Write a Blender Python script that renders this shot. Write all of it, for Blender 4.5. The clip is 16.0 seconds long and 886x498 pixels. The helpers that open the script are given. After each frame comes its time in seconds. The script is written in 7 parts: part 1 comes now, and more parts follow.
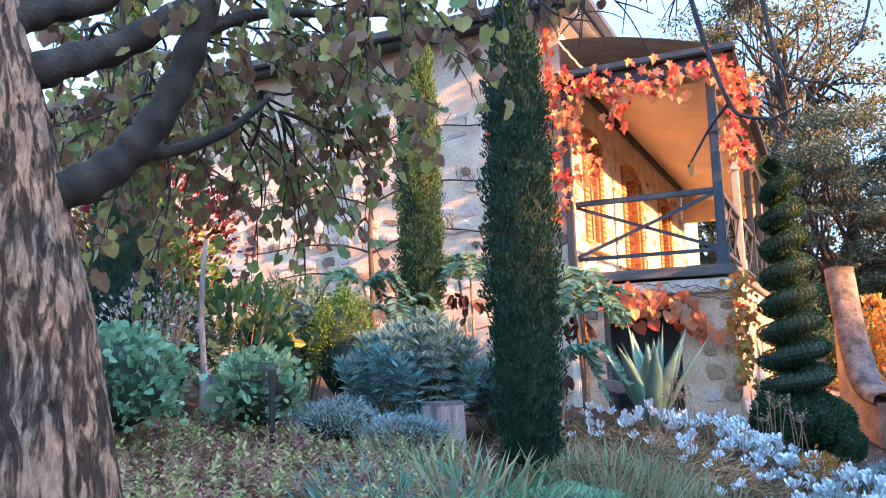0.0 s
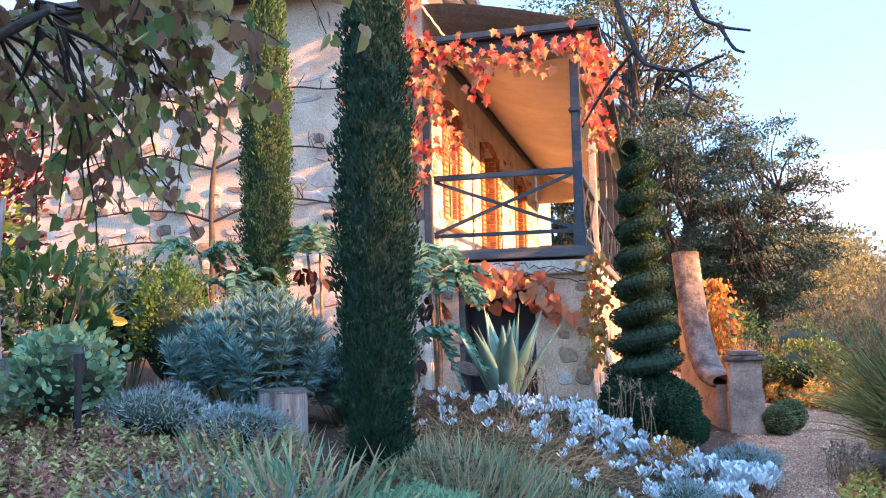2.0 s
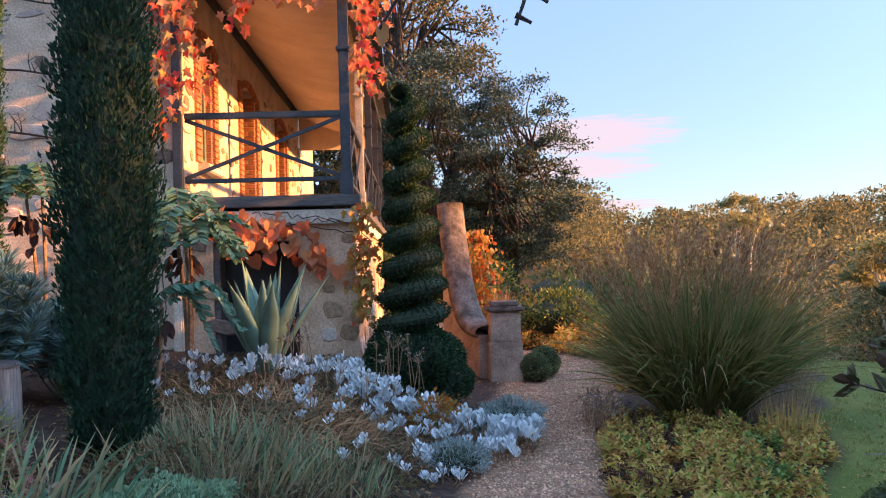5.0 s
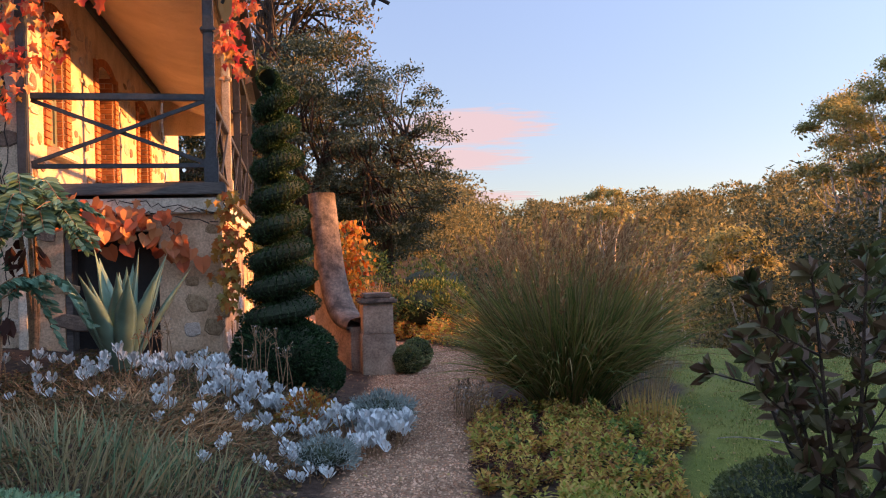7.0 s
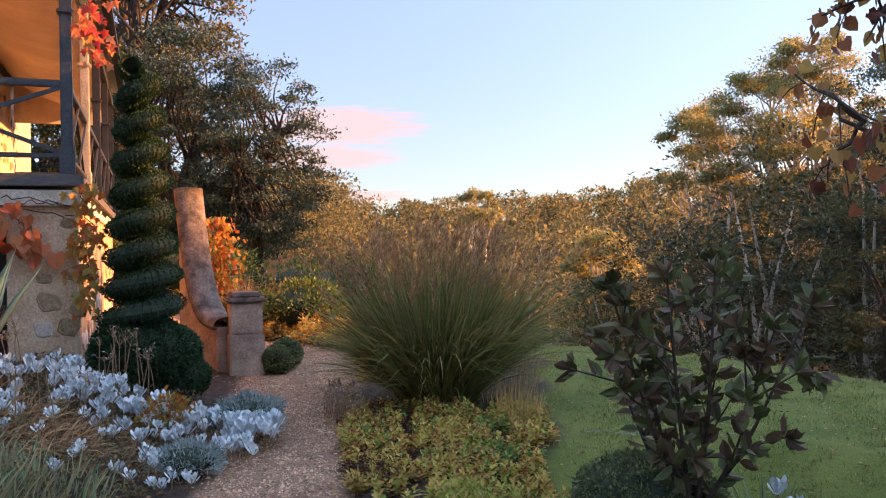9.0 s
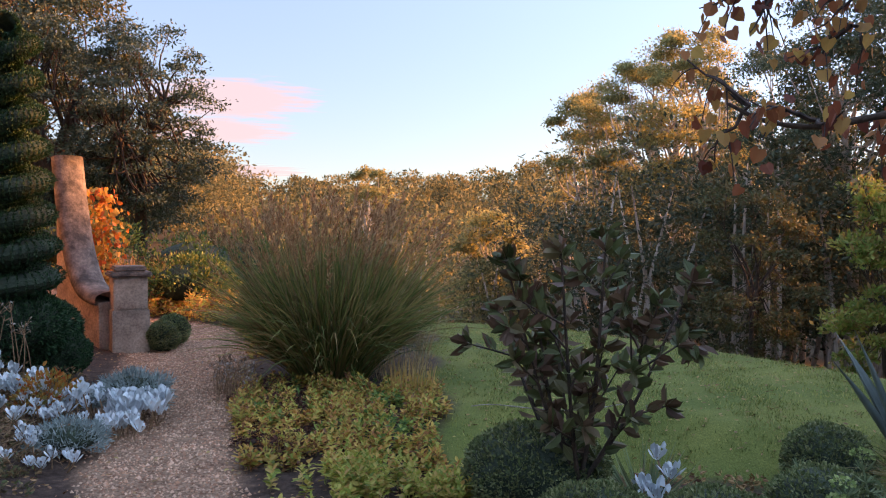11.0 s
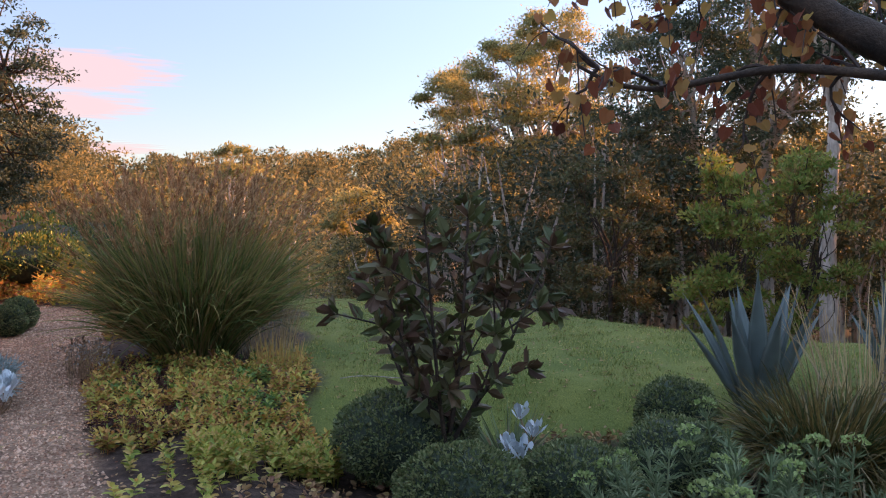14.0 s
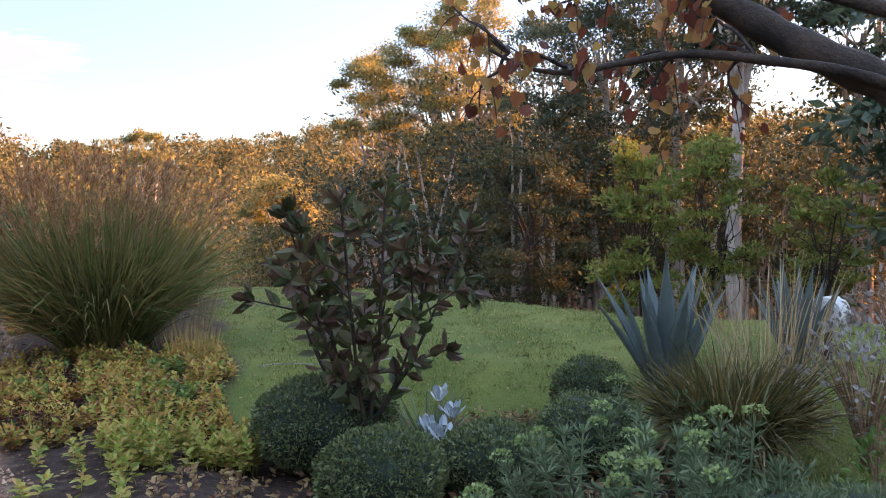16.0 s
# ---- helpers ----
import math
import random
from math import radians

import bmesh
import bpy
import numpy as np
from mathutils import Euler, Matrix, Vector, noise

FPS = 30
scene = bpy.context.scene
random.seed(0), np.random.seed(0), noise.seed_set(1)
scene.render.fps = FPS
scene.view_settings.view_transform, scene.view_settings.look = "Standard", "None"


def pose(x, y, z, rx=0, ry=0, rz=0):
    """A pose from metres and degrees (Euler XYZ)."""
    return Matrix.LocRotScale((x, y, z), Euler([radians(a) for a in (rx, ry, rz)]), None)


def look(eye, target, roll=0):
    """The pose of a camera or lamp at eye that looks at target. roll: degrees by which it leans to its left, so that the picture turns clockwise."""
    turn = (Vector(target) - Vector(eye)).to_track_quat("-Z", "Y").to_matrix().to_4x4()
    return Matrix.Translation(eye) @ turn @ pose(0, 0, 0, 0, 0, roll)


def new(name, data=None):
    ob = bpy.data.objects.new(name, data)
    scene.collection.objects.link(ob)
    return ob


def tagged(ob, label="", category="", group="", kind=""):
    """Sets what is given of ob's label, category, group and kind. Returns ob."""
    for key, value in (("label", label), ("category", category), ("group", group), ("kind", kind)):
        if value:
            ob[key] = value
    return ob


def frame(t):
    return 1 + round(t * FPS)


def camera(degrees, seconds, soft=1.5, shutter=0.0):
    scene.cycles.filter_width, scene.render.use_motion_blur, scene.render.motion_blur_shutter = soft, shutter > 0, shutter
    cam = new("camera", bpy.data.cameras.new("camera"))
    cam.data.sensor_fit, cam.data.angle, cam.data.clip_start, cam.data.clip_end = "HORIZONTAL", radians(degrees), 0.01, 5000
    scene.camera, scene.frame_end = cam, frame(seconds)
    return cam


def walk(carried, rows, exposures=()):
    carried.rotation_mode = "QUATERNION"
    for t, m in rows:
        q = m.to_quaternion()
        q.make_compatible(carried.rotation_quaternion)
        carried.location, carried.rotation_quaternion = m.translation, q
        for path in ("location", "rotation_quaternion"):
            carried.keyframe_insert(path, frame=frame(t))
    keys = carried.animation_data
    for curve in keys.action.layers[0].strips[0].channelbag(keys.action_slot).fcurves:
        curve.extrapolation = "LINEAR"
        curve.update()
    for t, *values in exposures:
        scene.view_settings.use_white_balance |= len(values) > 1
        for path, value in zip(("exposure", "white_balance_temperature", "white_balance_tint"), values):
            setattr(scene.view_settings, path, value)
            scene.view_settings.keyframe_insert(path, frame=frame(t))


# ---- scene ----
cam = camera(57.4, 16.0, soft=1.1)
METRES, EYE, TILT, LEAN, TURN = 1.75, 1.5, 0.0, 0.0, 0.0
ROWS = [
    (0.0, 0.0, 0.0, 0.0, 0.23, 7.35, 1.8),
    (0.5, -0.0759, 0.0699, 0.0062, -3.66, 6.29, 2.09),
    (1.0, -0.0844, 0.1376, 0.006, -6.22, 5.37, 2.33),
    (1.5, -0.0332, 0.2582, 0.0111, -7.96, 5.35, 1.87),
    (2.0, 0.0363, 0.3495, 0.0382, -10.2, 5.3, 1.11),
    (2.5, 0.0745, 0.3827, 0.0443, -12.61, 4.53, 0.85),
    (3.0, 0.1002, 0.4188, 0.0556, -15.14, 3.86, 1.43),
    (3.5, 0.1006, 0.5082, 0.0606, -17.78, 3.61, 2.01),
    (4.0, 0.092, 0.5902, 0.059, -21.3, 2.75, 1.79),
    (6.5, 0.1702, 0.7411, 0.0754, -33.44, 0.15, 1.65),
    (7.0, 0.1718, 0.7413, 0.0752, -35.87, 0.39, 1.54),
    (7.5, 0.1727, 0.7412, 0.0751, -38.47, 0.46, 1.48),
    (8.0, 0.1731, 0.7409, 0.0751, -41.04, 0.33, 1.18),
    (8.5, 0.1741, 0.741, 0.075, -43.1, 0.22, 0.9),
    (9.0, 0.1744, 0.7401, 0.0751, -44.84, 0.16, 0.88),
    (11.5, 0.1416, 0.753, 0.053, -54.23, -1.78, 0.06),
    (12.0, 0.1464, 0.75, 0.0469, -55.69, -2.2, 0.55),
    (12.5, 0.1452, 0.7467, 0.038, -57.24, -2.75, 0.55),
    (13.0, 0.1455, 0.743, 0.0319, -59.08, -2.89, 0.34),
    (13.5, 0.151, 0.7445, 0.0274, -60.68, -2.98, 0.16),
    (14.0, 0.1585, 0.7371, 0.0255, -61.72, -2.97, 0.49),
    (14.5, 0.1741, 0.7237, 0.0252, -62.93, -3.03, 0.76),
    (15.0, 0.1668, 0.7246, 0.0235, -64.47, -3.26, 0.75),
    (15.5, 0.1547, 0.7259, 0.0212, -66.01, -3.47, 0.95),
    (16.0, 0.1515, 0.7227, 0.0162, -67.4, -3.96, 0.9),
]
EXPOSURES = [(0.0, 3.7, 5700, 9), (4.2, 3.05, 5800, 10), (5.2, 2.65, 6600, 15), (6.3, 2.45, 7300, 20), (8.0, 2.55, 7300, 20), (9.2, 2.75, 7300, 20), (11.3, 2.7, 7300, 21), (13.0, 2.65, 7200, 21), (14.5, 2.7, 7200, 21), (16.0, 3.05, 7300, 20)]
walk(cam, [(t, pose(0, 0, EYE, TILT, LEAN, TURN) @ pose(METRES * x, METRES * y, METRES * z, 90 + pitch, roll, yaw))
           for t, x, y, z, yaw, pitch, roll in ROWS], EXPOSURES)

# ---- light: a low, warm sun behind the trees on the lawn side, clear evening sky ----
SUN_YAW, SUN_UP = 122.0, 17.0
SUN = Vector((math.sin(radians(SUN_YAW)) * math.cos(radians(SUN_UP)), math.cos(radians(SUN_YAW)) * math.cos(radians(SUN_UP)), math.sin(radians(SUN_UP))))
world = bpy.data.worlds.new("evening_sky")
scene.world = world
world.use_nodes = True
wn = world.node_tree
sky = wn.nodes.new("ShaderNodeTexSky")
sky.sky_type = "NISHITA"
sky.sun_disc = False
sky.sun_elevation, sky.sun_rotation = radians(SUN_UP), radians(SUN_YAW)
sky.air_density, sky.dust_density, sky.ozone_density = 0.9, 0.1, 2.2
back = wn.nodes["Background"]
# scales the sky: low band dimmed, unseen zenith raised and warmed to add light on the ground
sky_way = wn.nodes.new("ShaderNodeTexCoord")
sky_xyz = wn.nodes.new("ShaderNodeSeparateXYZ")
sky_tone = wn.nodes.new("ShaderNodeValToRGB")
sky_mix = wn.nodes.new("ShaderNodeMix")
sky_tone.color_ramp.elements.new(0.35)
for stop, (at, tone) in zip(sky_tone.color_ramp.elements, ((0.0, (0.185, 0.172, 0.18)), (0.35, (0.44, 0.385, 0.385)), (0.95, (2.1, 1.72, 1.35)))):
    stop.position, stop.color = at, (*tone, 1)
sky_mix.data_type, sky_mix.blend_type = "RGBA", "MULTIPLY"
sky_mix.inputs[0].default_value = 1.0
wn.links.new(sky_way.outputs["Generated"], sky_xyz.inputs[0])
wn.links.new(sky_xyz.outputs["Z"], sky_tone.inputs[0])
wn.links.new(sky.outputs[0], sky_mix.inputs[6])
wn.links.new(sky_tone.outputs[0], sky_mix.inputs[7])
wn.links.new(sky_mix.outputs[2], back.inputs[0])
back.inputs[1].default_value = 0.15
sun_data = bpy.data.lights.new("sun", "SUN")
sun_data.energy, sun_data.angle, sun_data.color = 3.1, radians(1.5), (1.0, 0.43, 0.125)
sun_lamp = new("sun", sun_data)
sun_lamp.matrix_world = look(SUN * 200, (0, 0, 0))

# ---- materials ----
def nodes_of(name):
    m = bpy.data.materials.new(name)
    m.use_nodes = True
    return m, m.node_tree, m.node_tree.nodes["Principled BSDF"]


def ramp(tree, source, stops):
    r = tree.nodes.new("ShaderNodeValToRGB")
    while len(r.color_ramp.elements) < len(stops):
        r.color_ramp.elements.new(0.5)
    for e, (p, c) in zip(r.color_ramp.elements, stops):
        e.position, e.color = p, (*c, 1)
    tree.links.new(source, r.inputs[0])
    return r.outputs[0]


def noise_of(tree, scale, detail=4.0, rough=0.6, stretch=None, kind="ShaderNodeTexNoise"):
    co = tree.nodes.new("ShaderNodeTexCoord")
    out = co.outputs["Object"]
    if stretch:
        mp = tree.nodes.new("ShaderNodeMapping")
        mp.inputs["Scale"].default_value = stretch
        tree.links.new(out, mp.inputs[0])
        out = mp.outputs[0]
    n = tree.nodes.new(kind)
    n.inputs["Scale"].default_value = scale
    if kind == "ShaderNodeTexNoise":
        n.inputs["Detail"].default_value, n.inputs["Roughness"].default_value = detail, rough
    tree.links.new(out, n.inputs["Vector"])
    return n


def blend(tree, a, b, fac, mode="MIX"):
    m = tree.nodes.new("ShaderNodeMix")
    m.data_type, m.blend_type = "RGBA", mode
    for v, sock in ((fac, m.inputs[0]), (a, m.inputs[6]), (b, m.inputs[7])):
        if isinstance(v, (int, float)):
            sock.default_value = v
        elif isinstance(v, tuple):
            sock.default_value = (*v, 1)
        else:
            tree.links.new(v, sock)
    return m.outputs[2]


def bump_to(tree, bsdf, height, strength=0.4, dist=0.02):
    b = tree.nodes.new("ShaderNodeBump")
    b.inputs["Strength"].default_value, b.inputs["Distance"].default_value = strength, dist
    tree.links.new(height, b.inputs["Height"])
    tree.links.new(b.outputs[0], bsdf.inputs["Normal"])


def leaf_mat(name, colours, rough=0.55, through_light=0.3, patch=1.2):
    """Leaves: each leaf has a colour of its own, clumps vary in tone, some light passes through."""
    m, t, p = nodes_of(name)
    g = t.nodes.new("ShaderNodeNewGeometry")
    n = len(colours)
    c = ramp(t, g.outputs["Random Per Island"], [(i / max(1, n - 1), col) for i, col in enumerate(colours)])
    big = noise_of(t, patch, 2)
    shade = ramp(t, big.outputs[0], [(0.3, (0.85, 0.85, 0.85)), (0.7, (1.35, 1.35, 1.35))])
    c = blend(t, c, shade, 1.0, "MULTIPLY")
    t.links.new(c, p.inputs["Base Color"])
    p.inputs["Roughness"].default_value = rough
    p.inputs["Specular IOR Level"].default_value = 0.3
    tr = t.nodes.new("ShaderNodeBsdfTranslucent")
    t.links.new(c, tr.inputs[0])
    mx = t.nodes.new("ShaderNodeMixShader")
    mx.inputs[0].default_value = through_light
    t.links.new(p.outputs[0], mx.inputs[1])
    t.links.new(tr.outputs[0], mx.inputs[2])
    t.links.new(mx.outputs[0], t.nodes["Material Output"].inputs[0])
    return m


def rough_mat(name, dark, light, scale=6.0, rough=0.85, bump=0.5, dist=0.02, stretch=None, fine=60.0, metal=0.0, per_object=0.0):
    """A solid surface with tone at two scales, fine relief, and, where asked, a tone of its own for each piece."""
    m, t, p = nodes_of(name)
    a, b = noise_of(t, scale, 5, 0.65, stretch), noise_of(t, fine, 3, 0.6, stretch)
    c = ramp(t, a.outputs[0], [(0.36, dark), (0.64, light)])
    c = blend(t, c, ramp(t, b.outputs[0], [(0.36, (0.6, 0.6, 0.6)), (0.6, (1.05, 1.05, 1.05))]), 0.8, "MULTIPLY")
    if per_object:
        o = t.nodes.new("ShaderNodeObjectInfo")
        v = ramp(t, o.outputs["Random"], [(0.0, (1 - per_object,) * 3), (1.0, (1.0, 1.0, 1.0))])
        c = blend(t, c, v, 1.0, "MULTIPLY")
    t.links.new(c, p.inputs["Base Color"])
    p.inputs["Roughness"].default_value, p.inputs["Metallic"].default_value = rough, metal
    mixed = blend(t, a.outputs[0], b.outputs[0], 0.45)
    bump_to(t, p, mixed, bump, dist)
    return m


def bark_mat():
    """Plated bark: long upright plates, dark cracks between, flaking in patches."""
    m, t, p = nodes_of("fissured_bark")
    grain = noise_of(t, 60, 5, 0.7, (1, 1, 0.35))
    patch = noise_of(t, 3.0, 3, 0.6)
    plate = ramp(t, grain.outputs[0], [(0.36, (0.22, 0.125, 0.08)), (0.64, (0.56, 0.35, 0.23))])
    plate = blend(t, plate, ramp(t, patch.outputs[0], [(0.42, (0.75, 0.75, 0.78)), (0.62, (1.25, 1.0, 0.82))]), 1.0, "MULTIPLY")
    furrow = noise_of(t, 26, 6, 0.62, (1, 1, 0.20))
    furrow.inputs["Distortion"].default_value = 0.6
    crack = ramp(t, furrow.outputs[0], [(0.43, (0.16, 0.13, 0.12)), (0.52, (1.0, 1.0, 1.0))])
    t.links.new(blend(t, plate, crack, 1.0, "MULTIPLY"), p.inputs["Base Color"])
    p.inputs["Roughness"].default_value = 0.92
    bump_to(t, p, blend(t, crack, grain.outputs[0], 0.35), 1.0, 0.035)
    return m


M_BARK = bark_mat()
M_LIMB = rough_mat("limb_bark", (0.015, 0.010, 0.007), (0.065, 0.040, 0.026), 7.0, 0.85, 0.8, 0.02, None, 70)
M_TWIG = rough_mat("dark_twig", (0.018, 0.013, 0.012), (0.06, 0.04, 0.035), 20.0, 0.8, 0.3, 0.004)
M_GUM = rough_mat("gum_bark", (0.28, 0.22, 0.18), (0.62, 0.54, 0.46), 1.2, 0.8, 0.3, 0.05, (1, 1, 0.3), 9)
M_DRY = rough_mat("dry_stem", (0.16, 0.09, 0.05), (0.38, 0.23, 0.13), 15.0, 0.9, 0.3, 0.004)
M_STUMP = rough_mat("weathered_log", (0.14, 0.11, 0.10), (0.46, 0.40, 0.37), 10.0, 0.9, 0.9, 0.03, (1, 1, 0.12), 60)
M_LOGTOP = rough_mat("log_end", (0.05, 0.045, 0.045), (0.13, 0.12, 0.115), 8.0, 0.9, 0.5, 0.01)
M_MORTAR = rough_mat("lime_render", (0.54, 0.40, 0.29), (0.76, 0.61, 0.47), 2.2, 0.95, 0.5, 0.02, None, 45)
M_STONE = rough_mat("rubble_sandstone", (0.50, 0.40, 0.34), (0.76, 0.65, 0.57), 3.5, 0.9, 0.6, 0.02, None, 40, per_object=0.25)
M_BASE = rough_mat("golden_lime_render", (0.46, 0.29, 0.18), (0.68, 0.48, 0.33), 2.8, 0.95, 0.6, 0.02, None, 38)
M_STONE_DARK = rough_mat("brown_fieldstone", (0.20, 0.14, 0.11), (0.40, 0.28, 0.22), 5.0, 0.9, 0.6, 0.02, None, 40, per_object=0.35)
M_STONE_GOLD = rough_mat("golden_sandstone", (0.33, 0.21, 0.12), (0.58, 0.41, 0.26), 4.0, 0.9, 0.6, 0.02, None, 40, per_object=0.3)
M_BAND = rough_mat("pale_sandstone_band", (0.48, 0.41, 0.33), (0.70, 0.62, 0.52), 3.0, 0.9, 0.3, 0.01, None, 50)
M_BRICK = rough_mat("red_brick", (0.38, 0.12, 0.05), (0.58, 0.22, 0.10), 9.0, 0.85, 0.5, 0.008, None, 80, per_object=0.35)
M_PAINT = rough_mat("slate_blue_paint", (0.020, 0.025, 0.034), (0.040, 0.047, 0.060), 5.0, 0.5, 0.15, 0.004, None, 40)
M_DECK = rough_mat("weathered_timber", (0.06, 0.055, 0.055), (0.14, 0.125, 0.12), 6.0, 0.75, 0.4, 0.006, (0.3, 3, 3), 40)
# slate-blue post again, with its sunlit paleness put into the colour
M_POST_LIT = rough_mat("sun_pale_post", (0.42, 0.36, 0.28), (0.58, 0.51, 0.41), 3.0, 0.7, 0.2, 0.005)
M_CANVAS = rough_mat("cream_canvas", (0.52, 0.43, 0.33), (0.66, 0.56, 0.44), 1.4, 0.85, 0.15, 0.01, None, 90)
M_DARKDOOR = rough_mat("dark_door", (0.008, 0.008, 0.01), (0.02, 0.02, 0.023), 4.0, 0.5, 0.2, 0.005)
M_SHUTTER = rough_mat("green_grey_joinery", (0.10, 0.12, 0.10), (0.17, 0.19, 0.16), 4.0, 0.6, 0.2, 0.004)
M_ROOF = rough_mat("galvanised_sheet", (0.52, 0.55, 0.60), (0.72, 0.76, 0.82), 2.0, 0.4, 0.1, 0.005, None, 20, metal=0.4)
M_COPING = rough_mat("weathered_coping", (0.055, 0.042, 0.038), (0.22, 0.17, 0.145), 5.0, 0.85, 0.7, 0.02, None, 28)
M_PIER = rough_mat("cut_sandstone", (0.26, 0.19, 0.15), (0.52, 0.40, 0.31), 2.5, 0.85, 0.4, 0.01, None, 35)
M_BLACK = rough_mat("black_post_paint", (0.01, 0.01, 0.012), (0.025, 0.025, 0.028), 8.0, 0.45, 0.1, 0.003)
M_WHITE = rough_mat("white_ceramic", (0.62, 0.62, 0.62), (0.80, 0.80, 0.78), 4.0, 0.4, 0.1, 0.003)
# near-black fill: the shade between leaves is put into its colour
M_CORE = rough_mat("foliage_shade_fill", (0.012, 0.022, 0.012), (0.035, 0.055, 0.03), 9.0, 0.95, 0.8, 0.03)

L_CYPRESS = leaf_mat("cypress_leaf", [(0.007, 0.026, 0.016), (0.012, 0.042, 0.023), (0.024, 0.066, 0.032)], 0.6, 0.15, 5)
# cypress leaf again, its colour lightened as if lit
L_CYPRESS_LIT = leaf_mat("lit_cypress_leaf", [(0.014, 0.040, 0.018), (0.026, 0.068, 0.026), (0.055, 0.11, 0.036)], 0.6, 0.15, 5)
L_TOPIARY = leaf_mat("topiary_leaf", [(0.007, 0.026, 0.012), (0.015, 0.048, 0.019), (0.034, 0.082, 0.030)], 0.6, 0.15, 4)
L_BOX = leaf_mat("box_leaf", [(0.055, 0.082, 0.030), (0.11, 0.14, 0.052), (0.21, 0.22, 0.10)], 0.4, 0.15, 5)
L_TREE = leaf_mat("autumn_tree_leaf", [(0.10, 0.16, 0.05), (0.25, 0.26, 0.08), (0.40, 0.33, 0.11), (0.17, 0.085, 0.05), (0.26, 0.14, 0.08), (0.13, 0.07, 0.045)], 0.5, 0.45, 2.0)
L_TREE_BROWN = leaf_mat("russet_tree_leaf", [(0.10, 0.03, 0.022), (0.20, 0.06, 0.03), (0.36, 0.16, 0.06), (0.42, 0.28, 0.08), (0.20, 0.055, 0.03)], 0.5, 0.45, 2.0)
L_VINE = leaf_mat("red_vine_leaf", [(0.46, 0.035, 0.03), (0.58, 0.10, 0.05), (0.60, 0.19, 0.08), (0.52, 0.22, 0.10), (0.46, 0.30, 0.07)], 0.5, 0.4, 2.0)
L_VINE_RUST = leaf_mat("rust_vine_leaf", [(0.30, 0.055, 0.03), (0.42, 0.12, 0.045), (0.48, 0.19, 0.075), (0.36, 0.085, 0.035)], 0.5, 0.3, 2.0)
L_VINE_GOLD = leaf_mat("gold_vine_leaf", [(0.36, 0.075, 0.025), (0.38, 0.15, 0.03), (0.36, 0.22, 0.05), (0.19, 0.17, 0.05)], 0.5, 0.4, 2.0)
L_SILVER = leaf_mat("silver_succulent_leaf", [(0.38, 0.43, 0.46), (0.50, 0.56, 0.59), (0.64, 0.68, 0.70)], 0.6, 0.08, 3)
L_GREY = leaf_mat("grey_foliage", [(0.13, 0.18, 0.18), (0.22, 0.28, 0.27), (0.33, 0.38, 0.37)], 0.7, 0.2, 3)
L_EUPH = leaf_mat("blue_spurge_leaf", [(0.075, 0.15, 0.15), (0.13, 0.235, 0.23), (0.21, 0.33, 0.31)], 0.6, 0.2, 2)
L_SPURGE = leaf_mat("grey_green_spurge_leaf", [(0.07, 0.105, 0.05), (0.12, 0.165, 0.08), (0.20, 0.235, 0.13)], 0.6, 0.2, 2)
L_LIME = leaf_mat("lime_bract", [(0.17, 0.25, 0.08), (0.26, 0.34, 0.12), (0.38, 0.43, 0.19)], 0.6, 0.3, 3)
L_PALE = leaf_mat("pale_round_leaf", [(0.07, 0.15, 0.08), (0.14, 0.26, 0.15), (0.24, 0.36, 0.22), (0.20, 0.26, 0.12)], 0.6, 0.25, 3)
L_MELI = leaf_mat("serrated_blue_leaf", [(0.05, 0.13, 0.09), (0.09, 0.19, 0.125), (0.16, 0.27, 0.18)], 0.55, 0.25, 2)
L_GOLDBOX = leaf_mat("yellow_green_leaf", [(0.06, 0.12, 0.025), (0.10, 0.17, 0.035), (0.18, 0.24, 0.05)], 0.5, 0.3, 3)
L_GREEN = leaf_mat("broad_green_leaf", [(0.05, 0.11, 0.03), (0.10, 0.18, 0.04), (0.26, 0.30, 0.06)], 0.5, 0.3, 3)
L_SEDUM = leaf_mat("yellowing_groundcover_leaf", [(0.19, 0.25, 0.05), (0.40, 0.36, 0.08), (0.50, 0.34, 0.09), (0.42, 0.20, 0.06), (0.16, 0.07, 0.04)], 0.6, 0.35, 1.6)
L_RUSSET = leaf_mat("russet_groundcover_leaf", [(0.16, 0.045, 0.055), (0.28, 0.12, 0.09), (0.38, 0.27, 0.17), (0.22, 0.07, 0.07), (0.30, 0.20, 0.12)], 0.6, 0.3, 1.2)
L_DARKHEAD = leaf_mat("spent_flower_head", [(0.03, 0.012, 0.010), (0.07, 0.025, 0.02), (0.11, 0.05, 0.03)], 0.8, 0.1, 3)
L_AGAVE = leaf_mat("agave_leaf", [(0.10, 0.18, 0.14), (0.15, 0.245, 0.19), (0.20, 0.295, 0.21)], 0.45, 0.05, 4)
L_AGAVE_BLUE = leaf_mat("blue_agave_leaf", [(0.06, 0.085, 0.08), (0.09, 0.12, 0.115), (0.13, 0.16, 0.15)], 0.4, 0.05, 4)
L_IRIS = leaf_mat("iris_blade", [(0.06, 0.14, 0.075), (0.12, 0.21, 0.11), (0.20, 0.26, 0.15), (0.38, 0.33, 0.17), (0.30, 0.20, 0.10)], 0.5, 0.3, 2)
L_DRYGRASS = leaf_mat("straw_blade", [(0.22, 0.17, 0.10), (0.40, 0.31, 0.19), (0.14, 0.17, 0.09), (0.34, 0.22, 0.12)], 0.7, 0.35, 2)
L_MISC = leaf_mat("tall_grass_blade", [(0.05, 0.085, 0.025), (0.11, 0.145, 0.04), (0.20, 0.21, 0.065), (0.30, 0.22, 0.09), (0.17, 0.11, 0.055)], 0.55, 0.35, 2)
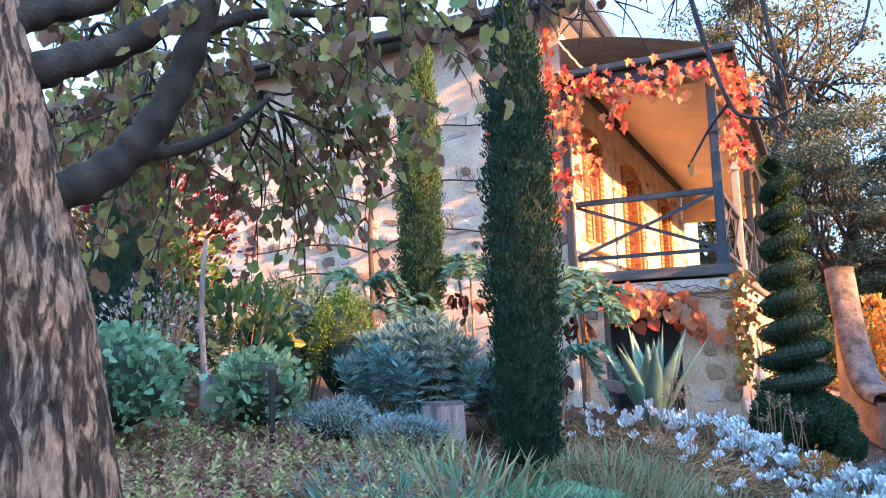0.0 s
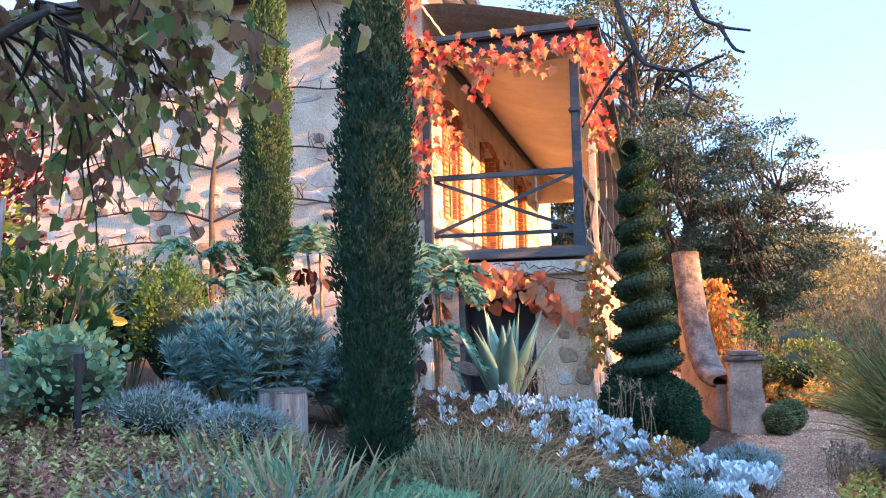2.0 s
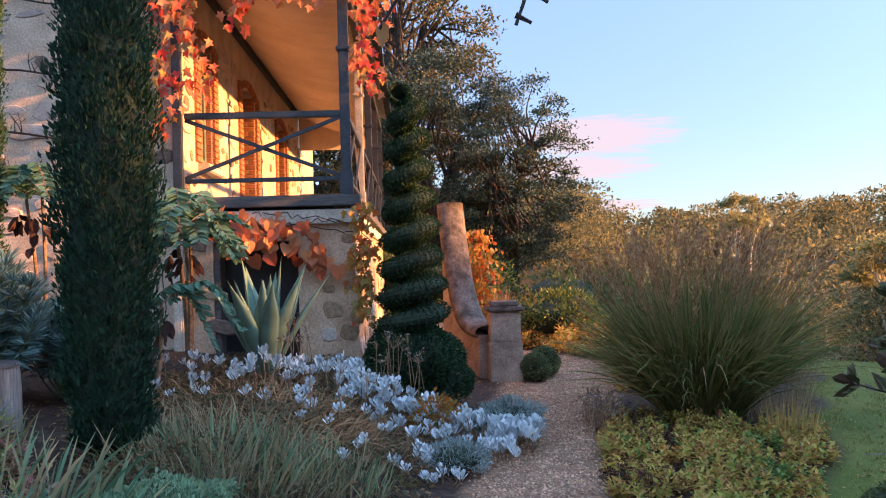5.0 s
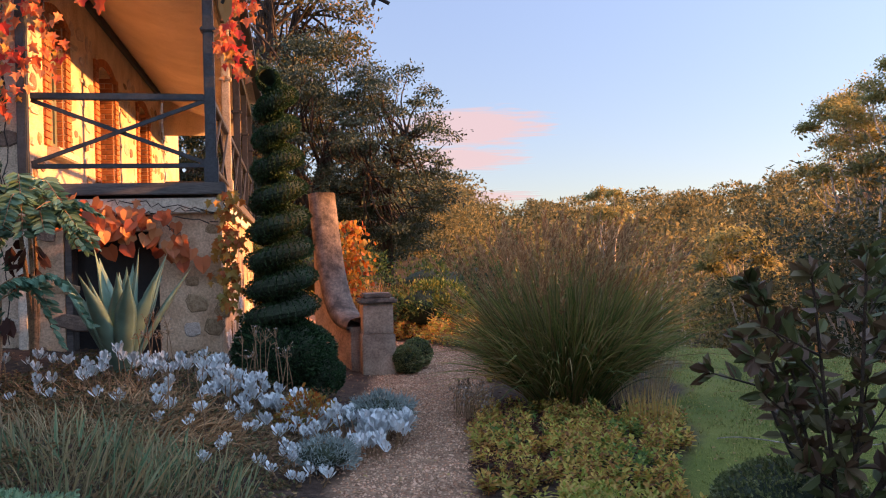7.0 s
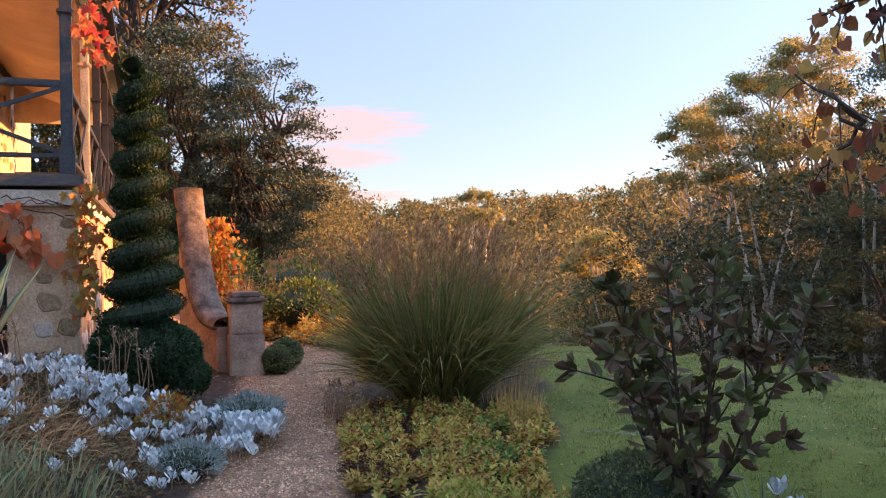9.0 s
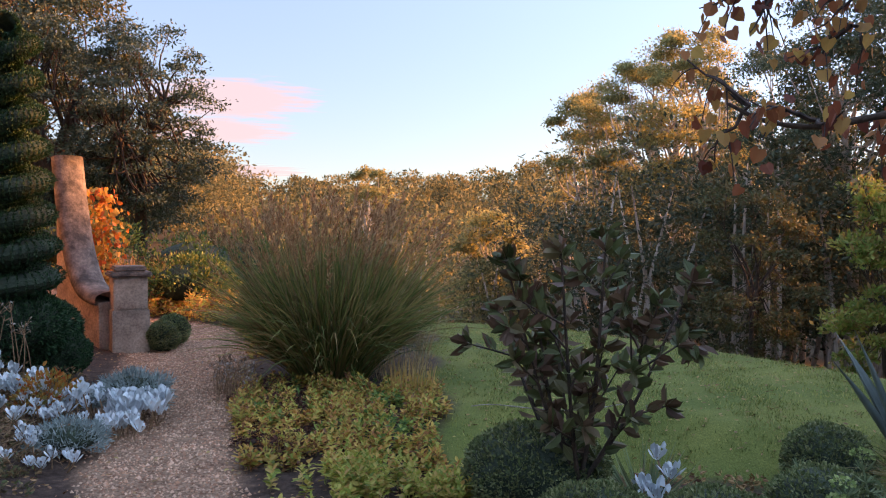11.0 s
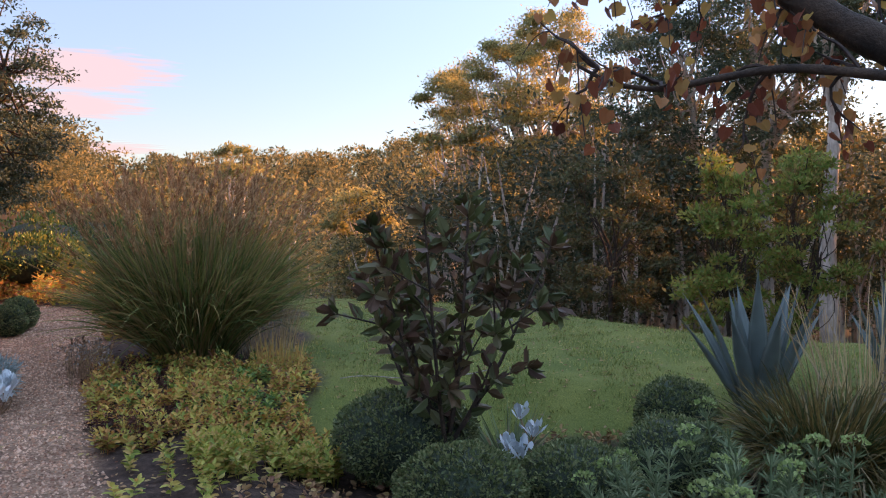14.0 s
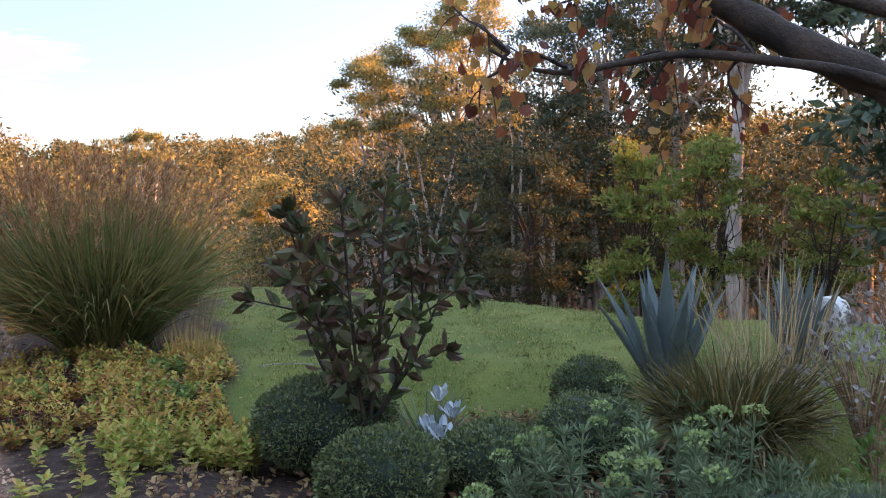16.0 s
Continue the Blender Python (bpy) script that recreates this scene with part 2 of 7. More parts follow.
L_PLUME = leaf_mat("grass_plume", [(0.15, 0.075, 0.04), (0.29, 0.165, 0.08), (0.46, 0.30, 0.16)], 0.8, 0.4, 2)
L_CAREX = leaf_mat("sedge_blade", [(0.030, 0.040, 0.012), (0.06, 0.065, 0.02), (0.17, 0.115, 0.035), (0.09, 0.07, 0.025)], 0.55, 0.35, 2)
L_FEATHER = leaf_mat("feather_grass", [(0.30, 0.21, 0.11), (0.45, 0.31, 0.16), (0.52, 0.40, 0.24)], 0.7, 0.4, 2)
L_MAG = leaf_mat("dark_magnolia_leaf", [(0.045, 0.06, 0.022), (0.075, 0.09, 0.032), (0.11, 0.065, 0.038), (0.07, 0.04, 0.028)], 0.48, 0.15, 3)
# one gum leaf in two copies: sunlight, then shade, put into the colour
L_GUM = leaf_mat("sun_tinted_gum_leaf", [(0.12, 0.13, 0.055), (0.24, 0.225, 0.085), (0.42, 0.34, 0.13)], 0.5, 0.55, 0.35)
L_GUM_DARK = leaf_mat("shade_dark_gum_leaf", [(0.036, 0.056, 0.036), (0.062, 0.086, 0.052), (0.10, 0.12, 0.066)], 0.55, 0.35, 0.35)
L_OLIVE = leaf_mat("olive_tree_leaf", [(0.022, 0.040, 0.028), (0.040, 0.064, 0.044), (0.070, 0.094, 0.062)], 0.5, 0.25, 0.6)
L_AMBER = leaf_mat("amber_tree_leaf", [(0.035, 0.055, 0.032), (0.06, 0.08, 0.04), (0.10, 0.10, 0.04), (0.28, 0.17, 0.05)], 0.55, 0.35, 0.8)
L_YOUNG = leaf_mat("young_maple_leaf", [(0.10, 0.16, 0.035), (0.17, 0.23, 0.05), (0.27, 0.26, 0.07), (0.18, 0.11, 0.045)], 0.55, 0.4, 0.8)
L_RUSTTREE = leaf_mat("rust_tree_leaf", [(0.07, 0.05, 0.025), (0.05, 0.07, 0.03), (0.11, 0.085, 0.03), (0.06, 0.08, 0.035)], 0.6, 0.3, 0.8)
L_RED = leaf_mat("crimson_leaf", [(0.10, 0.010, 0.016), (0.22, 0.02, 0.03), (0.10, 0.07, 0.03)], 0.55, 0.35, 2)
L_LIMELEAF = leaf_mat("lime_fleshy_leaf", [(0.15, 0.21, 0.04), (0.29, 0.32, 0.06), (0.44, 0.38, 0.10), (0.44, 0.26, 0.09)], 0.45, 0.35, 2)
L_GREENDARK = leaf_mat("dark_broad_leaf", [(0.025, 0.06, 0.022), (0.05, 0.10, 0.03), (0.10, 0.15, 0.04), (0.26, 0.24, 0.06)], 0.45, 0.3, 3)
L_UNDER = leaf_mat("brown_undergrowth", [(0.05, 0.07, 0.03), (0.13, 0.085, 0.045), (0.24, 0.14, 0.07), (0.10, 0.12, 0.05), (0.07, 0.04, 0.03)], 0.7, 0.25, 2)
L_BLUEBLADE = leaf_mat("blue_green_blade", [(0.08, 0.16, 0.13), (0.13, 0.23, 0.18), (0.21, 0.31, 0.24)], 0.5, 0.3, 2)
L_STRAWLEAF = leaf_mat("straw_lime_leaf", [(0.14, 0.22, 0.07), (0.30, 0.33, 0.10), (0.46, 0.40, 0.18), (0.40, 0.28, 0.15)], 0.6, 0.3, 2)
# wood leaves darkened in colour for the shade behind the lawn
L_WOOD_SHADED = leaf_mat("shade_dark_wood_leaf", [(0.025, 0.038, 0.024), (0.042, 0.058, 0.034), (0.07, 0.08, 0.04), (0.11, 0.085, 0.035)], 0.6, 0.3, 0.15)
L_TURF = leaf_mat("turf_blade", [(0.08, 0.105, 0.032), (0.15, 0.185, 0.05), (0.24, 0.25, 0.07), (0.38, 0.32, 0.13)], 0.6, 0.3, 1)
L_FALLEN = leaf_mat("fallen_leaf", [(0.20, 0.10, 0.05), (0.32, 0.20, 0.09), (0.12, 0.05, 0.035), (0.36, 0.27, 0.10)], 0.7, 0.1, 1)
# evening gold and dark gaps between crowns are put into these colours
L_HILL = leaf_mat("sun_tinted_hill_leaf", [(0.045, 0.055, 0.028), (0.12, 0.115, 0.05), (0.30, 0.24, 0.10)], 0.7, 0.5, 0.06)
L_WIRY = leaf_mat("grey_wiry_leaf", [(0.14, 0.11, 0.09), (0.26, 0.22, 0.19), (0.36, 0.34, 0.32)], 0.8, 0.2, 2)

# ---- building helpers ----
RNG = np.random.default_rng(11)
JOINED = {"leaves", "foliage", "crown", "stem_cluster", "twig_cluster", "plume_cluster", "blade_cluster", "stalk_cluster", "seed_head_cluster", "frond_cluster", "withered_frond_cluster", "withered_leaves", "spiral_foliage", "skirt_foliage", "flower_head"}


def mesh_of(name, V, F, mats, smooth=False, index=None):
    me = bpy.data.meshes.new(name)
    V, F = np.asarray(V, dtype=np.float32), np.asarray(F, dtype=np.int32)
    k = F.shape[1]
    me.vertices.add(len(V))
    me.vertices.foreach_set("co", V.ravel())
    me.loops.add(F.size)
    me.loops.foreach_set("vertex_index", F.ravel())
    me.polygons.add(len(F))
    me.polygons.foreach_set("loop_start", np.arange(0, F.size, k, dtype=np.int32))
    me.polygons.foreach_set("use_smooth", np.full(len(F), smooth))
    for m in (mats if isinstance(mats, (list, tuple)) else [mats]):
        me.materials.append(m)
    if index is not None:
        me.polygons.foreach_set("material_index", np.asarray(index, dtype=np.int32))
    me.update(calc_edges=True)
    return me


def piece(name, V, F, mat, parent=None, label="", smooth=False):
    """One mesh object, as a part under its parent if there is one; V is in the parent's space."""
    ob = new(name, mesh_of(name, V, F, mat, smooth))
    if parent is not None:
        ob.parent = parent
        if name in JOINED:
            tagged(ob, kind="stuff")
    return tagged(ob, label)


def part(name, bm, mat, parent=None, label="", smooth=False):
    me = bpy.data.meshes.new(name)
    bm.to_mesh(me)
    bm.free()
    me.materials.append(mat)
    if smooth:
        me.polygons.foreach_set("use_smooth", np.ones(len(me.polygons), dtype=bool))
    ob = new(name, me)
    if parent is not None:
        ob.parent = parent
    return tagged(ob, label)


def thing(name, at, label, category, group="", kind="", turn=0.0):
    ob = new(name)
    ob.empty_display_size = 0.1
    ob.matrix_basis = pose(*at, 0, 0, turn)
    return tagged(ob, label, category, group, kind)


def box_bm(size, at=(0, 0, 0), bevel=0.0, m=None):
    bm = bmesh.new()
    bmesh.ops.create_cube(bm, size=1, matrix=(m or Matrix.Identity(4)) @ Matrix.Translation(at) @ Matrix.Diagonal((*size, 1)))
    if bevel:
        bmesh.ops.bevel(bm, geom=list(bm.edges), offset=bevel, segments=2, affect="EDGES")
    return bm


def join(parts):
    Vs, Fs, n = [], [], 0
    for V, F in parts:
        V, F = np.asarray(V, dtype=float), np.asarray(F)
        if len(V):
            Vs.append(V), Fs.append(F + n)
            n += len(V)
    return np.concatenate(Vs), np.concatenate(Fs)


def unit(v):
    return v / np.maximum(np.linalg.norm(v, axis=-1, keepdims=True), 1e-9)


def tube(points, radii, sides=7):
    """A tapered tube along a line of points, closed at its end."""
    P = np.asarray(points, dtype=float)
    T = unit(np.gradient(P, axis=0))
    ref = np.array([0.31, 0.17, 0.93]) if abs(T[0][2]) < 0.9 else np.array([1.0, 0.2, 0.1])
    A = unit(np.cross(T, ref))
    B = np.cross(T, A)
    a = np.arange(sides) * 2 * np.pi / sides
    ring = np.cos(a)[None, :, None] * A[:, None, :] + np.sin(a)[None, :, None] * B[:, None, :]
    V = (P[:, None, :] + ring * np.asarray(radii)[:, None, None]).reshape(-1, 3)
    i, j = np.meshgrid(np.arange(len(P) - 1), np.arange(sides), indexing="ij")
    q = np.stack([i * sides + j, i * sides + (j + 1) % sides, (i + 1) * sides + (j + 1) % sides, (i + 1) * sides + j], -1).reshape(-1, 4)
    n = len(V)
    V = np.concatenate([V, P[-1:]])
    e = (len(P) - 1) * sides
    cap = np.array([[e + k, e + (k + 1) % sides, n, n] for k in range(0, sides)])
    cap = np.array([[e + k, e + (k + 1) % sides, e + (k + 2) % sides, n] for k in range(0, sides, 2)]) if sides % 2 == 0 else cap[:0]
    return V, np.concatenate([q, cap]) if len(cap) else q


def bend(points, n=10):
    """A smooth line through the given points."""
    P = np.asarray(points, dtype=float)
    P = np.concatenate([2 * P[:1] - P[1:2], P, 2 * P[-1:] - P[-2:-1]])
    out = []
    for k in range(1, len(P) - 2):
        t = np.linspace(0, 1, n, endpoint=False)[:, None]
        a, b, c, d = P[k - 1], P[k], P[k + 1], P[k + 2]
        out.append(0.5 * (2 * b + (c - a) * t + (2 * a - 5 * b + 4 * c - d) * t ** 2 + (3 * b - a - 3 * c + d) * t ** 3))
    return np.concatenate(out + [P[-2:-1]])


# leaf outlines: along y, one long, in quads folded along the midrib
DIAMOND = (np.array([(0, 0, 0), (-0.22, 0.45, 0.06), (0, 1, 0), (0.22, 0.45, 0.06)]), np.array([(0, 3, 2, 1)]))
NEEDLE = (np.array([(0, 0, 0), (-0.09, 0.4, 0.0), (0, 1, 0), (0.09, 0.4, 0.0)]), np.array([(0, 3, 2, 1)]))
OVAL = (np.array([(0, 0, 0), (-0.24, 0.28, 0.07), (-0.22, 0.68, 0.07), (0, 1, -0.03), (0.22, 0.68, 0.07), (0.24, 0.28, 0.07)]), np.array([(0, 3, 2, 1), (0, 5, 4, 3)]))
ROUND = (np.array([(0, 0, 0), (-0.40, 0.22, 0.08), (-0.38, 0.66, 0.08), (0, 0.98, -0.05), (0.38, 0.66, 0.08), (0.40, 0.22, 0.08)]), np.array([(0, 3, 2, 1), (0, 5, 4, 3)]))
HEART = (np.array([(0, 0.08, 0), (-0.28, -0.06, 0.05), (-0.50, 0.22, 0.10), (-0.34, 0.66, 0.05), (0, 1.0, -0.10), (0.34, 0.66, 0.05), (0.50, 0.22, 0.10), (0.28, -0.06, 0.05), (0, 0.5, -0.02)]),
         np.array([(0, 8, 2, 1), (8, 4, 3, 2), (0, 7, 6, 8), (8, 6, 5, 4)]))
LOBED = (np.array([(0, 0.0, 0), (-0.30, -0.10, 0.06), (-0.26, 0.16, 0.03), (-0.58, 0.40, 0.10), (-0.24, 0.50, 0.02), (-0.20, 0.72, 0.03), (0, 1.05, -0.10), (0.20, 0.72, 0.03), (0.24, 0.50, 0.02), (0.58, 0.40, 0.10), (0.26, 0.16, 0.03), (0.30, -0.10, 0.06), (0, 0.45, -0.03)]),
         np.array([(0, 12, 2, 1), (12, 4, 3, 2), (12, 6, 5, 4), (0, 11, 10, 12), (12, 10, 9, 8), (12, 8, 7, 6)]))
PADDLE = (np.array([(-0.07, 0, 0), (0.07, 0, 0), (0.24, 0.55, 0.05), (0.20, 0.86, 0.03), (0, 1.0, -0.02), (-0.20, 0.86, 0.03), (-0.24, 0.55, 0.05), (0, 0.6, -0.07)]),
          np.array([(0, 1, 2, 7), (7, 2, 3, 4), (7, 4, 5, 6), (0, 7, 6, 6)]))


def scatter(shape, pos, way, size, roll=None, rng=RNG, face=None):
    """Copies of a leaf outline, each at its place, pointing its way, with a side of its own."""
    T, F = shape
    F = np.array([[f[0], f[1], f[2], f[3]] for f in F if len(set(f)) == 4]) if any(len(set(f)) < 4 for f in F) else F
    pos, way = np.asarray(pos, dtype=float), unit(np.asarray(way, dtype=float))
    n = len(pos)
    size = np.broadcast_to(np.asarray(size, dtype=float), (n,))
    ref = unit(rng.normal(size=(n, 3))) if face is None else unit(np.asarray(face) + 1e-6)
    X = unit(np.cross(way, ref))
    Z = np.cross(X, way)
    V = pos[:, None, :] + size[:, None, None] * (T[None, :, 0:1] * X[:, None, :] + T[None, :, 1:2] * way[:, None, :] + T[None, :, 2:3] * Z[:, None, :])
    return V.reshape(-1, 3), (F[None] + (np.arange(n) * len(T))[:, None, None]).reshape(-1, 4)


def ribbons(base, way, length, width, droop, k=5, rng=RNG, flat=None, tip=0.08):
    """Blades of grass or strap leaves: thin strips that start along way and bend down with droop."""
    base, way = np.asarray(base, dtype=float), unit(np.asarray(way, dtype=float))
    n = len(base)
    length, width, droop = (np.broadcast_to(np.asarray(v, dtype=float), (n,)) for v in (length, width, droop))
    s = np.linspace(0, 1, k)
    P = base[:, None, :] + way[:, None, :] * (length[:, None] * s)[:, :, None]
    out = way * np.array([1, 1, 0])
    P = P + out[:, None, :] * (droop * length)[:, None, None] * (0.6 * s ** 2)[None, :, None]
    P[:, :, 2] -= (droop * length)[:, None] * (0.75 * s ** 2.4)[None, :]
    side = unit(np.cross(way, unit(rng.normal(size=(n, 3))) if flat is None else flat))
    w = width[:, None] * np.minimum(1.0, np.maximum(tip, np.sin(np.pi * (0.12 + 0.88 * s)) ** 0.6 * 1.0))[None, :] * 0.5
    V = np.stack([P - side[:, None, :] * w[:, :, None], P + side[:, None, :] * w[:, :, None]], 2).reshape(-1, 3)
    i = np.arange(k - 1)
    q = np.stack([2 * i, 2 * i + 1, 2 * i + 3, 2 * i + 2], -1)
    return V, (q[None] + (np.arange(n) * 2 * k)[:, None, None]).reshape(-1, 4), P


def on_ball(n, rng=RNG, low=-0.2):
    v = unit(rng.normal(size=(n * 3, 3)))
    return v[v[:, 2] > low][:n]


def limbs_mesh(lines, sides=6, least=0.0):
    return join([tube(p, np.maximum(r, least), sides if r[0] > 0.02 else 4) for p, r in lines])

# ---- ground: one sheet from the path to the hills ----
PATH_LINE = np.array([(-1.2, -4.0), (-0.3, -1.0), (0.35, 0.9), (1.7, 3.5), (3.35, 6.05), (4.75, 8.0), (6.6, 10.3), (7.7, 12.2), (7.8, 13.8), (7.2, 15.4), (6.4, 17.0)])
PATH_HALF = np.array([0.55, 0.55, 0.55, 0.5, 0.47, 0.55, 0.8, 0.9, 0.9, 0.9, 0.9])


TERRAIN_LINE = np.concatenate([PATH_LINE[:7], [(8.3, 12.6), (10.5, 15.6), (13.5, 19.5)]])
TERRAIN_HALF = np.concatenate([PATH_HALF[:7], [0.95, 1.0, 1.0]])


def path_side(x, y, line=PATH_LINE, halves=PATH_HALF):
    """Signed distance from the path's middle line, positive on the house's side, and the half width there."""
    x, y = np.asarray(x, dtype=float), np.asarray(y, dtype=float)
    best, side, half = np.full(x.shape, 1e9), np.ones(x.shape), np.full(x.shape, 0.5)
    for (a, b, ha, hb) in zip(line[:-1], line[1:], halves[:-1], halves[1:]):
        d = b - a
        t = np.clip(((x - a[0]) * d[0] + (y - a[1]) * d[1]) / (d @ d), 0, 1)
        ex, ey = x - a[0] - t * d[0], y - a[1] - t * d[1]
        dist = np.hypot(ex, ey)
        hit = dist < best
        best = np.where(hit, dist, best)
        side = np.where(hit, np.sign(d[0] * ey - d[1] * ex + 1e-9), side)
        half = np.where(hit, ha + t * (hb - ha), half)
    return best * side, half


def ease(a, b, v):
    t = np.clip((v - a) / (b - a), 0, 1)
    return t * t * (3 - 2 * t)


def height(x, y):
    x, y = np.asarray(x, dtype=float), np.asarray(y, dtype=float)
    l, half = path_side(x, y, TERRAIN_LINE, TERRAIN_HALF)
    r, yaw = np.hypot(x, y), np.degrees(np.arctan2(x, y))
    left = np.maximum(0, l - half)
    z = (0.55 * ease(0.0, 2.0, left) + 0.12 * np.clip(left - 2.0, 0, 6)) * ease(40, 18, r)
    right = ease(0.0, 1.2, -l - half)
    z = z + 0.05 * right
    z = z - 0.27 * ease(0.5, 1.5, -l - half) * ease(5.6, 4.4, y) * ease(7.0, 6.0, x) * ease(-1.0, 0.5, y)
    brow = 14.5 - 4.5 * ease(48, 78, yaw)
    fall = np.maximum(0, r - brow)
    open_side = ease(8, 30, yaw) * ease(175, 140, yaw)
    z = z - open_side * right * (5.0 * ease(0, 50, fall) + 0.20 * np.clip(fall, 0, 12))
    ridge = 13.5 + 9.0 * ease(35, 75, yaw) + 1.5 * np.sin(yaw * 0.21) + 1.0 * np.sin(yaw * 0.55)
    z = z + (ridge + 5) * ease(75, 330, r) * ease(-10, 25, yaw) * ease(200, 150, yaw)
    return z


def h(x, y):
    return float(height(np.array([x]), np.array([y]))[0])


def ground_material():
    """Bare dark mulch, gravel on the path, turf on the lawn; beyond, soil kept dark as shadow between trees."""
    m, t, p = nodes_of("garden_ground")
    at = t.nodes.new("ShaderNodeAttribute")
    at.attribute_name = "zone"
    sep = t.nodes.new("ShaderNodeSeparateColor")
    t.links.new(at.outputs["Color"], sep.inputs[0])
    soil_n = noise_of(t, 14, 5, 0.7)
    soil = ramp(t, soil_n.outputs[0], [(0.3, (0.020, 0.014, 0.012)), (0.58, (0.065, 0.043, 0.034)), (0.75, (0.15, 0.095, 0.07))])
    cell = noise_of(t, 60, kind="ShaderNodeTexVoronoi")
    grit = noise_of(t, 4.0, 4, 0.7)
    stones = ramp(t, cell.outputs["Color"], [(0.0, (0.15, 0.09, 0.06)), (0.5, (0.32, 0.20, 0.135)), (1.0, (0.50, 0.35, 0.25))])
    stones = blend(t, stones, ramp(t, grit.outputs[0], [(0.3, (0.55, 0.5, 0.48)), (0.7, (1.0, 1.0, 1.0))]), 0.8, "MULTIPLY")
    turf_n, turf_b = noise_of(t, 90, 3, 0.7), noise_of(t, 0.9, 3, 0.6)
    turf = ramp(t, turf_n.outputs[0], [(0.36, (0.07, 0.09, 0.025)), (0.64, (0.17, 0.19, 0.06))])
    turf = blend(t, turf, ramp(t, turf_b.outputs[0], [(0.3, (0.62, 0.72, 0.55)), (0.7, (1.15, 1.05, 0.9))]), 1.0, "MULTIPLY")
    c = blend(t, soil, stones, sep.outputs[0])
    c = blend(t, c, turf, sep.outputs[1])
    t.links.new(c, p.inputs["Base Color"])
    p.inputs["Roughness"].default_value = 0.95
    p.inputs["Specular IOR Level"].default_value = 0.15
    bump_to(t, p, blend(t, soil_n.outputs[0], cell.outputs["Distance"], sep.outputs[0]), 0.9, 0.02)
    return m


def lawn_mask(x, y):
    """1 on the lawn, which lies beyond the bed on the open side."""
    l, half = path_side(x, y)
    x, y = np.asarray(x, dtype=float), np.asarray(y, dtype=float)
    bed = 1.6 + 0.25 * np.clip(y - 4.87, 0, 9) + 1.9 * ease(4.9, 3.0, y) + 0.4 * ease(4, 0, y)
    out = -l - half - bed + 0.15 * np.sin(x * 2.3 + y * 1.7)
    return ease(-0.08, 0.08, out)


def build_ground():
    rings = np.concatenate([np.arange(0.0, 16, 0.14), np.geomspace(16, 3000, 110)])
    sides = 360
    a = np.arange(sides) * 2 * np.pi / sides
    X, Y = 2.5 + rings[:, None] * np.sin(a)[None], 5.0 + rings[:, None] * np.cos(a)[None]
    Z = height(X, Y)
    l, half = path_side(X, Y)
    gravel = ease(0.10, -0.06, np.abs(l) - half + 0.07 * np.sin(X * 5.1) * np.cos(Y * 4.3))
    rough = np.where(rings[:, None] < 16, np.sin(X * 9.1 + np.sin(Y * 7)) * np.cos(Y * 8.3) * 0.012, 0)
    Z = Z + rough * (1 - gravel)
    V = np.stack([X, Y, Z], -1).reshape(-1, 3)
    i, j = np.meshgrid(np.arange(len(rings) - 1), np.arange(sides), indexing="ij")
    F = np.stack([i * sides + j, (i + 1) * sides + j, (i + 1) * sides + (j + 1) % sides, i * sides + (j + 1) % sides], -1).reshape(-1, 4)
    ob = piece("ground", V, F, ground_material(), smooth=True)
    tagged(ob, "garden ground of dark mulch, pinkish gravel path and mown lawn", "ground", kind="structure")
    lawn = lawn_mask(X, Y)
    far = ease(20, 34, np.hypot(X, Y))
    # far ground stays near soil tone: shadow between crowns put into its colour
    col = np.stack([gravel, np.maximum(lawn * (1 - far), far * 0.12), np.zeros_like(lawn), np.ones_like(lawn)], -1).reshape(-1, 4)
    att = ob.data.color_attributes.new("zone", "FLOAT_COLOR", "POINT")
    att.data.foreach_set("color", col.astype(np.float32).ravel())
    return ob


build_ground()

# ---- house: rubble stone walls, verandah on a stone base ----
# House axes: x to the right along the shaded side wall, y along the verandah front, z up; the origin is the wall corner.
HOUSE_AT, HOUSE_TURN = (1.72, 10.95, 0.0), -25.0
HOUSE_M = pose(*HOUSE_AT, 0, 0, HOUSE_TURN)
DECK, BASE_TOP, WIDE, LONG, EAVE = 2.50, 2.16, 1.98, 10.4, 6.3


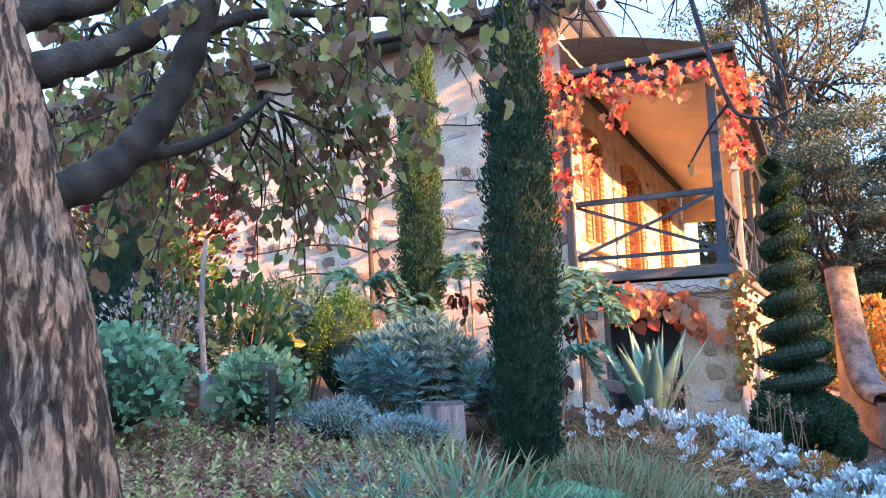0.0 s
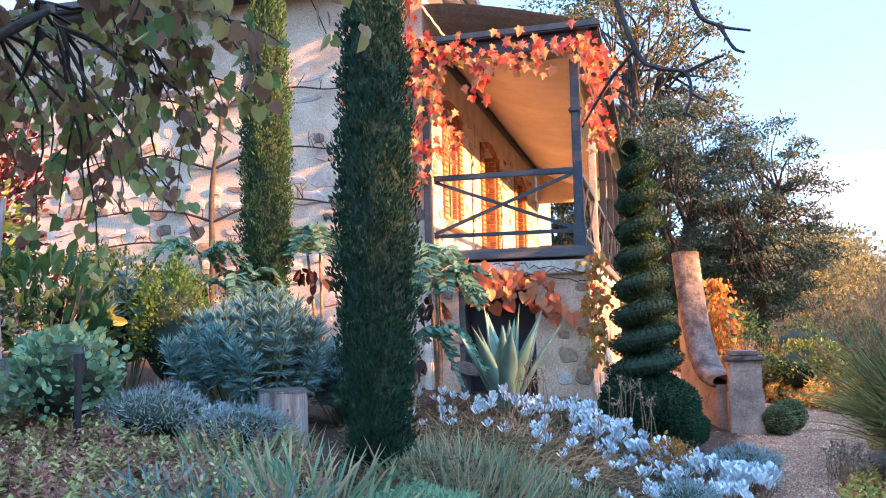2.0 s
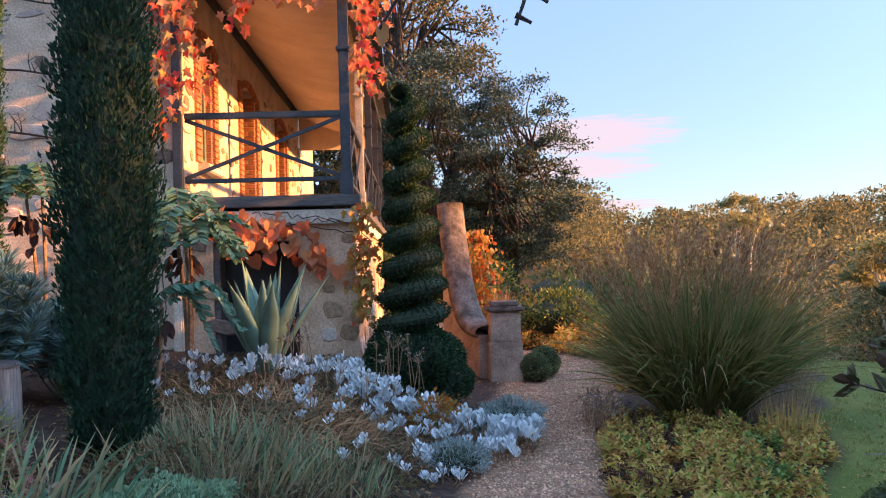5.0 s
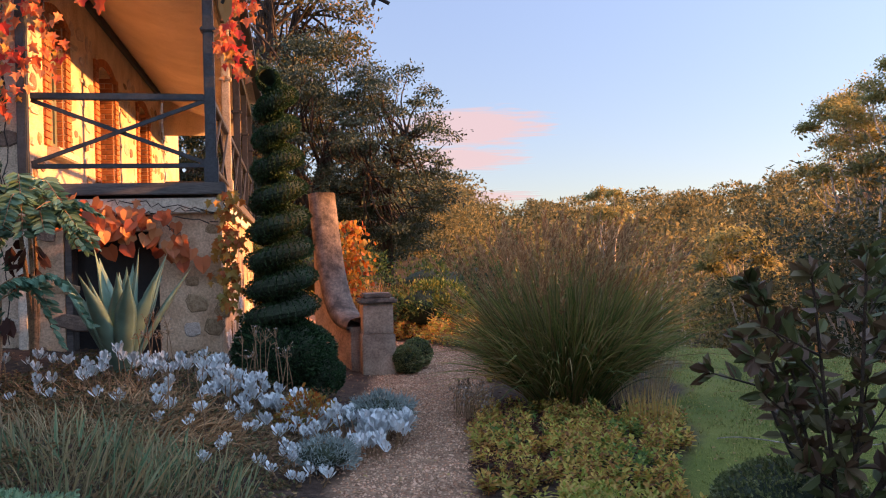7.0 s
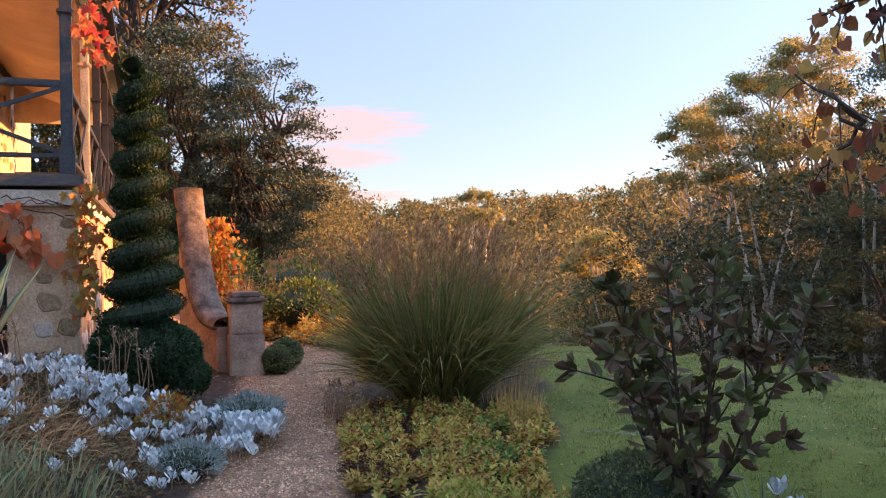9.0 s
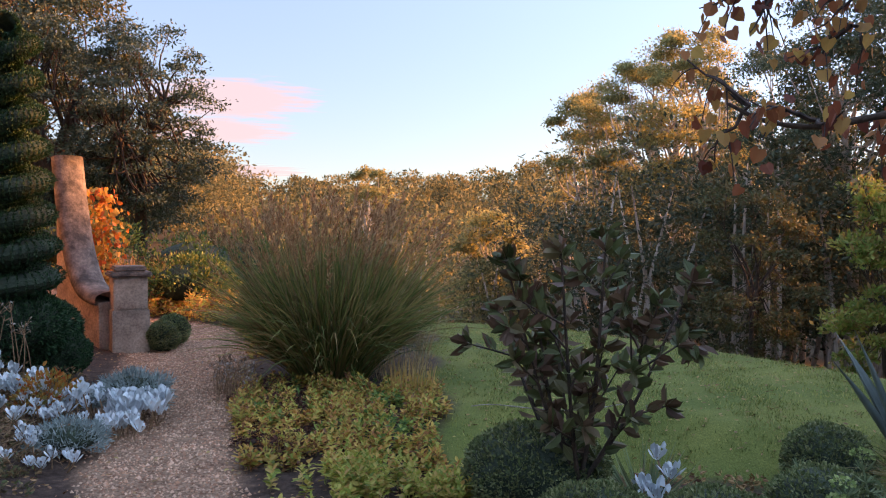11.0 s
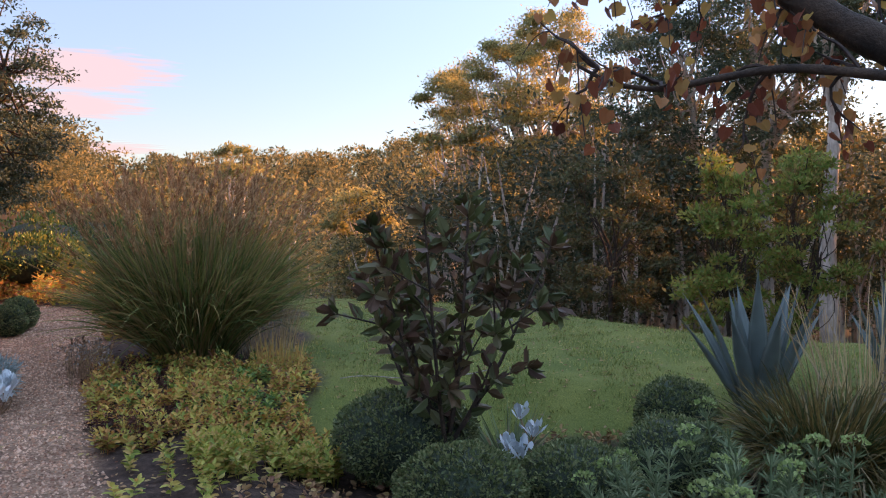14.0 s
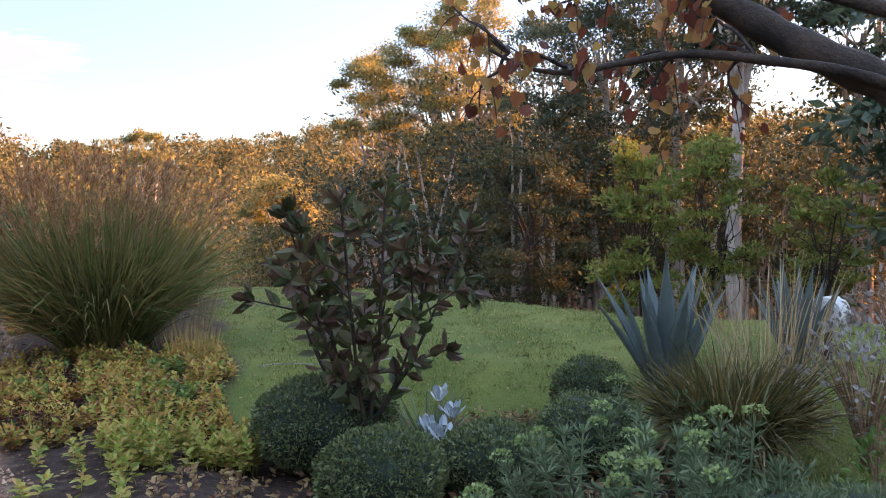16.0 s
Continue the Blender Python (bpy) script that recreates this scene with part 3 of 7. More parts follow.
def house_stones(wall, plane, along, up, n, rng, mats, size=(0.28, 0.15), skip=None, proud=0.016, cells=None):
    """Rubble stones set in the wall face, each a low, uneven, rounded block; a few meshes are shared."""
    shapes = []
    for k in range(10):
        m = 9
        a = np.arange(m) * 2 * np.pi / m + rng.uniform(-0.2, 0.2, m)
        rx, rz = rng.uniform(0.38, 0.56, m), rng.uniform(0.36, 0.54, m)
        sq = 1.0 / np.maximum(np.abs(np.cos(a)), np.abs(np.sin(a))) ** 0.6
        ring = np.stack([np.cos(a) * rx * sq, np.zeros(m), np.sin(a) * rz * sq], -1)
        top = ring * np.array([0.86, 0, 0.82]) + np.array([0, -1, 0])
        V = np.concatenate([ring + np.array([0, 0.6, 0]), top, [[0, -1.25, 0]]])
        F = [(i, (i + 1) % m, m + (i + 1) % m, m + i) for i in range(m)] + [(m + i, m + (i + 1) % m, 2 * m, 2 * m) for i in range(m)]
        bm = bmesh.new()
        vs = [bm.verts.new(v) for v in V]
        for f in F:
            bm.faces.new([vs[i] for i in dict.fromkeys(f)])
        bm.normal_update()
        shapes.append(bm)
    meshes = {}
    count = 0
    rows = int((up[1] - up[0]) / (size[1] * 1.45))
    for r in range(rows):
        z = up[0] + (r + 0.5) * (up[1] - up[0]) / rows
        x = along[0] + rng.uniform(0, 0.3)
        while x < along[1] and count < n:
            w, hh = size[0] * rng.uniform(0.35, 1.5), size[1] * rng.uniform(0.45, 1.45)
            if not (skip and skip(x + w / 2, z)) and rng.random() < 0.74:
                k, mi = int(rng.integers(len(shapes))), int(rng.choice(len(mats), p=cells))
                if (k, mi) not in meshes:
                    me = bpy.data.meshes.new("stone")
                    shapes[k].to_mesh(me)
                    me.materials.append(mats[mi])
                    meshes[(k, mi)] = me
                ob = new("stone", meshes[(k, mi)])
                ob.parent = wall
                ob.matrix_basis = plane @ pose(x + w / 2, 0, z + rng.uniform(-0.07, 0.07), 0, rng.uniform(-9, 9), 0) @ Matrix.Diagonal((w, proud * rng.uniform(0.5, 1.4), hh, 1))
                count += 1
            x += w + rng.uniform(0.02, 0.10)
    for bm in shapes:
        bm.free()


def wall_with_holes(x0, x1, z0, z1, holes, thick=0.45, face=1):
    """A wall slab in the xz plane, its face at y=0 and its thickness behind, with openings that go through it."""
    xs = sorted({x0, x1, *[v for o in holes for v in o[:2]]})
    zs = sorted({z0, z1, *[v for o in holes for v in o[2:]]})
    bm = bmesh.new()
    for a, b in zip(xs[:-1], xs[1:]):
        for c, d in zip(zs[:-1], zs[1:]):
            if any(o[0] <= a and b <= o[1] and o[2] <= c and d <= o[3] for o in holes):
                continue
            bmesh.ops.create_cube(bm, size=1, matrix=Matrix.Translation(((a + b) / 2, face * thick / 2, (c + d) / 2)) @ Matrix.Diagonal((b - a, thick, d - c, 1)))
    bmesh.ops.remove_doubles(bm, verts=list(bm.verts), dist=0.0005)
    inner = [f for f in bm.faces if sum(1 for g in bm.faces if g is not f and (g.calc_center_median() - f.calc_center_median()).length < 0.001)]
    bmesh.ops.delete(bm, geom=inner, context="FACES")
    return bm


def build_house():
    rng = np.random.default_rng(5)
    house = thing("house", HOUSE_AT, "old two-storey sandstone house with a raised verandah", "house", turn=HOUSE_TURN)
    side = part("wall", wall_with_holes(-13.0, 0.0, -0.2, EAVE, []), M_MORTAR, house, "shaded lime-rendered rubble side wall")
    house_stones(side, pose(0, 0, 0), (-9.6, -0.15), (0.9, EAVE - 0.1), 290, rng, [M_STONE, M_STONE_DARK, M_STONE_GOLD], (0.34, 0.19), cells=[0.66, 0.2, 0.14])
    # front wall: turns a right angle and runs back along the verandah
    turn = pose(0, 0, 0, 0, 0, 90)
    doors = [(1.15, 1.85, DECK + 0.55, 4.75), (3.75, 4.95, DECK, 4.85), (7.2, 8.3, DECK, 4.85)]
    front_bm = wall_with_holes(0.452, 13.2, -0.2, EAVE, doors, 0.45)
    bmesh.ops.transform(front_bm, matrix=turn, verts=front_bm.verts)
    front = part("wall", front_bm, M_MORTAR, house, "sunlit rubble front wall with brick door surrounds")
    near = lambda x, z: any(o[0] - 0.34 < x < o[1] + 0.34 and z < 5.0 for o in doors)
    house_stones(front, turn, (0.2, 11), (DECK + 0.1, 5.0), 150, rng, [M_STONE, M_STONE_DARK, M_STONE_GOLD], (0.34, 0.19), near, cells=[0.55, 0.2, 0.25])
    brick_long = mesh_from_box("brick", (0.235, 0.05, 0.074), M_BRICK)
    brick_short = mesh_from_box("brick", (0.115, 0.05, 0.074), M_BRICK)
    for o in doors:
        for c in range(26 if o[2] == DECK else 20):
            for s, edge in ((-1, o[0]), (1, o[1])):
                big = (c // 3) % 2 == 0
                for q in ((0,) if c % 2 else (0, 1)) if big else (0,):
                    w = 0.235 if (big and c % 2) or not big else 0.115
                    ob = new("brick", brick_long if w > 0.2 else brick_short)
                    ob.parent = front
                    ob.matrix_basis = turn @ pose(edge + s * (w / 2 + q * 0.123), -0.012 + rng.uniform(-0.003, 0.003), o[2] + 0.05 + c * 0.085)
            # brick lining of the far reveal
            for q, w in (((0.03, 0.235), (0.275, 0.115)) if c % 2 else ((0.03, 0.115), (0.155, 0.235))):
                ob = new("brick", brick_long if w > 0.2 else brick_short)
                ob.parent = front
                ob.matrix_basis = turn @ pose(o[1] + 0.012, q + w / 2 - 0.012, o[2] + 0.05 + c * 0.085, 0, 0, 90)
        for k in range(11):
            ob = new("brick", brick_short)
            ob.parent = front
            a = (k - 5) * 0.115
            ob.matrix_basis = turn @ pose((o[0] + o[1]) / 2 + a, -0.012, 4.80 - 0.35 * a * a, 0, 90 + a * 30, 0)
        door = part("door" if o[2] == DECK else "shutter", box_with_panels(o[1] - o[0] - 0.02, o[3] - o[2] - 0.02), M_SHUTTER, house, "grey-green panelled verandah door" if o[2] == DECK else "grey-green panelled window shutter")
        door.matrix_basis = turn @ pose((o[0] + o[1]) / 2, 0.40 if o[2] == DECK else 0.12, o[2] + 0.01)
        if o[2] > DECK:
            sill = part("window_sill", box_bm((0.95, 0.26, 0.11), (0, -0.02, -0.056), 0.015), M_BAND, house, "pale stone window sill")
            sill.matrix_basis = turn @ pose((o[0] + o[1]) / 2, 0, o[2])
    # rear and far walls close the house
    part("wall", box_bm((0.4, 12.6, EAVE + 0.2), (-12.8, 6.75, EAVE / 2 - 0.1)), M_MORTAR, house)
    part("wall", box_bm((12.1, 0.4, EAVE + 0.2), (-6.55, 13.0, EAVE / 2 - 0.1)), M_MORTAR, house)
    # roof: corrugated sheet, hipped, with a dark gutter
    over, rise = 0.42, 2.3
    a, b = np.array((-13.2 - over, -over, EAVE)), np.array((over, -over, EAVE))
    c, d = np.array((over, 13.4 + over, EAVE)), np.array((-13.2 - over, 13.4 + over, EAVE))
    e, f = np.array((-6.6, 5.6, EAVE + rise)), np.array((-6.6, 7.8, EAVE + rise))
    sheets = []
    for p, q, r, s in ((a, b, e, e), (b, c, f, e), (c, d, f, f), (d, a, e, f)):
        n = 70
        u = np.linspace(0, 1, n * 2 + 1)
        lo, hi = p + (q - p) * u[:, None], s + (r - s) * u[:, None]
        wave = np.where(np.arange(n * 2 + 1) % 2, 0.02, 0.0)[:, None] * np.array((0, 0, 1.0))
        V = np.concatenate([lo + wave, hi + wave])
        k = np.arange(2 * n)
        sheets.append((V, np.stack([k, k + 1, k + 2 * n + 2, k + 2 * n + 1], -1)))
    V, F = join(sheets)
    piece("roof", V, F, M_ROOF, house, "pale corrugated sheet roof")
    for size, at in (((13.2 + 2 * over, 0.13, 0.13), (-6.6, -over - 0.05, EAVE - 0.07)), ((0.13, 13.4 + 2 * over, 0.13), (over + 0.05, 6.7, EAVE - 0.07))):
        part("gutter", box_bm(size, at, 0.02), M_PAINT, house, "dark painted gutter")
        part("fascia", box_bm((size[0] if size[0] > 1 else 0.03, size[1] if size[1] > 1 else 0.03, 0.22), (at[0] - (0.09 if size[0] < 1 else 0), at[1] + (0.09 if size[1] < 1 else 0), at[2] - 0.02)), M_PAINT, house)
    part("soffit", box_bm((13.6, 0.36, 0.03), (-6.6, -0.22, EAVE - 0.15)), M_PAINT, house)
    return house


def mesh_from_box(name, size, mat):
    bm = box_bm(size)
    bmesh.ops.bevel(bm, geom=[e for e in bm.edges], offset=0.006, segments=1, affect="EDGES")
    me = bpy.data.meshes.new(name)
    bm.to_mesh(me)
    bm.free()
    me.materials.append(mat)
    return me


def box_with_panels(w, hh):
    """A door leaf with stiles, rails and sunk panels."""
    bm = box_bm((w, 0.03, hh), (0, 0.01, hh / 2))
    for x in (-w / 2 + 0.05, 0.0, w / 2 - 0.05):
        bmesh.ops.create_cube(bm, size=1, matrix=Matrix.Translation((x, -0.015, hh / 2)) @ Matrix.Diagonal((0.10, 0.03, hh, 1)))
    for z in (0.06, hh * 0.36, hh * 0.7, hh - 0.06):
        bmesh.ops.create_cube(bm, size=1, matrix=Matrix.Translation((0, -0.016, z)) @ Matrix.Diagonal((w, 0.026, 0.11, 1)))
    return bm


def bar(a, b, size):
    """A square bar from a to b."""
    a, b = Vector(a), Vector(b)
    d = b - a
    m = Matrix.Translation((a + b) / 2) @ d.to_track_quat("Y", "Z").to_matrix().to_4x4()
    return box_bm((size[0], d.length, size[1]), (0, 0, 0), min(size) * 0.12, m)


def build_verandah():
    rng = np.random.default_rng(8)
    ver = thing("verandah", HOUSE_AT, "raised verandah with slate-blue posts, crossed rails and canvas ceiling", "verandah", turn=HOUSE_TURN)
    # base storey with a dark doorway in its end
    end = wall_with_holes(0.0, WIDE + 0.08, -0.2, BASE_TOP, [(0.42, 1.40, -0.2, 1.98)], 0.40)
    end_wall = part("base_wall", end, M_BASE, ver, "rubble stone base wall with a doorway")
    house_stones(end_wall, pose(0, 0, 0), (1.42, WIDE + 0.02), (0.4, BASE_TOP), 60, rng, [M_STONE, M_STONE_GOLD], (0.26, 0.2), cells=[0.12, 0.88], proud=0.012)
    house_stones(end_wall, pose(0, 0, 0), (0.08, 0.40), (0.5, BASE_TOP), 30, rng, [M_STONE_GOLD, M_STONE_DARK], (0.30, 0.21), cells=[0.75, 0.25], proud=0.02)
    fr = box_bm((0.40, LONG - 0.40, BASE_TOP + 0.2), (WIDE - 0.12, LONG / 2 + 0.205, BASE_TOP / 2 - 0.1))
    front_base = part("base_wall", fr, M_STONE_GOLD, ver, "sunlit stone base along the front")
    house_stones(front_base, pose(WIDE + 0.08, 0, 0, 0, 0, 90), (0.05, LONG - 0.2), (0.2, BASE_TOP), 90, rng, [M_STONE, M_STONE_GOLD], (0.3, 0.2), cells=[0.5, 0.5])
    # near-black sheet added behind the door leaf so the doorway stays dark
    part("black_backing", box_bm((1.5, 0.06, 2.2), (0.9, 0.9, 1.0)), M_DARKDOOR, ver)
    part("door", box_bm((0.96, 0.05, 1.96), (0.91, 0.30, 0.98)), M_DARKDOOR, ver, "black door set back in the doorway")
    part("door_jamb", box_bm((0.07, 0.30, 2.0), (0.46, 0.17, 0.98), 0.008), M_DECK, ver)
    part("downpipe", box_bm((0.11, 0.09, 2.2), (0.03, -0.048, 1.06), 0.02), M_BAND, ver, "pale rendered corner strip")
    # pale band and deck edge
    part("band", box_bm((WIDE + 0.14, 0.50, 0.17), (WIDE / 2 + 0.05, 0.18, BASE_TOP + 0.087), 0.012), M_BAND, ver, "pale sandstone band")
    part("band", box_bm((0.5, LONG - 0.30, 0.17), (WIDE - 0.13, LONG / 2 + 0.285, BASE_TOP + 0.087), 0.012), M_BAND, ver, "pale sandstone band")
    part("deck_edge", box_bm((WIDE + 0.20, 0.10, 0.13), (WIDE / 2 + 0.05, -0.06, DECK - 0.067), 0.01), M_DECK, ver, "dark weathered deck edge")
    part("deck_edge", box_bm((0.10, LONG, 0.13), (WIDE + 0.10, LONG / 2 - 0.01, DECK - 0.067), 0.01), M_DECK, ver)
    board = mesh_from_box("board", (0.125, LONG - 0.02, 0.03), M_DECK)
    for k in range(15):
        ob = new("board", board)
        ob.parent = ver
        ob.matrix_basis = pose(0.075 + k * 0.131, LONG / 2 + 0.0, DECK - 0.018)
    # posts
    top = 5.02
    rows = [(WIDE, 0.05), (WIDE, 2.6), (WIDE, 5.2), (WIDE, 7.8), (WIDE, LONG - 0.1)]
    for n, (x, y) in enumerate(rows):
        # the second post takes the pale colour that stands for sun on it
        post = part("post", box_bm((0.115, 0.115, top - DECK), (x, y, (top + DECK) / 2), 0.012), M_PAINT if n != 1 else M_POST_LIT, ver, "slate-blue chamfered post" if n != 1 else "slate-blue post coloured pale for sunlight")
        part("capital", box_bm((0.17, 0.17, 0.05), (x, y, 4.22), 0.012), M_PAINT if n != 1 else M_POST_LIT, post)
        part("foot", box_bm((0.15, 0.15, 0.28), (x, y, DECK + 0.14), 0.01), M_PAINT if n != 1 else M_POST_LIT, post)
    part("post", box_bm((0.10, 0.10, top - DECK), (0.06, -0.055, (top + DECK) / 2), 0.01), M_PAINT, ver, "slate-blue half post against the wall")

    def bay(a, b):
        a, b = Vector(a), Vector(b)
        rail = thing_part("railing", ver, "slate-blue crossed railing")
        part("top_rail", bar(a + Vector((0, 0, 0.96)), b + Vector((0, 0, 0.96)), (0.07, 0.075)), M_PAINT, rail)
        part("bottom_rail", bar(a + Vector((0, 0, 0.20)), b + Vector((0, 0, 0.20)), (0.05, 0.05)), M_PAINT, rail)
        off = (b - a).cross(Vector((0, 0, 1))).normalized() * 0.014
        part("cross_bar", bar(a + Vector((0, 0, 0.23)) + off, b + Vector((0, 0, 0.92)) + off, (0.026, 0.045)), M_PAINT, rail)
        part("cross_bar", bar(a + Vector((0, 0, 0.92)) - off, b + Vector((0, 0, 0.23)) - off, (0.026, 0.045)), M_PAINT, rail)

    bay((0.11, 0.05, DECK), (WIDE - 0.058, 0.05, DECK))
    for (x0, y0), (x1, y1) in zip(rows[:-1], rows[1:]):
        mid = (y0 + y1) / 2
        bay((x0, y0 + 0.058, DECK), (x0, mid, DECK))
        bay((x0, mid, DECK), (x1, y1 - 0.058, DECK))
    bay((0.05, LONG - 0.1, DECK), (WIDE - 0.058, LONG - 0.1, DECK))
    # beams, gutter, roof sheet and the sagging canvas ceiling
    part("beam", box_bm((WIDE + 0.1, 0.10, 0.20), (WIDE / 2 - 0.01, 0.03, top + 0.10), 0.01), M_PAINT, ver, "slate-blue end beam")
    part("beam", box_bm((0.10, LONG, 0.20), (WIDE, LONG / 2, top + 0.105), 0.01), M_PAINT, ver, "slate-blue front beam")
    part("gutter", box_bm((WIDE + 0.42, 0.16, 0.10), (WIDE / 2 + 0.14, -0.06, top + 0.25), 0.02), M_PAINT, ver, "dark verandah gutter")
    part("gutter", box_bm((0.14, LONG + 0.3, 0.10), (WIDE + 0.26, LONG / 2, top + 0.25), 0.02), M_PAINT, ver, "dark verandah gutter")
    u = np.linspace(0, 1, 12)
    prof = np.stack([0.02 + u * (WIDE + 0.22), 5.78 - 0.50 * u ** 1.5], -1)
    ys = np.linspace(-0.12, LONG + 0.1, 60)
    V = np.array([(x, y, z + 0.018 * (k % 2)) for k, y in enumerate(ys) for x, z in prof])
    i, j = np.meshgrid(np.arange(59), np.arange(11), indexing="ij")
    F = np.stack([i * 12 + j, i * 12 + j + 1, (i + 1) * 12 + j + 1, (i + 1) * 12 + j], -1).reshape(-1, 4)
    piece("roof", V, F, M_ROOF, ver, "corrugated verandah roof")
    prof = np.stack([0.03 + u * (WIDE - 0.09), 5.50 - 0.55 * u ** 0.8 - 0.16 * np.sin(u * np.pi)], -1)
    ys = np.linspace(0.10, LONG - 0.12, 80)
    V = np.array([(x, y, z + 0.014 * math.cos(y * 2 * math.pi / 0.62) ** 8 - 0.02) for y in ys for x, z in prof])
    i, j = np.meshgrid(np.arange(79), np.arange(11), indexing="ij")
    F = np.stack([i * 12 + j, i * 12 + j + 1, (i + 1) * 12 + j + 1, (i + 1) * 12 + j], -1).reshape(-1, 4)
    piece("canvas_ceiling", V, F, M_CANVAS, ver, "sagging cream canvas ceiling", True)
    part("wall_plate", box_bm((0.07, LONG, 0.14), (0.04, LONG / 2, 5.40), 0.01), M_PAINT, ver)
    # canvas blind that closes the far end above the railing
    bm = bmesh.new()
    n = 14
    top_z = [5.50 - 0.55 * (k / n) ** 0.8 - 0.16 * math.sin(k / n * math.pi) - 0.03 for k in range(n + 1)]
    lo = [bm.verts.new((0.05 + k / n * (WIDE - 0.1), LONG - 0.2 + 0.02 * math.sin(k), DECK + 2.05)) for k in range(n + 1)]
    hi = [bm.verts.new((0.05 + k / n * (WIDE - 0.1), LONG - 0.2 + 0.02 * math.sin(k), top_z[k])) for k in range(n + 1)]
    for k in range(n):
        bm.faces.new((lo[k], lo[k + 1], hi[k + 1], hi[k]))
    blind = part("blind", bm, M_CANVAS, ver, "cream canvas blind")
    mod = blind.modifiers.new("thick", "SOLIDIFY")
    mod.thickness = 0.012
    return ver


def thing_part(name, parent, label=""):
    ob = new(name)
    ob.parent = parent
    ob.empty_display_size = 0.05
    return tagged(ob, label)


house = build_house()
verandah = build_verandah()


def build_parapet():
    """Stair parapet: a stone wall whose rounded coping sweeps down to a square pier."""
    at = (6.02, 11.24)
    par = thing("stair_parapet", (*at, 0), "curved sandstone stair parapet with dark rounded coping", "parapet", turn=-5.0)
    s = np.linspace(0, 1.3, 30)
    z = 0.64 + 0.10 * s + 1.84 * np.clip(s / 1.3, 0, 1) ** 3.6
    n = len(s)
    V, F = [], []
    for k in range(n):
        for x in (-0.15, 0.15):
            V += [(x, s[k], -0.15), (x, s[k], z[k])]
    for k in range(n - 1):
        a, b = 4 * k, 4 * k + 4
        F += [(a, b, b + 1, a + 1), (a + 2, a + 3, b + 3, b + 2), (a + 1, b + 1, b + 3, a + 3)]
    F += [(0, 1, 3, 2), (4 * n - 4, 4 * n - 2, 4 * n - 1, 4 * n - 3)]
    piece("wall", V, F, M_PIER, par, "sandstone stair wall")
    m = 9
    V, F = [], []
    dz = np.gradient(z, s)
    for k in range(n):
        nrm = np.array((0, -dz[k], 1.0)) / math.hypot(1, dz[k])
        for q in range(m):
            a = math.pi * q / (m - 1)
            c = np.array((0.21 * math.cos(a), s[k], z[k])) + nrm * (0.02 + 0.12 * math.sin(a) ** 0.7)
            V.append(c)
        V.append(np.array((-0.21, s[k], z[k])) - nrm * 0.03)
        V.append(np.array((0.21, s[k], z[k])) - nrm * 0.03)
    w = m + 2
    for k in range(n - 1):
        for q in range(w):
            F.append((k * w + q, k * w + (q + 1) % w, (k + 1) * w + (q + 1) % w, (k + 1) * w + q))
    for q in range(1, m - 2, 2):
        F += [(q - 1, q, q + 1, w - 1), ((n - 1) * w + q - 1, (n - 1) * w + w - 1, (n - 1) * w + q + 1, (n - 1) * w + q)]
    piece("coping", V, F, M_COPING, par, "lichened dark rounded coping", True)
    pier = thing("gate_pier", (6.17, 11.05, 0), "square cut sandstone pier with a stepped cap", "pier", turn=-23.5)
    part("lower_block", box_bm((0.46, 0.46, 0.62), (0, 0, 0.25), 0.012), M_PIER, pier)
    part("upper_block", box_bm((0.42, 0.42, 0.42), (0, 0, 0.77), 0.012), M_PIER, pier)
    part("cap", box_bm((0.52, 0.52, 0.07), (0, 0, 1.015), 0.02), M_COPING, pier, "weathered projecting cap")
    part("cap_top", box_bm((0.40, 0.40, 0.07), (0, 0, 1.085), 0.02), M_COPING, pier)


build_parapet()

# ---- trees and large shrubs ----
def put_leaves(name, parent, shape, pos, way, size, mat, rng, label="", face=None):
    V, F = scatter(shape, pos, way, size, rng=rng, face=face)
    return piece(name, V, F, mat, parent, label)


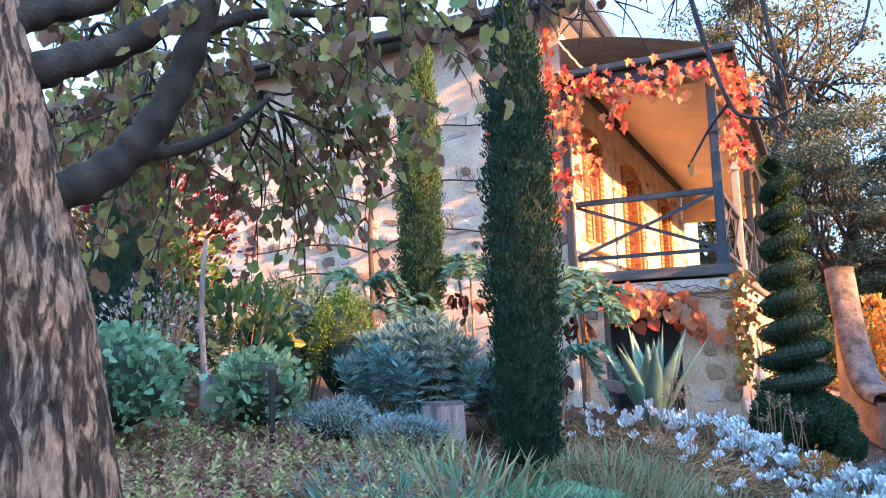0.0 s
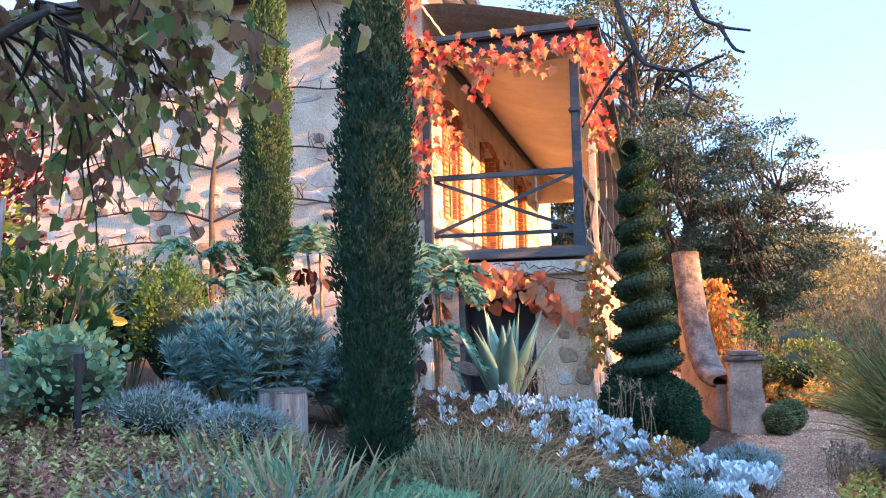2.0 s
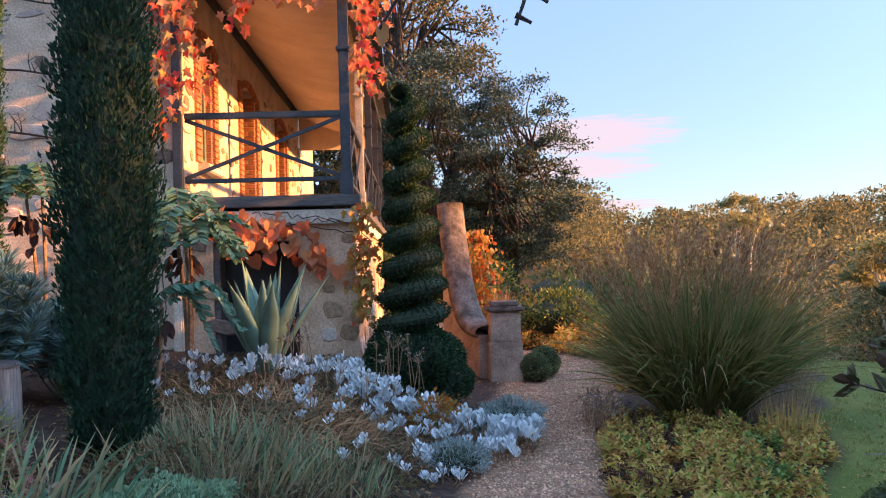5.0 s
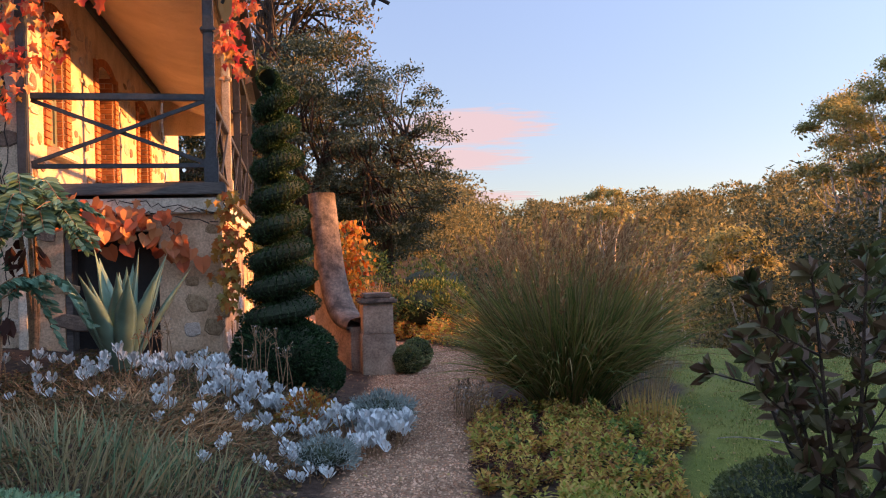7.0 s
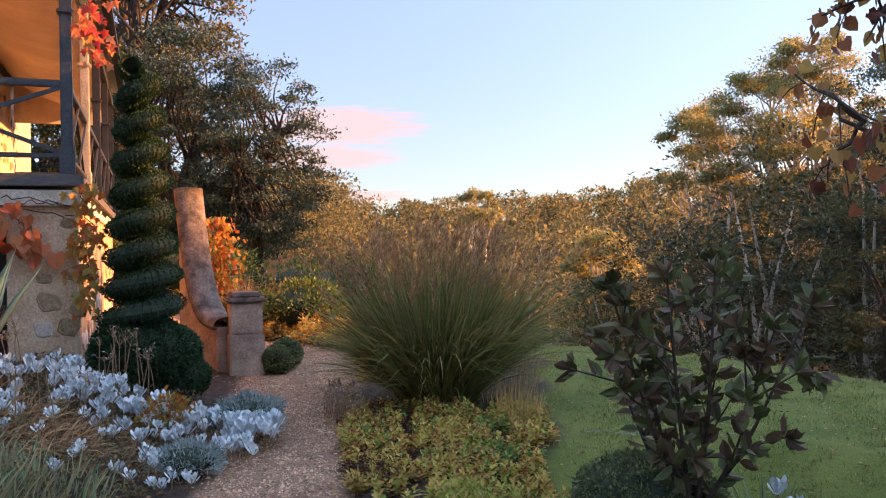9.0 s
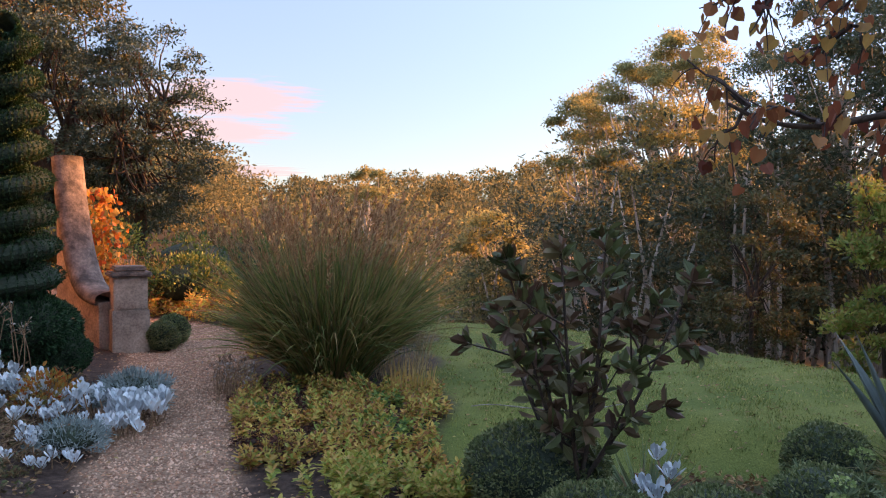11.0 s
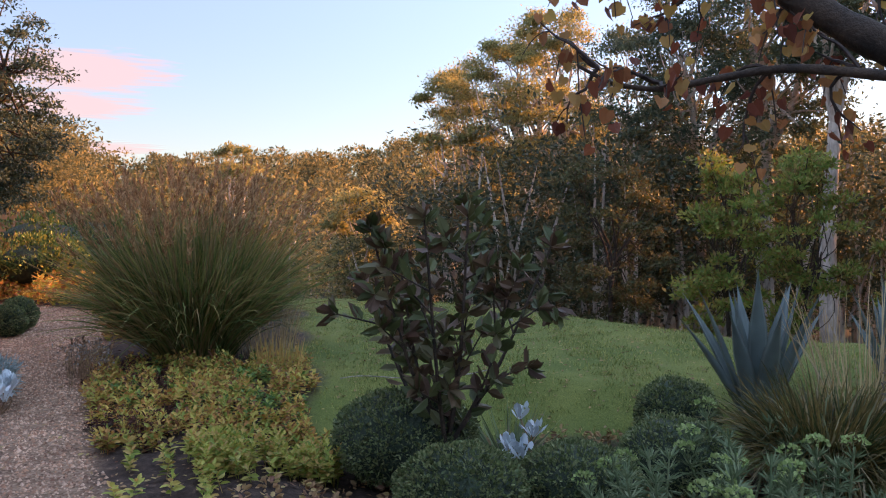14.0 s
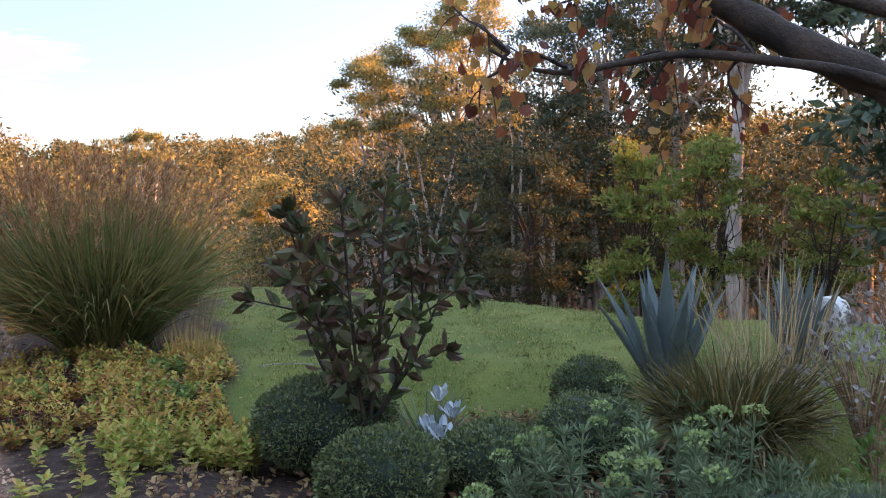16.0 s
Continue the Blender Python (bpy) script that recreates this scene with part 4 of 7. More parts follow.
def column_conifer(at, tall, wide, mat, label, seed, bare=0.0):
    """A pencil conifer: a dark core and thousands of upright sprays, in uneven tufts."""
    rng = np.random.default_rng(seed)
    ob = thing("pencil_conifer", (*at, h(*at) - 0.03), label, "conifer", "pencil conifers")
    V, F = tube([(0, 0, 0), (0, 0, tall * 0.5), (0, 0, tall * 0.96)], [0.05, 0.03, 0.01], 8)
    piece("trunk", V, F, M_LIMB, ob)
    z = np.linspace(bare, tall, 40)
    prof = lambda t: wide * np.clip(0.62 + 0.5 * np.sin(np.pi * np.clip(t * 0.9 + 0.1, 0, 1)), 0, 2) * np.sqrt(np.clip((1 - t) * 6, 0, 1)) * ease(0, 0.05, t)
    # solid core coloured as the shade inside the sprays
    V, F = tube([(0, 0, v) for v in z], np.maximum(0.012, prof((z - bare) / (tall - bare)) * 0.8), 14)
    piece("shade_core", V, F, M_CORE, ob)
    n = int(46000 * tall / 5)
    t, a = rng.uniform(0, 1, n), rng.uniform(0, 2 * np.pi, n)
    lump = 1 + 0.12 * np.sin(a * 5 + t * 31) + 0.11 * np.sin(a * 3 - t * 57) + 0.11 * np.sin(a * 9 + t * 120) * np.sin(a * 4 - t * 83)
    r = prof(t) * lump * np.where(rng.random(n) < 0.06, rng.uniform(1.0, 1.16, n), rng.uniform(0.72, 1.02, n))
    pos = np.stack([r * np.cos(a), r * np.sin(a), bare + t * (tall - bare)], -1)
    way = np.stack([np.cos(a) * 0.5, np.sin(a) * 0.5, np.full(n, 1.0)], -1) + rng.normal(size=(n, 3)) * 0.28
    put_leaves("foliage", ob, DIAMOND, pos, way, rng.uniform(0.022, 0.052, n), mat, rng)
    return ob


def clipped_ball(name, at, r, tall, mat, label, seed, n=9000, group="", leaf=0.022):
    rng = np.random.default_rng(seed)
    ob = thing(name, (*at, h(*at) - 0.02), label, "shrub", group)
    bm = bmesh.new()
    bmesh.ops.create_icosphere(bm, subdivisions=4, radius=1)
    # dark ball under the leaves, its colour standing for inner shade
    for v in bm.verts:
        k = 0.93 + 0.05 * noise.noise(v.co * 2.2 + Vector((seed, 0, 0)))
        v.co = Vector((v.co.x * r * k, v.co.y * r * k, max(0.0, tall / 2 + v.co.z * tall / 2 * k)))
    part("shade_core", bm, M_CORE, ob, smooth=True)
    d = on_ball(n, rng, -0.75)
    k = 0.95 + 0.06 * np.sin(d[:, 0] * 7 + seed) * np.cos(d[:, 1] * 6 + d[:, 2] * 5) + rng.normal(size=len(d)) * 0.025
    pos = d * np.array([r, r, tall / 2]) * k[:, None] + np.array([0, 0, tall / 2])
    way = d + rng.normal(size=d.shape) * 0.7 + np.array([0, 0, 0.3])
    put_leaves("leaves", ob, OVAL, pos, way, rng.uniform(0.7, 1.4, len(d)) * leaf, mat, rng)
    return ob


def spiral_topiary(at, tall, seed=3):
    rng = np.random.default_rng(seed)
    ob = thing("spiral_topiary", (*at, h(*at) - 0.03), "tall dark green conifer clipped into a tapering spiral", "topiary")
    V, F = tube([(0, 0, 0), (0, 0, tall * 0.95)], [0.05, 0.02], 8)
    piece("trunk", V, F, M_LIMB, ob)
    turns, z0, m = 8.4, 0.66, 300
    u = np.linspace(0, 1, m)
    big = 0.44 - 0.235 * u ** 0.9
    ph = u ** 0.95 * turns * 2 * np.pi + 0.6
    out = np.stack([np.cos(ph), np.sin(ph), np.zeros(m)], -1)
    line = out * (big * 0.42)[:, None] + np.array([0, 0, 1.0]) * (z0 + u * (tall - z0))[:, None]
    wide, high = big * 0.62, 0.128 - 0.025 * u
    sides = 14
    a = np.arange(sides) * 2 * np.pi / sides
    V = line[:, None] + 0.88 * (np.cos(a)[None, :, None] * out[:, None] * wide[:, None, None] + np.sin(a)[None, :, None] * np.array([0, 0, 1.0]) * high[:, None, None])
    i, j = np.meshgrid(np.arange(m - 1), np.arange(sides), indexing="ij")
    # solid spiral coloured dark for the shade under its leaves
    piece("spiral_shade_core", V.reshape(-1, 3), np.stack([i * sides + j, i * sides + (j + 1) % sides, (i + 1) * sides + (j + 1) % sides, (i + 1) * sides + j], -1).reshape(-1, 4), M_CORE, ob)
    n = 90000
    k = rng.integers(m, size=n)
    q = rng.uniform(0, 2 * np.pi, n)
    d = np.cos(q)[:, None] * out[k] * wide[k][:, None] + np.sin(q)[:, None] * np.array([0, 0, 1.0]) * high[k][:, None]
    d *= (0.97 + 0.05 * np.sin(ph[k] * 3.3 + q * 2) + rng.normal(size=n) * 0.035)[:, None]
    put_leaves("spiral_foliage", ob, DIAMOND, line[k] + d, unit(d) + rng.normal(size=(n, 3)) * 0.55 + np.array([0, 0, 0.3]), rng.uniform(0.014, 0.034, n), L_TOPIARY, rng)
    d = on_ball(16000, rng, -0.9)
    pos = d * np.array([0.56, 0.56, 0.42]) * (0.95 + 0.07 * np.sin(d[:, :1] * 8) + rng.normal(size=(len(d), 1)) * 0.03) + np.array([0, 0, 0.36])
    put_leaves("skirt_foliage", ob, DIAMOND, pos, d + rng.normal(size=d.shape) * 0.5, rng.uniform(0.025, 0.055, len(d)), L_TOPIARY, rng)
    # same shade-coloured fill inside the skirt
    bm = bmesh.new()
    bmesh.ops.create_icosphere(bm, subdivisions=3, radius=1, matrix=Matrix.Translation((0, 0, 0.36)) @ Matrix.Diagonal((0.51, 0.51, 0.38, 1)))
    part("skirt_shade_core", bm, M_CORE, ob, smooth=True)
    return ob


def tall_grass(at, tall, wide, seed=4):
    rng = np.random.default_rng(seed)
    ob = thing("miscanthus_clump", (*at, h(*at) - 0.02), "huge fountain of green ornamental grass with brown feathery plumes", "ornamental grass")
    n = 7500
    a, r = rng.uniform(0, 2 * np.pi, n), rng.uniform(0, 1, n) ** 0.6
    base = np.stack([np.cos(a) * r * 0.38, np.sin(a) * r * 0.38, np.zeros(n)], -1)
    ln = rng.uniform(0.55, 1.12, n) * tall * 0.95
    lean = r * wide / tall * 0.62
    way = np.stack([np.cos(a) * lean, np.sin(a) * lean, np.ones(n)], -1) + rng.normal(size=(n, 3)) * 0.17
    V, F, _ = ribbons(base, way, ln, rng.uniform(0.007, 0.014, n), 0.08 + 0.75 * rng.uniform(0, 1, n) * (0.35 + 0.65 * r), 8, rng)
    piece("blade_cluster", V, F, L_MISC, ob)
    n = 300
    a, r = rng.uniform(0, 2 * np.pi, n), rng.uniform(0, 1, n) ** 0.5
    base = np.stack([np.cos(a) * r * 0.34, np.sin(a) * r * 0.34, np.zeros(n)], -1)
    lean = r * wide / tall * 0.66
    way = np.stack([np.cos(a) * lean, np.sin(a) * lean, np.ones(n)], -1) + rng.normal(size=(n, 3)) * 0.10
    ln = rng.uniform(0.72, 1.08, n) * tall
    V, F, P = ribbons(base, way, ln, 0.005, rng.uniform(0.02, 0.12, n), 6, rng)
    piece("stem_cluster", V, F, L_DRYGRASS, ob)
    k = 46
    tip, w = P[:, -1], unit(P[:, -1] - P[:, -2])
    i = np.repeat(np.arange(n), k)
    s = rng.uniform(-0.02, 0.20, n * k)[:, None]
    wind = np.array([0.25, -0.10, 0.0])
    pos = tip[i] + w[i] * s + rng.normal(size=(n * k, 3)) * 0.008 + wind * s ** 2 * 1.5
    put_leaves("plume_cluster", ob, NEEDLE, pos, w[i] + rng.normal(size=(n * k, 3)) * 0.35 + wind * 0.8, rng.uniform(0.03, 0.075, n * k), L_PLUME, rng, "brown feathery plumes")
    return ob


column_conifer((0.61, 6.25), 3.95, 0.232, L_CYPRESS, "dark green pencil conifer in the front bed", 21)
column_conifer((-0.27, 9.75), 5.1, 0.225, L_CYPRESS_LIT, "pencil conifer before the stone wall in the lit leaf colour", 22)
column_conifer((-3.0, 7.6), 4.3, 0.26, L_CYPRESS, "dark green pencil conifer behind the old tree", 23)
spiral_topiary((4.13, 9.70), 3.45)
tall_grass((6.28, 7.40), 1.80, 1.30)

def polar(yaw, r):
    return (math.sin(radians(yaw)) * r, math.cos(radians(yaw)) * r + 1.3)


def domed_tree(name, at, label, tall, wide, trunk_r, clumps, leaves, mat, bark, seed, leaf=0.3, puff=1.6, low=0.4, lean=(0.0, 0.0), category="tree", group="", flat=0.62, fork=0.35, hang=-0.35):
    """A broad tree: a forked trunk, a limb to every clump, and clumps of separate leaves spread over an uneven dome."""
    rng = np.random.default_rng(seed)
    ob = thing(name, (*at, h(*at) - 0.15), label, category, group)
    lines = []
    f = np.array([lean[0] * tall * fork, lean[1] * tall * fork, tall * fork])
    lines.append((bend([(0, 0, 0), f * 0.5 + rng.normal(size=3) * np.array([0.15, 0.15, 0]), f], 5), np.linspace(trunk_r * 1.25, trunk_r * 0.75, 11)))
    mains = []
    for k in range(5):
        a = k * 2 * math.pi / 5 + rng.uniform(-0.5, 0.5)
        e = f + np.array([math.cos(a) * wide * 0.42, math.sin(a) * wide * 0.42, tall * rng.uniform(0.18, 0.38)]) + np.array([*lean, 0]) * tall * 0.3
        ln = bend([f, (f + e) / 2 + rng.normal(size=3) * wide * 0.06, e], 6)
        lines.append((ln, np.linspace(trunk_r * 0.6, trunk_r * 0.28, len(ln))))
        mains.append(ln)
    c = f * np.array([1, 1, 0]) + np.array([*lean, 0]) * tall * 0.3
    P = []
    for k in range(clumps):
        d = unit(rng.normal(size=3))
        r = rng.uniform(0.45, 1.0) ** 0.6
        p = c + np.array([d[0] * wide * r, d[1] * wide * r, tall * (low + (1 - low) * (0.5 + 0.5 * d[2] * r))])
        P.append(p)
        ln = mains[int(np.argmin([np.linalg.norm(m[-1] - p) for m in mains]))]
        s = ln[rng.integers(5, len(ln))]
        q = bend([s, (s + p) / 2 + rng.normal(size=3) * 0.12 * np.linalg.norm(p - s) - np.array([0, 0, 0.08 * np.linalg.norm(p - s)]), p], 4)
        lines.append((q, np.linspace(trunk_r * 0.22, trunk_r * 0.05, len(q))))
    V, F = limbs_mesh(lines, 7, 0.012)
    piece("trunk", V, F, bark, ob, smooth=True)
    P = np.array(P)
    n = clumps * leaves
    i = np.repeat(np.arange(clumps), leaves)
    size = rng.uniform(0.55, 1.25, clumps)
    d = unit(rng.normal(size=(n, 3)))
    d[:, 2] = np.where(d[:, 2] < -0.25, -d[:, 2] * 0.6, d[:, 2])
    pos = P[i] + d * (rng.uniform(0.15, 1, (n, 1)) ** 0.45) * puff * size[i][:, None] * np.array([1, 1, flat]) * (1 + 0.25 * rng.normal(size=(n, 1)))
    way = d * 0.6 + rng.normal(size=(n, 3)) * 0.7 + np.array([0, 0, hang])
    put_leaves("crown", ob, DIAMOND, pos, way, rng.uniform(0.6, 1.3, n) * leaf, mat, rng)
    return ob


# trees behind the house end
domed_tree("evergreen_tree", polar(27.3, 26), "dark evergreen tree behind the stair parapet", 8.0, 2.3, 0.22, 80, 460, L_OLIVE, M_LIMB, 31, 0.12, 0.8, 0.08)
domed_tree("evergreen_tree", polar(32.4, 25), "airy rounded evergreen tree with bare upper twigs", 7.3, 2.1, 0.18, 110, 230, L_OLIVE, M_LIMB, 32, 0.11, 0.55, 0.10, (0.02, 0))
domed_tree("amber_tree", polar(23.6, 31), "tall tree with amber autumn leaves behind the house", 17, 3.9, 0.30, 150, 260, L_AMBER, M_LIMB, 33, 0.17, 0.95, 0.15)
domed_tree("evergreen_tree", polar(19.0, 36), "dark evergreen tree beyond the verandah", 13.0, 4.2, 0.3, 90, 260, L_OLIVE, M_LIMB, 34, 0.2, 1.1, 0.05)
domed_tree("evergreen_tree", polar(30.5, 31), "dark evergreen tree behind its airy neighbour", 6.0, 3.4, 0.2, 50, 300, L_OLIVE, M_LIMB, 35, 0.14, 0.75, 0.0)

# gum trees across the lawn; sunlit gold and backlit dark are put into two leaf colours
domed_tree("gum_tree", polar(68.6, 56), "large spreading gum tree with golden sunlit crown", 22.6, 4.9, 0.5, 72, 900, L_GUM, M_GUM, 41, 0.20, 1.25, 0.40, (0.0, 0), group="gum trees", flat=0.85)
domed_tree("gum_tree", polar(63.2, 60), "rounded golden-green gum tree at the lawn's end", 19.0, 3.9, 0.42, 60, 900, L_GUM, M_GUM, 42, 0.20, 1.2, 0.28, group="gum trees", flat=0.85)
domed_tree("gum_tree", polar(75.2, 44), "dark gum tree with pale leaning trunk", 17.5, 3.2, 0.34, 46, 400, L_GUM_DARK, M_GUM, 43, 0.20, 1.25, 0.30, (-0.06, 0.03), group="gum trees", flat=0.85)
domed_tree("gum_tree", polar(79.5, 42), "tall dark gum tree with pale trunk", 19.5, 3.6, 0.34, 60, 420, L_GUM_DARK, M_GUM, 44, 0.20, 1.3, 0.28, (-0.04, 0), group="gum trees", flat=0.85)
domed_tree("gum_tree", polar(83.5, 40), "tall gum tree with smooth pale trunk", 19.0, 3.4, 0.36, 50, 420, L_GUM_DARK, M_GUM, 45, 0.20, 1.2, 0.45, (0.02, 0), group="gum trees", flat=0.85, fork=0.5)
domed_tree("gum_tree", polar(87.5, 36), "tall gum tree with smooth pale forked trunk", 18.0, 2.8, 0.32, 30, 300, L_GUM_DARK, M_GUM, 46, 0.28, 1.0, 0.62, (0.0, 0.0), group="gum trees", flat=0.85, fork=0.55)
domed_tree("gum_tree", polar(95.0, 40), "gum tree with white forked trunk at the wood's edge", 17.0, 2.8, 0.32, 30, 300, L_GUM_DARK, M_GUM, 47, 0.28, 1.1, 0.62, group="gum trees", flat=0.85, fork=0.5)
domed_tree("gum_tree", polar(56.0, 64), "slender golden gum tree with bare pale limbs", 10.5, 2.4, 0.24, 26, 240, L_GUM, M_GUM, 48, 0.34, 1.1, 0.35, group="gum trees", flat=0.85)
domed_tree("gum_tree", polar(47.7, 70), "slender golden gum tree with bare pale limbs", 7.4 - h(*polar(47.7, 70)), 1.9, 0.22, 16, 260, L_GUM, M_GUM, 49, 0.26, 0.9, 0.72, group="gum trees", flat=0.85)
domed_tree("rust_tree", polar(73.6, 30), "small tree with rust and olive leaves", 8.0, 1.9, 0.10, 46, 230, L_RUSTTREE, M_LIMB, 54, 0.16, 0.6, 0.10)
domed_tree("young_maple", polar(81.2, 23), "young maple with yellow-green leaves beyond the lawn", 6.6, 1.15, 0.06, 46, 150, L_YOUNG, M_LIMB, 51, 0.16, 0.42, 0.08, group="young maples", hang=0.3)
domed_tree("young_maple", polar(86.0, 24), "young maple with yellow-green leaves beyond the lawn", 6.9, 1.15, 0.06, 46, 150, L_YOUNG, M_LIMB, 52, 0.16, 0.42, 0.08, group="young maples", hang=0.3)
domed_tree("young_maple", polar(93.0, 24), "young maple with yellow-green leaves beyond the lawn", 6.2, 1.2, 0.06, 46, 150, L_YOUNG, M_LIMB, 53, 0.16, 0.42, 0.08, group="young maples", hang=0.3)


def woods():
    """Woods: many crowns of leaf clumps with pale trunks, on the valley floor and up the hill."""
    rng = np.random.default_rng(77)
    leafs, deep, trunks = [], [], []
    spots = []
    for _ in range(1700):
        yaw, r = rng.uniform(14, 112), 66 * (330 / 66) ** (rng.uniform(0, 1) ** 0.8)
        spots.append((yaw, r, rng.uniform(6.5, 11) * (0.75 if r < 110 else 1.0)))
    for _ in range(130):
        spots.append((rng.uniform(62, 97), rng.uniform(38, 64), rng.uniform(8.0, 12.0)))
    for _ in range(40):
        spots.append((rng.uniform(18, 66), rng.uniform(50, 70), rng.uniform(5.0, 7.5)))
    for yaw, r, tall in spots:
        x, y = polar(yaw, r)
        z = h(x, y)
        near = r < 80
        blobs = rng.integers(9, 16) if near else rng.integers(6, 11)
        n = 90 if near else 24
        for _ in range(blobs):
            c = np.array([x, y, z + tall * rng.uniform(0.22, 0.92)]) + rng.normal(size=3) * np.array([1.4, 1.4, 0.5]) * tall / 8
            rad = rng.uniform(1.0, 2.0) * tall / 8
            d = unit(rng.normal(size=(n, 3)))
            d[:, 2] = np.abs(d[:, 2]) * 0.9 - 0.15
            # crowns by the lawn go to the shade-coloured bunch, others to the sun-tinted one
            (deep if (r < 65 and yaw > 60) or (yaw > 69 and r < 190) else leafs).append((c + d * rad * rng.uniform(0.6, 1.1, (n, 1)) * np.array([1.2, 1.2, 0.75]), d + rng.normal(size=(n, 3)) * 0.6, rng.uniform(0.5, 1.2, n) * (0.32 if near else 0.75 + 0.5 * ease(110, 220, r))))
        if r < 130 and yaw > 40:
            lean = rng.normal(size=2) * 0.12
            trunks.append(tube([(x, y, z - 0.5), (x + lean[0] * tall * 0.4, y + lean[1] * tall * 0.4, z + tall * 0.45), (x + lean[0] * tall, y + lean[1] * tall, z + tall * 0.85)], [0.14, 0.10, 0.03], 5))
            if rng.random() < 0.5:
                trunks.append(tube([(x, y, z + tall * 0.2), (x + rng.normal() * 1.2, y + rng.normal(), z + tall * 0.6)], [0.08, 0.03], 5))
    for name, bunch, mat, label in (("hill_woods", leafs, L_HILL, "gum woods on the valley floor and the far hill"), ("lawn_edge_woods", deep, L_WOOD_SHADED, "undergrowth and gums behind the lawn, leaf colour darkened for shade")):
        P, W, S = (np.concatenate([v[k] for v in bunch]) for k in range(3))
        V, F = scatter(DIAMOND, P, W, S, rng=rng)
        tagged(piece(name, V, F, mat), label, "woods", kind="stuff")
    V, F = join(trunks)
    ob = piece("wood_trunks", V, F, M_GUM)
    tagged(ob, "pale trunks of the far gum woods", "woods", kind="stuff")


woods()

# trees added behind the second tree, mostly out of view, to block the sun over the garden
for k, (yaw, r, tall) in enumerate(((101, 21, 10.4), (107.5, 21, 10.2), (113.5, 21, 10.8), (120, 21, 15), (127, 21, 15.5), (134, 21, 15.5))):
    domed_tree("sun_block_tree", polar(yaw, r), "dense broad tree added to shade the garden", tall, 2.6, 0.25, 60, (110, 170, 190, 170, 170, 150)[k], L_GUM_DARK, M_LIMB, 400 + k, 0.4, 1.2, (0.25, 0.10, 0.10, 0.10, 0.10, 0.10)[k], group="shade trees")
# farther row added unseen, heights set to keep the low sun off the beds
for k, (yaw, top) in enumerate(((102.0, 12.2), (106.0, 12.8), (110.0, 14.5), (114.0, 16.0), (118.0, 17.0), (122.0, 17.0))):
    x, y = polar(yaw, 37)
    domed_tree("sun_block_tree", (x, y), "dense broad tree added unseen to block the low sun", top - h(x, y), 2.9, 0.25, 70, 230, L_GUM_DARK, M_LIMB, 420 + k, 0.45, 1.4, 0.05, group="shade trees")

# ---- old tree over the path, with its hanging twigs ----
def leafy_twigs(starts, rng, droop, leaf, per, length, sub=3):
    """Thin hanging twigs with side twigs; returns twig tubes, and leaf places and ways."""
    tubes, pos, way = [], [], []
    for p, d, *short in starts:
        for k in range(sub):
            q, v = np.array(p, dtype=float), unit(np.array(d, dtype=float) + rng.normal(size=3) * 0.35)
            pts = [q.copy()]
            ln = length * rng.uniform(0.6, 1.15) * (short[0] if short else 1.0)
            for s in range(8):
                v = unit(v + rng.normal(size=3) * 0.22 + np.array([0, 0, -droop]))
                q = q + v * ln / 8
                pts.append(q.copy())
                for _ in range(per):
                    if rng.random() < 0.75 and s > 1:
                        pos.append(q + rng.normal(size=3) * 0.025)
                        way.append(np.array([rng.normal() * 0.5, rng.normal() * 0.5, -1.0]))
                if s in (3, 5) and rng.random() < 0.8:
                    w = unit(v + rng.normal(size=3) * 0.8)
                    e = [q + w * ln * 0.08 * m + np.array([0, 0, -0.006 * m * m]) for m in range(5)]
                    tubes.append(tube(e, np.linspace(0.0035, 0.0018, 5), 4))
                    for m in range(1, 5):
                        for _ in range(per):
                            pos.append(e[m] + rng.normal(size=3) * 0.02)
                            way.append(np.array([rng.normal() * 0.5, rng.normal() * 0.5, -1.0]))
            tubes.append(tube(pts, np.linspace(0.008, 0.0022, 9), 5))
    return tubes, np.array(pos), np.array(way)


